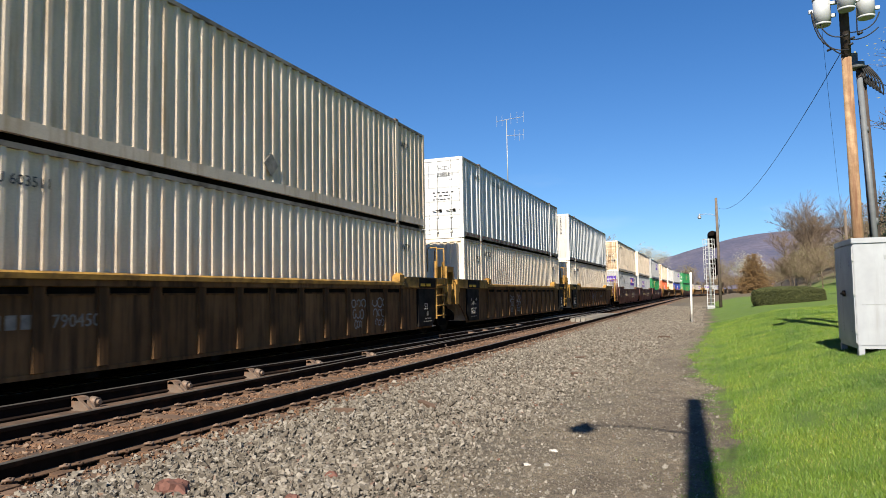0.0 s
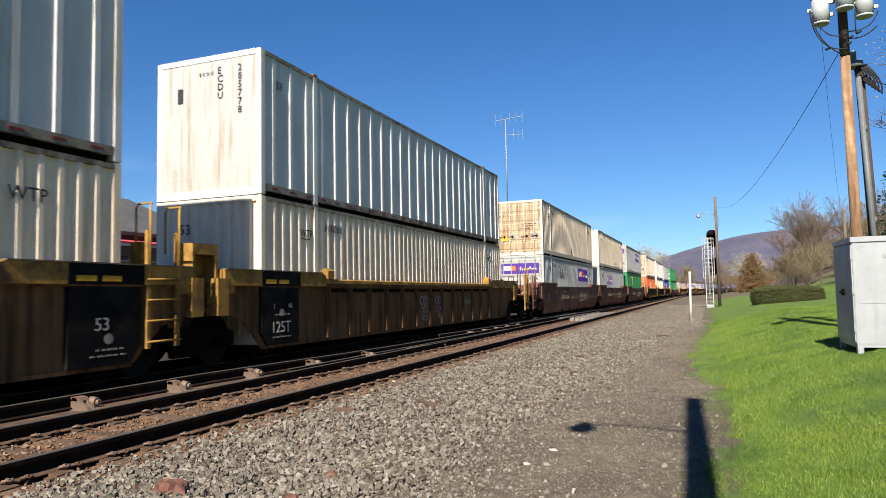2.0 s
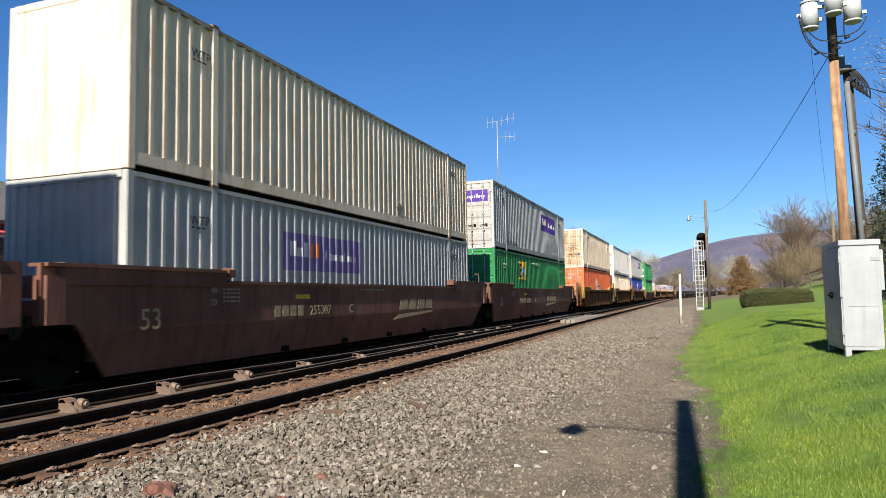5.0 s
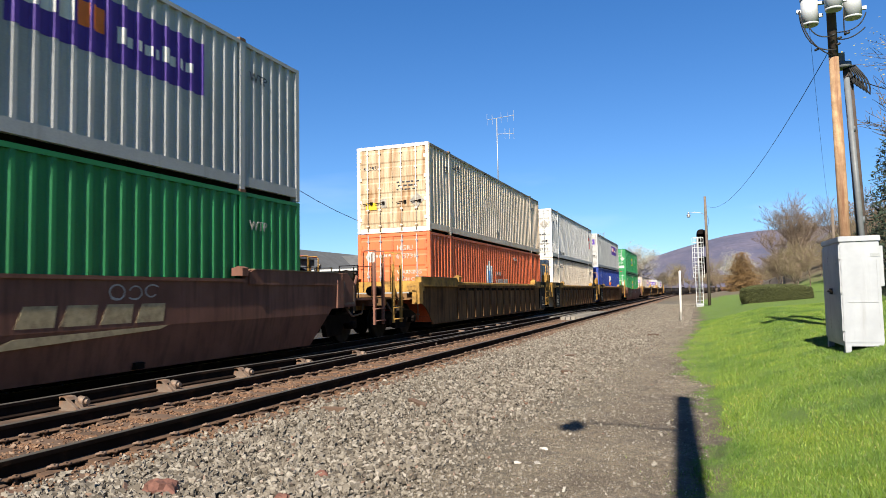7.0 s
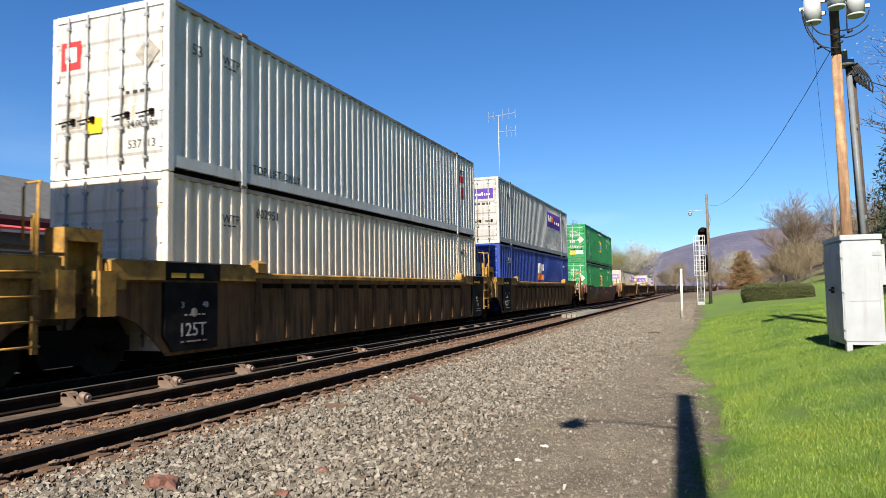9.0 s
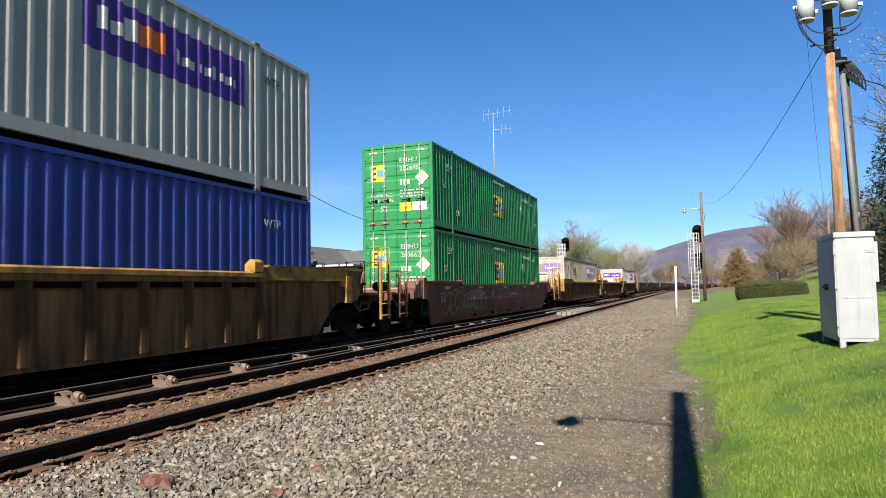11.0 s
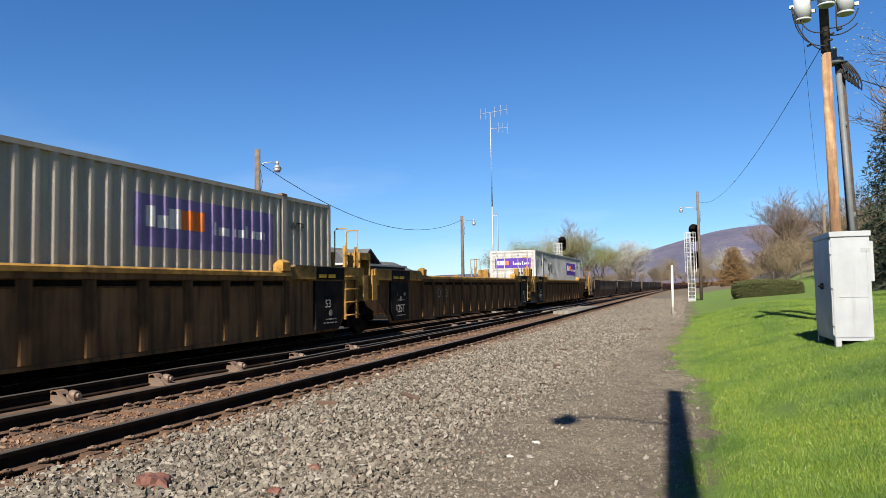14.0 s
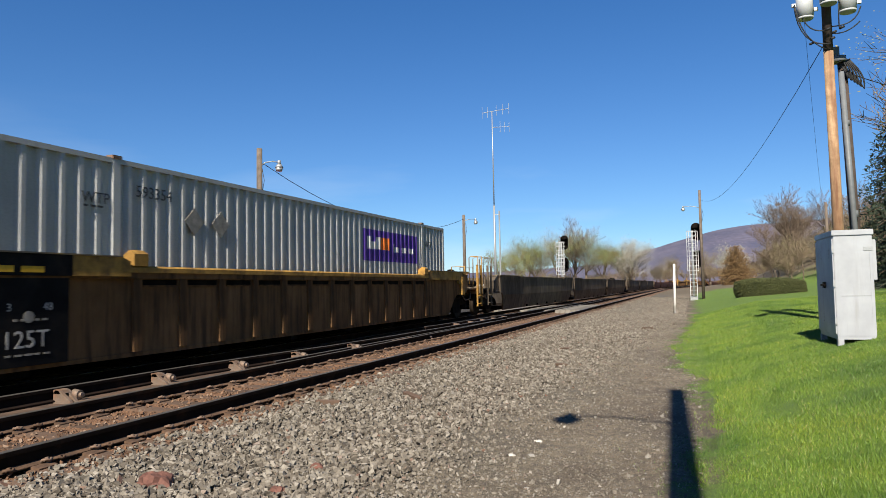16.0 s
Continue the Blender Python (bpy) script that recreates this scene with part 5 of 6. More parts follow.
sag("overhead_wire", (3.2, 17.0, 5.9), (14.0, 30, 6.6), 0.4, 0.011, "thin wire running off beside bare trees")


def utility_pole():
    p = tagged(new("utility_pole"), "tan peeled wooden utility pole with three grey transformers", "utility pole")
    drawn("pole", lambda bm: (rod(bm, (2.95, 16.45, -0.2), (2.88, 16.2, 6.1), 0.112, 0.094, 14)), M["wood_fresh"], p)
    drawn("pole_top", lambda bm: rod(bm, (2.88, 16.2, 6.1), (2.86, 16.1, 9.6), 0.094, 0.08, 14), M["wood_dark"], p, "dark creosoted upper pole")
    for x, y, up in ((2.46, 16.1, 0.0), (2.87, 15.85, 0.17), (3.26, 16.1, 0.03)):
        z = 6.82 + up
        tank = drawn("transformer", lambda bm: (rod(bm, (x, y, z), (x, y, z + 0.04), 0.15, 0.168, 18), rod(bm, (x, y, z + 0.04), (x, y, z + 0.56), 0.168, 0.168, 18), rod(bm, (x, y, z + 0.56), (x, y, z + 0.60), 0.18, 0.18, 18), rod(bm, (x, y, z + 0.60), (x, y, z + 0.66), 0.175, 0.09, 18)), M["trafo"], p)
        for k in (-0.08, 0.08):
            drawn("bushing", lambda bm: [rod(bm, (x + k, y, z + 0.62 + i * 0.06), (x + k, y, z + 0.67 + i * 0.06), 0.05, 0.03, 8) for i in range(4)], M["conduit"], tank)
        for a, b in ((-0.25, 0.30), (0.17, 0.16)):
            cuboid("side_lug", M["galv"], tank, x + a, x + a + 0.08, y - 0.03, y + 0.03, z + b, z + b + 0.07)
    drawn("bracket", lambda bm: box(bm, 2.35, 3.35, 16.02, 16.1, 7.24, 7.30), M["galv"], p)
    for a, b, c in (((2.24, 16.0, 7.12), (2.3, 16.0, 6.2), (2.9, 16.0, 6.2)), ((2.35, 16, 7.0), (2.45, 16, 6.45), (2.85, 16.05, 6.52)), ((2.24, 15.9, 7.1), (2.32, 15.9, 6.35), (2.8, 16.0, 6.1)), ((3.06, 15.9, 7.0), (3.05, 16, 6.3), (3.1, 16, 6.55)), ((3.45, 16, 6.6), (3.2, 16, 6.35), (2.95, 16.1, 6.45)), ((3.5, 16.1, 6.95), (3.4, 16.1, 6.55), (2.95, 16.1, 6.6))):
        a, b, c = Vector(a), Vector(b), Vector(c)
        pts = [(1 - u) ** 2 * a + 2 * u * (1 - u) * b + u * u * c for u in [i / 8 for i in range(9)]]
        drawn("drop_wire", lambda bm: pipe(bm, pts, 0.013, 5), M["rubber"], p)
    for q in ((2.82, 15.98, 6.5), (2.93, 15.98, 6.42), (2.9, 16.0, 6.3), (3.08, 15.98, 6.5), (2.5, 16.0, 6.24)):
        drawn("connector", lambda bm: rod(bm, q, (q[0] + 0.08, q[1], q[2] + 0.03), 0.025), M["rubber"], p)
    q = tagged(new("riser_pole"), "dark wooden pole with grey conduit and coiled cables", "utility pole")
    drawn("pole", lambda bm: rod(bm, (3.46, 17.2, -0.2), (3.27, 17.0, 6.2), 0.11, 0.09, 12), M["wood_dark"], q)
    drawn("conduit", lambda bm: (rod(bm, (3.42, 16.98, 0.2), (3.21, 16.8, 5.8), 0.058, 0.058, 10), rod(bm, (3.36, 16.95, 2.6), (3.355, 16.94, 2.75), 0.072, 0.072, 10), rod(bm, (3.27, 16.86, 4.6), (3.265, 16.85, 4.72), 0.07, 0.07, 10)), M["conduit"], q)
    drawn("weather_cap", lambda bm: (rod(bm, (3.2, 16.95, 6.05), (3.2, 16.95, 6.18), 0.17, 0.14, 12), box(bm, 3.04, 3.22, 16.9, 17.05, 6.18, 6.4)), M["conduit"], q)
    for k in range(6):
        pts = [Vector((3.25 + 0.10 * math.sin(u * 3.1) * (1 + 0.35 * k) + 0.03 * k, 16.85 + 0.02 * k, 6.1 - u * (0.75 + 0.08 * k) if u < 0.62 else 6.1 - (1.24 - u) * (0.75 + 0.08 * k))) for u in [i / 10 for i in range(11)]]
        drawn("looped_cable", lambda bm: pipe(bm, pts, 0.018, 5), M["rubber"], q)


utility_pole()
tagged(drawn("distant_pole", lambda bm: rod(bm, (9.95, 60, 0.3), (9.95, 60, 7.3), 0.13, 0.10, 8), M["wood_pole"]), "pale wooden pole behind the lawn", "pole")


def cabinet():
    c = tagged(new("equipment_cabinet"), "pale grey steel cabinet on short legs in the grass", "cabinet")
    c.matrix_basis = Matrix.Translation((2.14, 12.45, 0.19)) @ Matrix.Rotation(radians(1.6), 4, "Z")
    w, d, z0, h = 0.55, 1.35, 0.16, 1.86
    body = cuboid("body", M["cabinet"], c, 0, w, 0, d, z0, h - 0.09, bevel=0.008)
    cuboid("roof", M["cabinet"], c, -0.02, w + 0.02, -0.02, d + 0.02, h - 0.09, h, bevel=0.008)
    cuboid("plinth", M["cabinet"], c, 0.005, w - 0.005, 0.005, d - 0.005, z0 - 0.05, z0)
    for x, y in ((0.0, 0.0), (w - 0.09, 0.0), (0.0, d - 0.09), (w - 0.09, d - 0.09)):
        drawn("leg", lambda bm: (box(bm, x, x + 0.09, y, y + 0.012, -0.10, z0 - 0.05), box(bm, x, x + 0.012, y, y + 0.09, -0.10, z0 - 0.05)), M["cabinet"], c)
    door = cuboid("door", M["cabinet"], c, -0.018, 0.0, 0.02, d - 0.02, z0 + 0.03, h - 0.13, bevel=0.005)
    drawn("handle", lambda bm: (rod(bm, (-0.05, 0.50, 0.98), (-0.05, 0.80, 0.98), 0.018), box(bm, -0.05, -0.018, 0.6, 0.7, 0.93, 1.03)), M["black"], door, "black turn handle")
    for y in (0.25, 0.85):
        for z in (0.36, 0.42, 0.48, 1.42, 1.48, 1.54):
            cuboid("louvre", M["cabinet"], door, -0.026, -0.018, y, y + 0.16, z, z + 0.022)
    for z in (0.35, 0.95, 1.5):
        cuboid("hinge", M["galv"], c, -0.028, 0.006, -0.008, 0.012, z, z + 0.11)
    cuboid("side_box", M["cabinet"], c, w, w + 0.085, 0.15, 0.45, 1.05, 1.70, bevel=0.006)
    cuboid("latch_plate", M["galv"], c, 0.42, 0.55, -0.006, 0.0, 1.52, 1.58)
    cuboid("seam", M["galv"], c, 0.08, 0.5, -0.004, 0.0, 0.80, 0.81)
    cuboid("seam", M["galv"], c, 0.50, 0.503, -0.004, 0.0, 0.4, 1.6)


cabinet()
tagged(drawn("marker_post", lambda bm: (rod(bm, (-0.92, 36.8, -0.5), (-0.88, 36.8, 2.2), 0.055, 0.055, 10)), surface("white post paint", (0.7, 0.69, 0.66), 0.6, 0, 0.15, 6, (0.4, 0.36, 0.3), 0.3)), "slim white post at the edge of the dirt path", "post")


def signal(x, y, z0, h, label):
    s = tagged(new("railway_signal"), label, "railway signal")
    drawn("mast", lambda bm: rod(bm, (x, y, z0 - 0.3), (x, y, z0 + h), 0.10, 0.10, 10), M["galv"], s)
    cuboid("base_box", M["galv"], s, x - 0.3, x + 0.3, y - 0.3, y + 0.3, z0 - 0.3, z0 + 0.35)
    lad = drawn("ladder", lambda bm: ([rod(bm, (x + k, y - 0.55, z0), (x + k, y - 0.35, z0 + h), 0.026, seg=6) for k in (-0.28, 0.28)], [rod(bm, (x - 0.28, y - 0.55 + 0.2 * i / 18, z0 + 0.2 + i * h / 18), (x + 0.28, y - 0.55 + 0.2 * i / 18, z0 + 0.2 + i * h / 18), 0.017, seg=6) for i in range(18)]), M["silver_paint"], s)
    for k in range(9):
        zz = z0 + h * (0.42 + 0.07 * k)
        drawn("cage_hoop", lambda bm: pipe(bm, [(x - 0.42, y - 0.40, zz), (x - 0.45, y - 0.85, zz), (x, y - 1.1, zz), (x + 0.45, y - 0.85, zz), (x + 0.42, y - 0.40, zz)], 0.022), M["silver_paint"], s)
    for a, b in ((-0.45, -0.85), (0.0, -1.1), (0.45, -0.85)):
        drawn("cage_bar", lambda bm: rod(bm, (x + a, y + b, z0 + h * 0.42), (x + a, y + b, z0 + h * 0.98), 0.02, seg=6), M["silver_paint"], s)
    for zz in (z0 + h * 0.62, z0 + h + 0.05):
        head = drawn("signal_head", lambda bm: (rod(bm, (x + 0.35, y - 0.05, zz + 0.2), (x + 0.35, y + 0.05, zz + 0.2), 0.42, seg=20), box(bm, x - 0.07, x + 0.77, y - 0.05, y + 0.05, zz - 0.55, zz + 0.2), rod(bm, (x + 0.35, y - 0.05, zz - 0.55), (x + 0.35, y + 0.05, zz - 0.55), 0.42, seg=20)), M["black"], s)
        for dz in (0.28, -0.15, -0.58):
            drawn("lens_hood", lambda bm: rod(bm, (x + 0.35, y - 0.3, zz + dz), (x + 0.35, y - 0.05, zz + dz), 0.13, seg=12), M["black"], head)


signal(0.05, 63.5, -0.3, 6.1, "silver latticed railway signal mast with black round heads")
signal(-13.7, 76.0, -0.3, 6.4, "silver railway signal mast beyond the train")


def antenna():
    a = tagged(new("antenna_mast"), "tall thin grey antenna mast with small aerial arrays", "antenna")
    x, y = -20.0, 71.1
    drawn("mast", lambda bm: (rod(bm, (x, y, -0.4), (x, y, 10), 0.14, 0.11, 8), rod(bm, (x, y, 10), (x, y, 20.4), 0.07, 0.05, 8)), M["galv"], a)
    drawn("side_mast", lambda bm: (rod(bm, (x + 0.55, y, -0.4), (x + 0.55, y, 9.4), 0.085, seg=6), rod(bm, (x, y, 9), (x + 0.55, y, 9), 0.03, seg=6)), M["galv"], a)
    drawn("boom", lambda bm: (rod(bm, (x - 1.1, y, 20.3), (x + 1.9, y, 20.5), 0.028, seg=6), rod(bm, (x, y, 18.6), (x + 1.9, y, 18.5), 0.028, seg=6)), M["galv"], a)
    for k, z in ((-1.1, 20.3), (-0.5, 20.3), (0.5, 20.4), (1.2, 20.5), (1.9, 20.5), (0.9, 18.6), (1.9, 18.5), (1.4, 18.5)):
        drawn("dipole", lambda bm: rod(bm, (x + k, y, z - 0.6), (x + k, y, z + 0.6), 0.017, seg=6), M["galv"], a)


antenna()


# ---- the depot and low buildings beyond the train ----
B = {
    "shingle": surface("grey roof shingles", (0.0806, 0.0835, 0.0865), 0.9, 0, 0.2, 1.0, (0.0557, 0.0557, 0.0585), 0.4, bump=0.5, grain=18),
    "redroof": surface("red metal canopy", (0.487, 0.0714, 0.063), 0.45, 0, 0.15, 2, (0.286, 0.0462, 0.042), 0.3),
    "beige": surface("beige board wall", (0.41, 0.351, 0.254), 0.8, 0, 0.2, 2, (0.293, 0.244, 0.175), 0.3),
    "fascia": surface("dark brown fascia", (0.0295, 0.0197, 0.0171), 0.7, 0, 0.2, 3),
    "trimwood": surface("weathered grey-brown beam", (0.202, 0.16, 0.122), 0.85, 0, 0.25, 3, bump=0.4),
    "white": surface("white trim", (0.407, 0.407, 0.393), 0.7, 0, 0.12, 3),
    "grey": surface("grey shed wall", (0.197, 0.197, 0.177), 0.8, 0, 0.15, 2),
    "glass": surface("dark window glass", (0.0197, 0.0262, 0.0328), 0.08, 0, 0.1, 3, bump=0.0),
}


def hip_roof(bm, x0, x1, y0, y1, z, zr, inset, lip=0.12):
    xm = (x0 + x1) / 2
    e = [bm.verts.new(p) for p in ((x0, y0, z), (x1, y0, z), (x1, y1, z), (x0, y1, z))]
    b = [bm.verts.new((v.co.x, v.co.y, z - lip)) for v in e]
    r = [bm.verts.new((xm, y0 + inset, zr)), bm.verts.new((xm, y1 - inset, zr))]
    for f in ((e[0], e[1], r[0]), (e[1], e[2], r[1], r[0]), (e[2], e[3], r[1]), (e[3], e[0], r[0], r[1]), b[::-1]):
        bm.faces.new(f)
    for i in range(4):
        bm.faces.new((b[i], b[(i + 1) % 4], e[(i + 1) % 4], e[i]))


def depot():
    d = tagged(new("depot_building"), "old beige depot with grey hip roof and red canopy", "building")
    drawn("roof", lambda bm: hip_roof(bm, -26.2, -19.0, -14, 22.9, 3.72, 5.55, 1.2), B["shingle"], d)
    cuboid("roof_fascia", B["fascia"], d, -26.1, -19.06, -13.9, 22.8, 3.38, 3.60)
    cuboid("wall", B["beige"], d, -25.6, -19.6, -13.4, 22.3, -0.4, 3.38)
    drawn("canopy_roof", lambda bm: slab(bm, [(-19.55, 3.42), (-16.45, 3.02), (-16.45, 3.08), (-19.55, 3.49)], "y", -14, 27.4), B["redroof"], d, "red metal canopy roof")
    cuboid("canopy_fascia", B["white"], d, -16.5, -16.44, -14, 27.45, 2.95, 3.015)
    cuboid("canopy_beam", B["trimwood"], d, -16.75, -16.55, -14, 27.3, 2.66, 2.95)
    cuboid("canopy_ceiling", B["trimwood"], d, -19.6, -16.8, -14, 27.3, 2.93, 2.99)
    rod_y = shape("tie rod", lambda bm: rod(bm, (-16.6, -14, 2.5), (-16.6, 27.2, 2.5), 0.03, seg=6))
    part("tie_rod", rod_y, B["white"], d)
    for y in (-9, -5, -1, 3, 7, 11, 15, 19, 23, 27):
        p = cuboid("post", B["trimwood"], d, -16.74, -16.58, y - 0.08, y + 0.08, -0.4, 2.76)
        for k in (-1, 1):
            drawn("knee_brace", lambda bm: slab(bm, [(y + k * 0.05, 1.75), (y + k * 0.17, 1.75), (y + k * 1.0, 2.62), (y + k * 1.0, 2.76), (y + k * 0.9, 2.76)], "x", -16.72, -16.60), B["trimwood"], p)
    for y in (-6, -2, 2, 6.2, 9.4, 12.6, 15.8, 19.0):
        w = cuboid("window", B["white"], d, -19.6, -19.55, y - 0.55, y + 0.55, 0.8, 2.3)
        cuboid("pane", B["glass"], w, -19.56, -19.53, y - 0.45, y + 0.45, 0.9, 1.52)
        cuboid("pane", B["glass"], w, -19.56, -19.53, y - 0.45, y + 0.45, 1.58, 2.2)
    for y in (8, 14, 20):
        drawn("vent_pipe", lambda bm: rod(bm, (-19.2, y, 3.3), (-19.2, y, 3.9), 0.025, seg=6), M["galv"], d)
        drawn("lightning_rod", lambda bm: rod(bm, (-22.6, y, 5.4), (-22.6, y, 5.85), 0.015, seg=5), M["galv"], d)
    cuboid("platform", B["grey"], d, -19.6, -15.5, -14, 28, -0.45, -0.1)


depot()


def low_building(x0, x1, y0, y1, ze, zr, label, dormer=None):
    b = tagged(new("low_building"), label, "building")
    cuboid("wall", B["grey"], b, x0 + 0.4, x1 - 0.4, y0 + 0.4, y1 - 0.4, -0.4, ze)
    drawn("roof", lambda bm: hip_roof(bm, x0, x1, y0, y1, ze + 0.12, zr, (x1 - x0) * 0.3), B["shingle"], b)
    cuboid("fascia", B["fascia"], b, x0 + 0.02, x1 - 0.02, y0 + 0.02, y1 - 0.02, ze - 0.1, ze)
    for k in range(3):
        w = cuboid("window", B["white"], b, x1 - 0.4, x1 - 0.35, y0 + 1.5 + k * 3, y0 + 2.5 + k * 3, 0.6, 1.9)
        cuboid("pane", B["glass"], w, x1 - 0.36, x1 - 0.33, y0 + 1.6 + k * 3, y0 + 2.4 + k * 3, 0.7, 1.8)
    if dormer:
        yd, zd = dormer
        g = drawn("gable", lambda bm: slab(bm, [(yd - 2.6, ze + 0.1), (yd + 2.6, ze + 0.1), (yd, zd - 0.12)], "x", x0 + 2, x1 - 0.2), B["fascia"], b)
        drawn("gable_roof", lambda bm: (slab(bm, [(yd - 2.9, ze), (yd, zd), (yd, zd - 0.14), (yd - 2.7, ze - 0.1)], "x", x0 + 2, x1 + 0.2), slab(bm, [(yd + 2.9, ze), (yd, zd), (yd, zd - 0.14), (yd + 2.7, ze - 0.1)], "x", x0 + 2, x1 + 0.2)), B["shingle"], b)


low_building(-31, -24, 34, 54, 2.75, 4.75, "low grey-roofed building with dark front gable", (48.8, 4.5))
low_building(-31, -24.5, 55, 64, 2.2, 3.9, "small low grey-roofed building beside a larger one")


def shed():
    s = tagged(new("flat_roof_shed"), "small olive-grey shed with pale flat cornice", "shed")
    cuboid("wall", B["grey"], s, -19.3, -16.4, 31.0, 38.0, -0.4, 2.35)
    cuboid("cornice", B["white"], s, -19.5, -16.2, 30.8, 38.2, 2.52, 2.64, bevel=0.02)
    cuboid("frieze", B["fascia"], s, -19.4, -16.3, 30.9, 38.1, 2.35, 2.52)
    for k in range(7):
        cuboid("batten", B["grey"], s, -16.4, -16.37, 31.2 + k, 31.26 + k, -0.4, 2.35)


shed()


# ---- trees, hedge, hills ----
def leaf_material(name, a, b, rough=0.8):
    m, nt, bs = material(name)
    geo = nt.nodes.new("ShaderNodeNewGeometry")
    info = nt.nodes.new("ShaderNodeObjectInfo")
    c = ramp(nt, geo.outputs["Random Per Island"], [(0.0, a), (1.0, b)]).outputs["Color"]
    c = mix(nt, 1.0, c, ramp(nt, info.outputs["Random"], [(0.0, 0.75), (1.0, 1.1)]).outputs["Color"], "MULTIPLY")
    nt.links.new(c, bs.inputs["Base Color"])
    bs.inputs["Roughness"].default_value = rough
    return m


L = {
    "spring": leaf_material("young spring leaves", (0.0894, 0.109, 0.0224), (0.166, 0.179, 0.0512)),
    "olive": leaf_material("budding olive leaves", (0.141, 0.118, 0.048), (0.23, 0.205, 0.0894)),
    "blossom": leaf_material("white blossom", (0.23, 0.224, 0.173), (0.384, 0.371, 0.32)),
    "tan": leaf_material("tan winter needles", (0.0786, 0.0438, 0.0138), (0.148, 0.0877, 0.0299)),
    "spruce": leaf_material("dark spruce needles", (0.00768, 0.0179, 0.00768), (0.0224, 0.0384, 0.016)),
    "hedge": leaf_material("clipped hedge leaves", (0.0164, 0.0246, 0.00492), (0.0779, 0.0861, 0.0164)),
    "bark": surface("grey-brown bark", (0.128, 0.0959, 0.0704), 0.9, 0, 0.3, 4, bump=0.5),
    "twig": surface("brown twigs", (0.153, 0.112, 0.0799), 0.9, 0, 0.3, 4, bump=0.0),
}


def flat_mesh(name, verts, faces, mat):
    me = bpy.data.meshes.new(name)
    me.from_pydata([tuple(v) for v in verts], [], faces)
    me.materials.append(mat)
    return me


def leaves_mesh(name, points, size, mat, rng, per=1, spread=0.0, thin=0.6):
    """Small leaf faces, each turned its own way."""
    verts, faces = [], []
    for p in points:
        for _ in range(per):
            q = Vector(p) + Vector((rng.gauss(0, spread), rng.gauss(0, spread), rng.gauss(0, spread)))
            u = Vector((rng.gauss(0, 1), rng.gauss(0, 1), rng.gauss(0, 1))).normalized()
            w = u.orthogonal().normalized()
            s = size * rng.uniform(0.6, 1.4)
            n = len(verts)
            verts += [q - u * s, q + w * s * thin, q + u * s, q - w * s * thin]
            faces.append((n, n + 1, n + 2, n + 3))
    return flat_mesh(name, verts, faces, mat)


def tree(name, seed, h, r, mat_leaf, label, leaf=0.12, per=2, spread=0.25, depth=4, upright=0.5, first=0.25, twig_r=0.012, leafy=1.0):
    """A trunk that forks into limbs and twigs; leaves or buds sit round the twig ends."""
    rng = random.Random(seed)
    tips, trunk, twigs = [], bmesh.new(), bmesh.new()

    def grow(p, d, length, rad, level):
        segs = 3 if level < 2 else 2
        for i in range(segs):
            q = p + d * (length / segs)
            r2 = rad * (1 - 0.3 * (i + 1) / segs)
            rod(trunk if level < 2 else twigs, p, q, rad, r2, 7 if level < 1 else 5 if level < 3 else 3)
            p, rad = q, r2
            d = (d + Vector((rng.gauss(0, 0.12), rng.gauss(0, 0.12), rng.gauss(0, 0.06)))).normalized()
            if level >= 1 or i >= 1:
                for _ in range(2 if level < 3 else 1):
                    if level < depth:
                        side = Vector((rng.gauss(0, 1), rng.gauss(0, 1), 0)).normalized()
                        nd = (d * (0.5 + 0.3 * upright) + side * rng.uniform(0.45, 0.9) + Vector((0, 0, 0.25 * upright))).normalized()
                        grow(p, nd, length * rng.uniform(0.52, 0.74), max(twig_r, rad * rng.uniform(0.42, 0.62)), level + 1)
        if level < depth:
            grow(p, d, length * 0.66, max(twig_r, rad * 0.75), level + 1)
        if level >= depth - 1:
            tips.append(p)
    grow(Vector((0, 0, -0.3)), Vector((0, 0, 1)), h * 0.36, r, 0)
    t = tagged(new(name), label, "tree")
    part("trunk", trunk, L["bark"], t)
    tagged(part("branchwork", twigs, L["twig"], t), kind="stuff")
    if mat_leaf:
        pick = [p for p in tips if rng.random() < leafy]
        tagged(part("crown", leaves_mesh("crown", pick, leaf, mat_leaf, rng, per, spread), mat_leaf, t), kind="stuff")
    return t


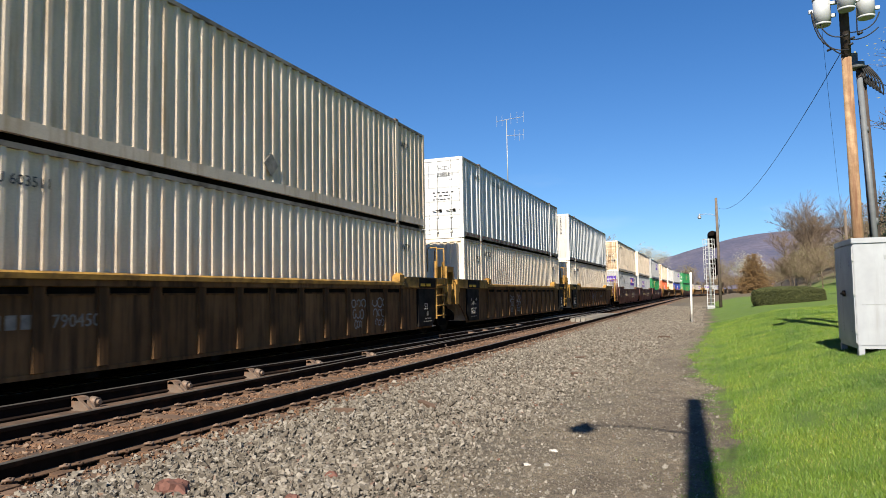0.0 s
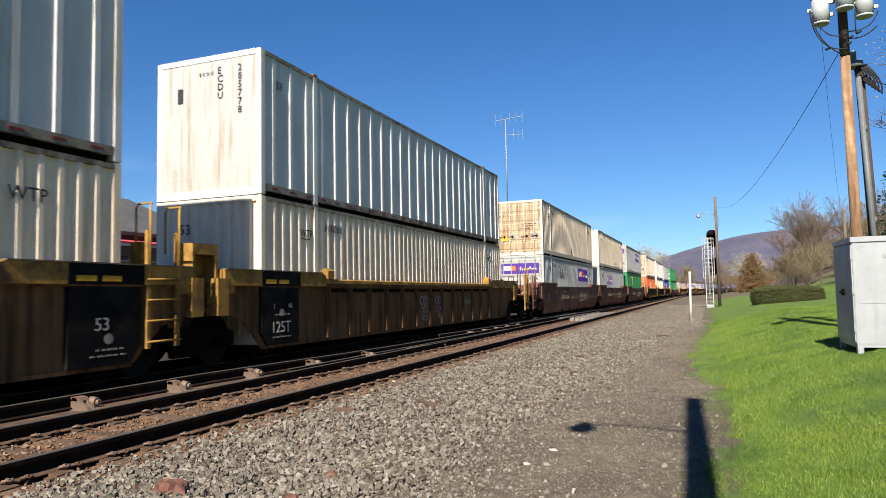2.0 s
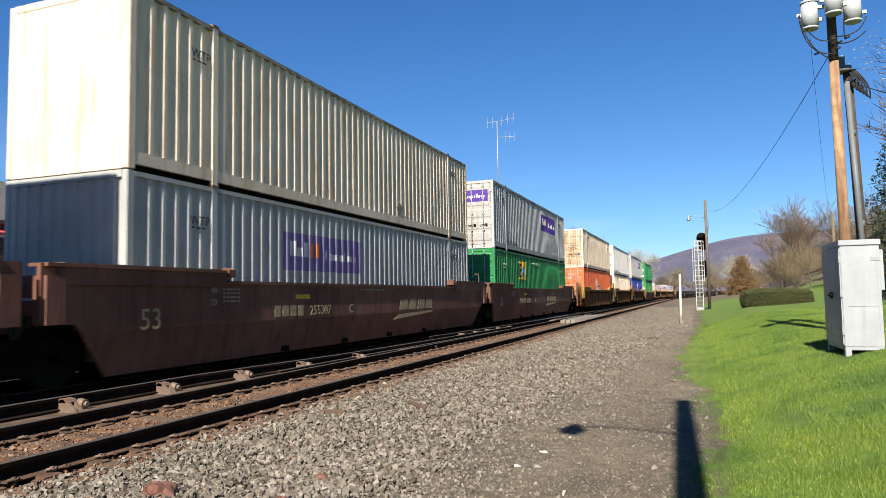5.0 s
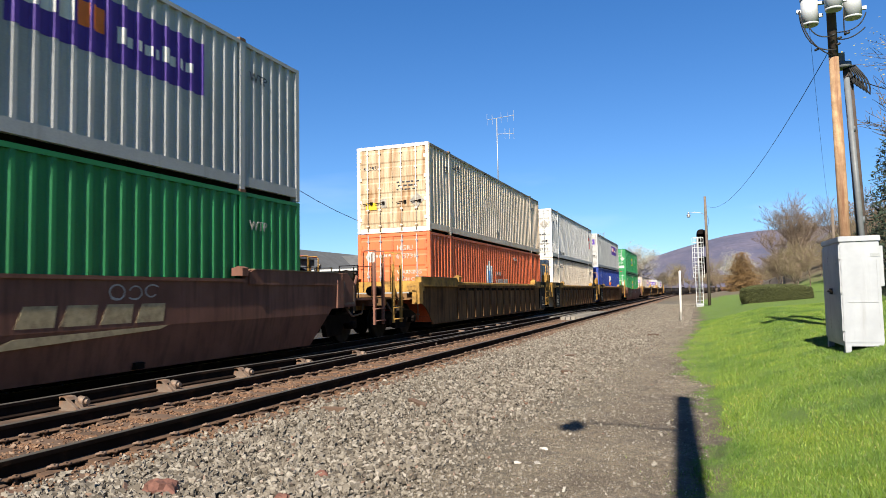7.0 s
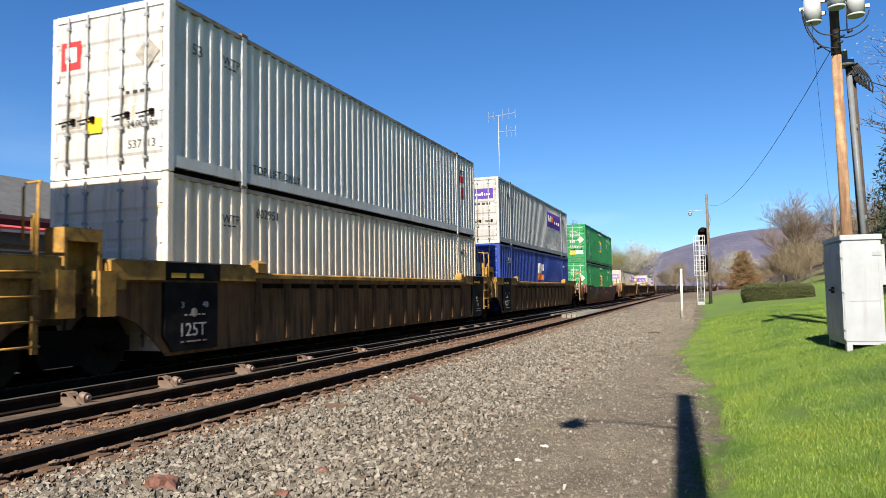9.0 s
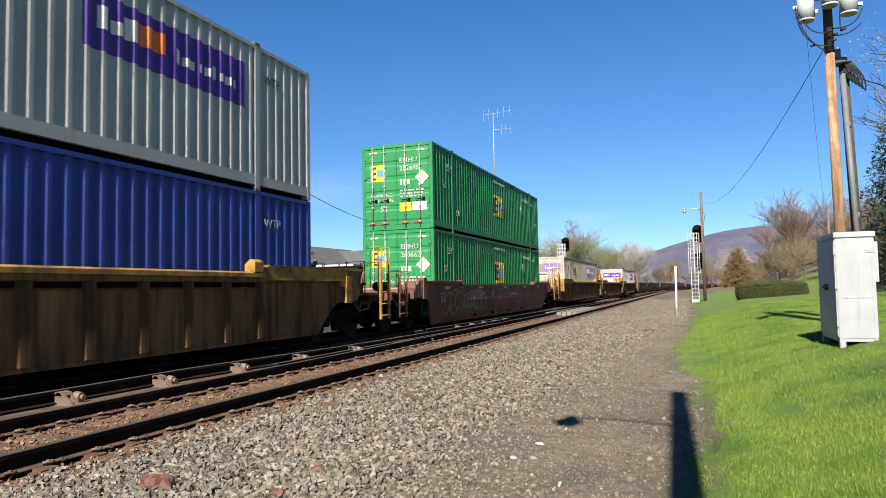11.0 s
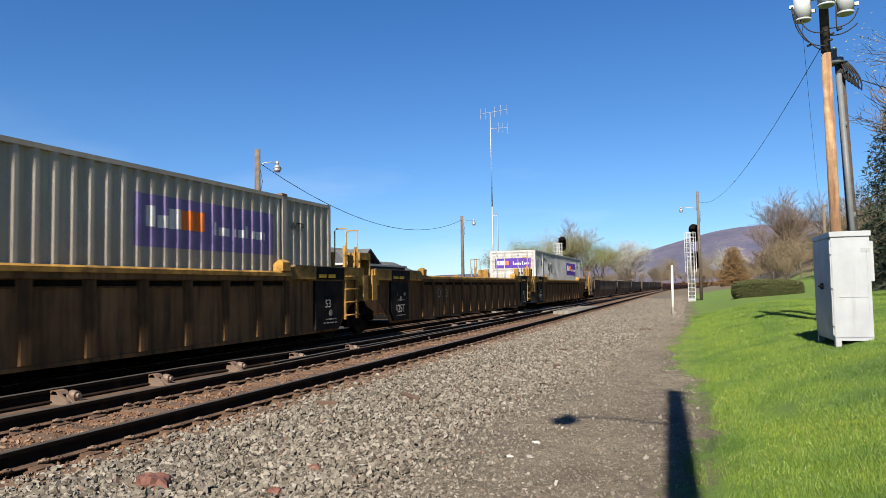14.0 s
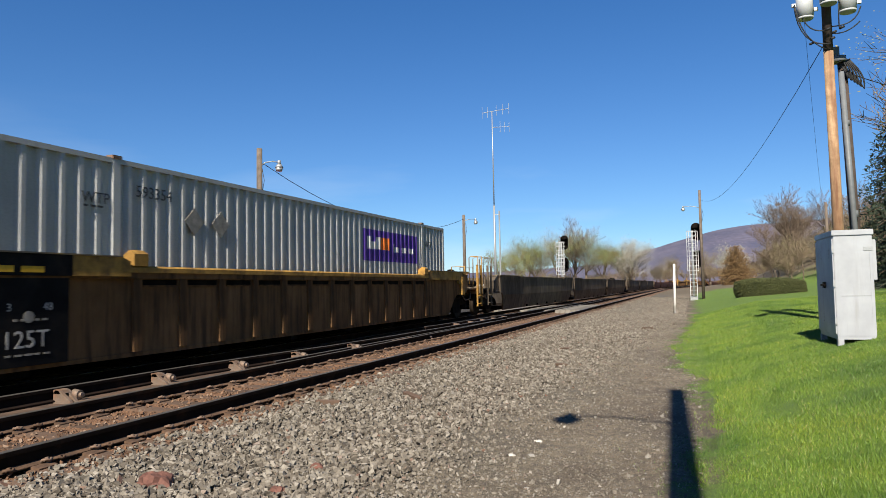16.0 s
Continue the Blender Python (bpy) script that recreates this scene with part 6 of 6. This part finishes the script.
def conifer(name, seed, h, rad, mat, label, layers=26, droop=0.35, leaf=0.16, blunt=1.0):
    rng = random.Random(seed)
    t = tagged(new(name), label, "tree")
    drawn("trunk", lambda bm: rod(bm, (0, 0, -0.3), (0, 0, h * 0.97), h * 0.018 + 0.04, 0.02, 8), L["bark"], t)
    limbs = bmesh.new()
    pts = []
    for i in range(layers):
        f = i / layers
        z = h * (0.05 + 0.93 * f)
        reach = rad * (1 - f) ** blunt * rng.uniform(0.85, 1.1) + 0.15
        n = max(4, int(11 * (1 - f) + 4))
        for k in range(n):
            a = 2 * math.pi * k / n + rng.uniform(-0.3, 0.3)
            rr = reach * rng.uniform(0.72, 1.12)
            tip = Vector((rr * math.cos(a), rr * math.sin(a), z - droop * rr))
            rod(limbs, (0, 0, z), tip, 0.025, 0.008, 3)
            m = int(5 + rr * 7)
            for j in range(m):
                u = (j + rng.random()) / m
                if u > 0.18:
                    pts.append(Vector((0, 0, z)).lerp(tip, u) + Vector((rng.gauss(0, 0.10 + 0.05 * rr), rng.gauss(0, 0.10 + 0.05 * rr), rng.gauss(0, 0.09))))
    tagged(part("branchwork", limbs, L["bark"], t), kind="stuff")
    tagged(part("crown", leaves_mesh("crown", pts, leaf, mat, rng, 3, 0.1, 0.35), mat, t), kind="stuff")
    return t


def placed(proto, spots, label=""):
    """The first spot takes the tree itself, the rest copies: (x, y, height factor, turn)."""
    for i, (x, y, k, turn) in enumerate(spots):
        m = Matrix.Translation((x, y, lift(x, y) - 0.05)) @ Matrix.Rotation(radians(turn), 4, "Z") @ Matrix.Diagonal((k, k, k, 1))
        if i == 0:
            proto.matrix_basis = m
        else:
            copy_thing(proto, m).scale = (k, k, k)


def planting():
    rng = random.Random(11)
    spring = tree("spring_tree", 5, 12.5, 0.22, L["spring"], "tree with thin yellow-green spring leaves", 0.062, 11, 0.55, upright=0.95)
    olive = tree("budding_tree", 8, 13.5, 0.22, L["olive"], "budding tree with pale olive-brown haze", 0.055, 7, 0.5, upright=0.95, leafy=0.85)
    bare = tree("bare_tree", 21, 13, 0.24, None, "bare grey-brown tree with fine twigs", depth=5, upright=0.9, twig_r=0.016)
    bush = tree("bare_thicket", 33, 6.5, 0.07, L["olive"], "tangled brown thicket of bare stems", 0.045, 3, 0.5, depth=4, upright=0.8, twig_r=0.014, leafy=0.5)
    white = tree("blossom_tree", 13, 10, 0.18, L["blossom"], "tree in white spring blossom", 0.075, 9, 0.42)
    placed(spring, [(-36, 165, 1.35, 0), (-24.5, 168, 1.45, 70), (-29, 175, 1.35, 140), (-42, 180, 1.25, 200), (-47, 175, 1.1, 20), (-33, 158, 0.95, 250), (11.5, 240, 1.0, 60), (-19, 205, 1.2, 10), (-39, 155, 0.9, 80), (-20.5, 170, 1.2, 300)])
    placed(olive, [(-21, 176, 1.15, 30), (-31, 170, 1.4, 110), (-16, 190, 1.1, 200), (-9, 250, 1.0, 0), (0, 270, 1.0, 50), (-45, 190, 1.2, 150), (6, 275, 1.25, 90), (17, 150, 0.9, 20), (24, 170, 1.0, 120), (-5, 240, 0.9, 210)])
    placed(bare, [(13.0, 112, 1.08, 0), (14.6, 112, 0.98, 80), (17.5, 104, 0.8, 150), (12.6, 128, 0.85, 40), (20, 98, 0.8, 10), (-27.5, 172, 1.6, 200), (15.5, 125, 0.8, 260), (22, 92, 0.85, 300), (16, 76, 0.62, 60), (12.0, 37, 1.0, 20), (11.6, 32, 0.9, 140), (15.5, 50, 0.85, 220)])
    placed(white, [(-14.2, 182, 1.6, 0), (10.4, 190, 1.2, 90), (-16.5, 195, 0.85, 160), (-10.5, 215, 0.85, 220)])
    spots = []
    for n, y0, y1, a0, a1, k0, k1 in ((22, 100, 140, 0.088, 0.135, 0.7, 1.05), (44, 78, 116, 0.115, 0.24, 0.6, 1.0), (12, 55, 80, 0.19, 0.27, 0.55, 0.8), (36, 150, 200, -0.30, -0.07, 0.7, 1.05), (36, 260, 340, -0.045, 0.10, 1.2, 1.8), (14, 185, 230, 0.035, 0.09, 0.7, 1.0)):
        for _ in range(n):
            y = rng.uniform(y0, y1)
            spots.append((y * rng.uniform(a0, a1), y, rng.uniform(k0, k1), rng.uniform(0, 360)))
    placed(bush, spots)
    placed(conifer("tan_conifer", 3, 8.2, 3.9, L["tan"], "rusty tan conifer beside the railway bend", 24, 0.12, 0.16, 0.45), [(8.1, 146, 0.97, 0)])
    placed(conifer("spruce", 4, 8.6, 3.0, L["spruce"], "dark green spruce at the edge of the lawn", 30, 0.32, 0.11), [(10.0, 40.5, 1.15, 0), (13.2, 44, 1.3, 80)])
    placed(conifer("evergreen_shrub", 14, 5.5, 1.6, L["spruce"], "small dark evergreen among spring trees", 16, 0.2, 0.2), [(-40.5, 168, 0.85, 0)])


planting()


def overhanging_branch():
    """A budding limb that reaches into view over the lawn."""
    t = tree("overhanging_tree", 44, 9.0, 0.2, L["olive"], "budding tree with drooping limbs over the lawn", 0.026, 7, 0.13, depth=5, upright=0.3, twig_r=0.006, leafy=0.55)
    t.matrix_basis = Matrix.Translation((11.3, 23, lift(11.3, 23))) @ Matrix.Rotation(radians(40), 4, "Z") @ Matrix.Diagonal((1.4, 1.4, 1.4, 1))


overhanging_branch()


def hedge():
    rng = random.Random(6)
    h = tagged(new("hedge"), "low clipped dark green hedge on the lawn", "hedge")
    h.matrix_basis = Matrix.Translation((4.3, 45.2, 0.30)) @ Matrix.Rotation(radians(6), 4, "Z")
    a, b, top = 1.95, 1.05, 1.08

    def skin(u, v, f):
        """A rounded block: u turns round it, f runs up its side, v across its top."""
        k = (abs(math.cos(u)) ** 2.6 + abs(math.sin(u)) ** 2.6) ** (-1 / 2.6)
        return a * k * math.cos(u) * v, b * k * math.sin(u) * v, f
    drawn("core", lambda bm: slab(bm, [skin(2 * math.pi * i / 28, 0.93, 0)[:2] for i in range(28)], "z", -0.3, top - 0.12), L["hedge"], h)
    pts = []
    for _ in range(7600):
        u, k = rng.uniform(0, 2 * math.pi), rng.random()
        bulge = 0.04 * noise.noise(Vector((4 * math.cos(u), 4 * math.sin(u), 3 * k)))
        if k < 0.45:
            v = rng.random() ** 0.5
            pts.append(skin(u, v, top - 0.20 * v ** 6 - 0.10 * (v * math.cos(u)) ** 2 + bulge))
        else:
            f = rng.random()
            pts.append(skin(u, 0.94 + bulge + 0.06 * math.sin(f * 3.0), 0.02 + f * (top - 0.18)))
    tagged(part("foliage", leaves_mesh("foliage", pts, 0.04, L["hedge"], rng, 3, 0.025), L["hedge"], h), kind="stuff")


hedge()


def hills():
    m, nt, bs = material("wooded hillside, haze in colour")
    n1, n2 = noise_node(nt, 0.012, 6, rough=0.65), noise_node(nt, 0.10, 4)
    # Blue-violet tones paint the haze of distance onto the woods.
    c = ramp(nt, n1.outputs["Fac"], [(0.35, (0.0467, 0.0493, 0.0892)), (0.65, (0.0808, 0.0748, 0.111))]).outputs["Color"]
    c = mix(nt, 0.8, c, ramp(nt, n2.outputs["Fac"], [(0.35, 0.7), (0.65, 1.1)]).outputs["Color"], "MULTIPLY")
    nt.links.new(c, bs.inputs["Base Color"])
    bs.inputs["Roughness"].default_value = 1.0
    crest = [(-1500, 40), (-700, 62), (-420, 70), (-230, 92), (-162, 119), (-100, 134), (-36, 152), (20, 166), (75, 180), (130, 189), (199, 196), (318, 198), (450, 206), (700, 235), (1200, 250), (2400, 180)]
    bm = bmesh.new()
    xs = np.arange(-1500, 2401, 20.0)
    hs = np.interp(xs, *zip(*crest))
    rows = []
    for k in range(9):
        f = k / 8
        rows.append([bm.verts.new((x * (0.72 + 0.28 * f), 1800 + 700 * f, -5 + (hh + 2.2 * noise.noise(Vector((x * 0.02, f * 3, 0))) * f) * (math.sin(f * math.pi / 2) ** 1.4) + 14 * noise.noise(Vector((x * 0.004, f * 4, 7))) * f * (1 - f))) for x, hh in zip(xs, hs)])
    for r0, r1 in zip(rows, rows[1:]):
        for i in range(len(xs) - 1):
            bm.faces.new((r0[i], r0[i + 1], r1[i + 1], r1[i])).smooth = True
    tagged(part("mountain", bm, m), "long hazy blue-grey wooded mountain ridge", "mountain", kind="structure")


hills()


# ---- loose stones, grass, litter ----
def stone_material(name, stops):
    m, nt, bs = material(name)
    geo = nt.nodes.new("ShaderNodeNewGeometry")
    g = noise_node(nt, 90, 3)
    c = ramp(nt, geo.outputs["Random Per Island"], stops).outputs["Color"]
    c = mix(nt, 0.7, c, ramp(nt, g.outputs["Fac"], [(0.3, 0.6), (0.7, 1.1)]).outputs["Color"], "MULTIPLY")
    nt.links.new(c, bs.inputs["Base Color"])
    bs.inputs["Roughness"].default_value = 0.9
    return m


def scatter(name, spots, sizes, mat, label, seed):
    """Angular stones, each an uneven solid with eight corners."""
    rs = np.random.RandomState(seed)
    v = np.array([(-1, -1, -1), (1, -1, -1), (1, 1, -1), (-1, 1, -1), (-1, -1, 1), (1, -1, 1), (1, 1, 1), (-1, 1, 1)]) * 0.72
    f = np.array([(0, 2, 1), (0, 3, 2), (4, 5, 6), (4, 6, 7), (0, 1, 5), (0, 5, 4), (1, 2, 6), (1, 6, 5), (2, 3, 7), (2, 7, 6), (3, 0, 4), (3, 4, 7)])
    n = len(spots)
    sc = sizes[:, None] * rs.uniform(0.5, 1.35, (n, 3)) * np.array([1, 1, 0.72])
    pts = v[None] * rs.uniform(0.35, 1.35, (n, 8, 3)) * sc[:, None, :]
    a = rs.uniform(0, 6.28, n)
    ca, sa = np.cos(a)[:, None], np.sin(a)[:, None]
    tip = rs.normal(0, 0.8, n)
    cp, sp = np.cos(tip)[:, None], np.sin(tip)[:, None]
    pts = np.stack([pts[..., 0] * cp - pts[..., 2] * sp, pts[..., 1], pts[..., 0] * sp + pts[..., 2] * cp], -1)
    tilt = rs.normal(0, 0.8, n)
    ct, st = np.cos(tilt)[:, None], np.sin(tilt)[:, None]
    y, z = pts[..., 1] * ct - pts[..., 2] * st, pts[..., 1] * st + pts[..., 2] * ct
    x = pts[..., 0]
    out = np.stack([x * ca - y * sa, x * sa + y * ca, z], -1) + spots[:, None, :]
    faces = (f[None] + 8 * np.arange(n)[:, None, None]).reshape(-1, 3)
    me = bpy.data.meshes.new(name)
    me.vertices.add(n * 8)
    me.vertices.foreach_set("co", out.ravel())
    me.loops.add(len(faces) * 3)
    me.loops.foreach_set("vertex_index", faces.ravel())
    me.polygons.add(len(faces))
    me.polygons.foreach_set("loop_start", np.arange(0, len(faces) * 3, 3))
    me.polygons.foreach_set("use_smooth", np.zeros(len(faces), dtype=bool))
    me.update(calc_edges=True)
    me.materials.append(mat)
    return tagged(part(name, me, mat), label, "gravel", kind="stuff")


def stones():
    rs = np.random.RandomState(4)
    grey = stone_material("crushed grey stone", [(0.0, (0.063, 0.0508, 0.0381)), (0.35, (0.118, 0.101, 0.0797)), (0.72, (0.173, 0.152, 0.124)), (0.96, (0.237, 0.214, 0.182)), (1.0, (0.132, 0.0693, 0.0462))])
    spots, sizes = [], []
    while len(spots) < 62000:
        y = 3.2 + 32 * rs.random() ** 1.9
        x = rs.uniform(-5.0, -0.3)
        edge = -3.0 + 0.06 * y + 0.5 * noise.noise(Vector((0, y * 0.5, 3))) + 0.3 * noise.noise(Vector((x * 2, y * 2, 9)))
        far = max(0.0, x - edge)
        if rs.random() > math.exp(-far * 1.3) * (0.25 if x < -4.72 else 1):
            continue
        s = (0.015 + 0.022 * rs.random() ** 1.5) * math.exp(-far * 0.62)
        spots.append((x, y, lift(x, y) + s * 0.35 + 0.03 * rs.random() * math.exp(-far * 3)))
        sizes.append(s)
    for _ in range(9000):
        y = 32 + 45 * rs.random() ** 1.4
        x = rs.uniform(-5.0, -0.4)
        s = rs.uniform(0.02, 0.05)
        spots.append((x, y, lift(x, y) + s * 0.15))
        sizes.append(s)
    scatter("ballast_stones", np.array(spots), np.array(sizes), grey, "crushed grey ballast stones beside the track", 1)
    spots, sizes = [], []
    for _ in range(26000):
        y = 4.0 + 22 * rs.random() ** 1.5
        x = rs.uniform(-3.0, 0.1)
        s = rs.uniform(0.005, 0.012) if rs.random() < 0.97 else rs.uniform(0.012, 0.03)
        spots.append((x, y, lift(x, y) + s * 0.2))
        sizes.append(s)
    scatter("path_grit", np.array(spots), np.array(sizes), stone_material("brown grit", [(0.0, (0.0762, 0.0599, 0.0464)), (0.6, (0.147, 0.128, 0.103)), (0.95, (0.196, 0.179, 0.152)), (1.0, (0.261, 0.245, 0.218))]), "fine brown grit on the worn path", 2)
    spots, sizes = [], []
    for _ in range(9000):
        y = 2.5 + 30 * rs.random() ** 1.6
        x = rs.uniform(-6.62, -4.75) if rs.random() < 0.7 else rs.uniform(-7.9, -6.9)
        s = rs.uniform(0.012, 0.028)
        spots.append((x, y, -0.19 + s * 0.3))
        sizes.append(s)
    spots = [p for p in spots if abs(p[0] + 5.2575) > 0.13]
    scatter("track_stones", np.array(spots), np.array(sizes[:len(spots)]), stone_material("rust-coated stone", [(0.0, (0.0661, 0.0353, 0.0193)), (0.6, (0.15, 0.0789, 0.0423)), (1.0, (0.194, 0.137, 0.0972))]), "rust-coated stones between the ties", 3)


stones()


def grass():
    """Blades on the lawn, thinner and shorter at its ragged edge."""
    rs = np.random.RandomState(9)
    m, nt, bs = material("grass blades")
    geo = nt.nodes.new("ShaderNodeNewGeometry")
    c = ramp(nt, geo.outputs["Random Per Island"], [(0.0, (0.040, 0.085, 0.006)), (0.55, (0.090, 0.166, 0.010)), (0.92, (0.148, 0.215, 0.018)), (1.0, (0.25, 0.215, 0.09))]).outputs["Color"]
    pn = noise_node(nt, 0.8, 4)
    c = mix(nt, 1.0, c, ramp(nt, pn.outputs["Fac"], [(0.36, (0.52, 0.64, 0.72)), (0.5, (0.98, 0.98, 0.98)), (0.66, (1.25, 1.08, 1.0))]).outputs["Color"], "MULTIPLY")
    nt.links.new(c, bs.inputs["Base Color"])
    bs.inputs["Roughness"].default_value = 0.6
    verts = []
    n = 0
    while n < 360000:
        y = 4.6 + 30 * rs.random() ** 1.9
        x = -0.75 + (1.3 + y * 0.27) * rs.random()
        e = 0.06 - 0.5 * math.exp(-((y - 18) / 7) ** 2) + 0.28 * math.exp(-((y - 10) / 2.6) ** 2) + 0.30 * noise.noise(Vector((0, y * 0.55, 3))) + 0.16 * noise.noise(Vector((0, y * 2.3, 8)))
        if x < e and rs.random() > 0.25 * math.exp((x - e) * 9):
            continue
        z = lift(x, y)
        h = rs.uniform(0.014, 0.042) * (1 + 0.2 * y / 10) * (0.75 + 0.5 * noise.noise(Vector((x * 1.5, y * 1.5, 0))))
        a = rs.uniform(0, 6.28)
        w = 0.0011 + 0.00027 * y
        dx, dy = math.cos(a) * w, math.sin(a) * w
        lx, ly = rs.normal(0, 0.5) * h, rs.normal(0, 0.5) * h
        verts += [(x - dx, y - dy, z - 0.004), (x + dx, y + dy, z - 0.004), (x + lx, y + ly, z + h)]
        n += 1
    ob = part("lawn_grass", flat_mesh("lawn_grass", verts, [(3 * i, 3 * i + 1, 3 * i + 2) for i in range(n)], m), m)
    tagged(ob, "short bright green mown grass", "grass", kind="stuff")


grass()


def lump(name, x, y, z, sx, sy, sz, mat, label, seed, cat):
    bm = bmesh.new()
    bmesh.ops.create_icosphere(bm, subdivisions=3, radius=1)
    for v in bm.verts:
        k = 1 + 0.35 * noise.noise(v.co * 1.3 + Vector((seed, 0, 0))) + 0.22 * noise.noise(v.co * 3.3 + Vector((0, seed, 0))) + 0.12 * noise.noise(v.co * 8 + Vector((seed, seed, 0)))
        v.co = Vector((v.co.x * sx * k, v.co.y * sy * k, v.co.z * sz * k))
    return tagged(part(name, bm, mat, m=pose(x, y, z)), label, cat)


clay = surface("dark red-brown clinker", (0.12, 0.055, 0.042), 0.9, 0, 0.35, 9, bump=0.6, grain=30)
lump("clinker_lump", -3.98, 4.26, -0.25, 0.16, 0.14, 0.13, clay, "dark red-brown lump of clinker on gravel", 2, "rock")
lump("clinker_lump", -3.02, 4.50, -0.27, 0.07, 0.05, 0.04, clay, "small red-brown lump of clinker on gravel", 5, "rock")
lump("clinker_lump", -3.1, 5.2, -0.27, 0.06, 0.04, 0.035, clay, "small red-brown lump of clinker on gravel", 8, "rock")
pale = surface("pale stone", (0.42, 0.40, 0.36), 0.85, 0, 0.2, 9, bump=0.4, grain=30)
lump("pale_stone", -1.50, 6.75, -0.295, 0.045, 0.03, 0.02, pale, "flat pale stone on the dirt path", 3, "rock")
lump("pale_stone", -1.62, 6.15, -0.295, 0.035, 0.03, 0.016, pale, "flat pale stone on the dirt path", 4, "rock")
for k, (x, y, turn, ln) in enumerate(((-3.68, 8.72, -44, 0.26), (-4.4, 7.7, 20, 0.16), (-2.9, 16.2, 60, 0.2), (-2.4, 13.0, -15, 0.12), (-1.5, 24.0, 35, 0.22))):
    ob = drawn("wood_scrap", lambda bm: slab(bm, [(-ln, -0.03), (-ln * 0.8, -0.045), (ln * 0.9, -0.04), (ln, 0.01), (ln * 0.7, 0.045), (-ln * 0.9, 0.04)], "z", -0.02, 0.03), M["tie"], m=pose(x, y, lift(x, y) + 0.04, 3, 2, turn))
    tagged(ob, "broken piece of weathered brown wood on gravel", "wood")
track_pieces()


def motions():
    """Everything on the train runs down the line at one speed."""
    for thing, start, height in MOVERS:
        rows = []
        for k in range(17):
            a = start - SPEED * k
            x0, y0, _ = along(a - 1.0, TRAIN_X)
            x1, y1, _ = along(a + CL + 1.0, TRAIN_X)
            turn = math.atan2(x1 - x0, y1 - y0)
            d = Vector((x1 - x0, y1 - y0, 0)).normalized()
            rows.append((k * 1.0, pose(x0 + d.x, y0 + d.y, height, 0, 0, -math.degrees(turn))))
        walk(thing, rows)


motions()
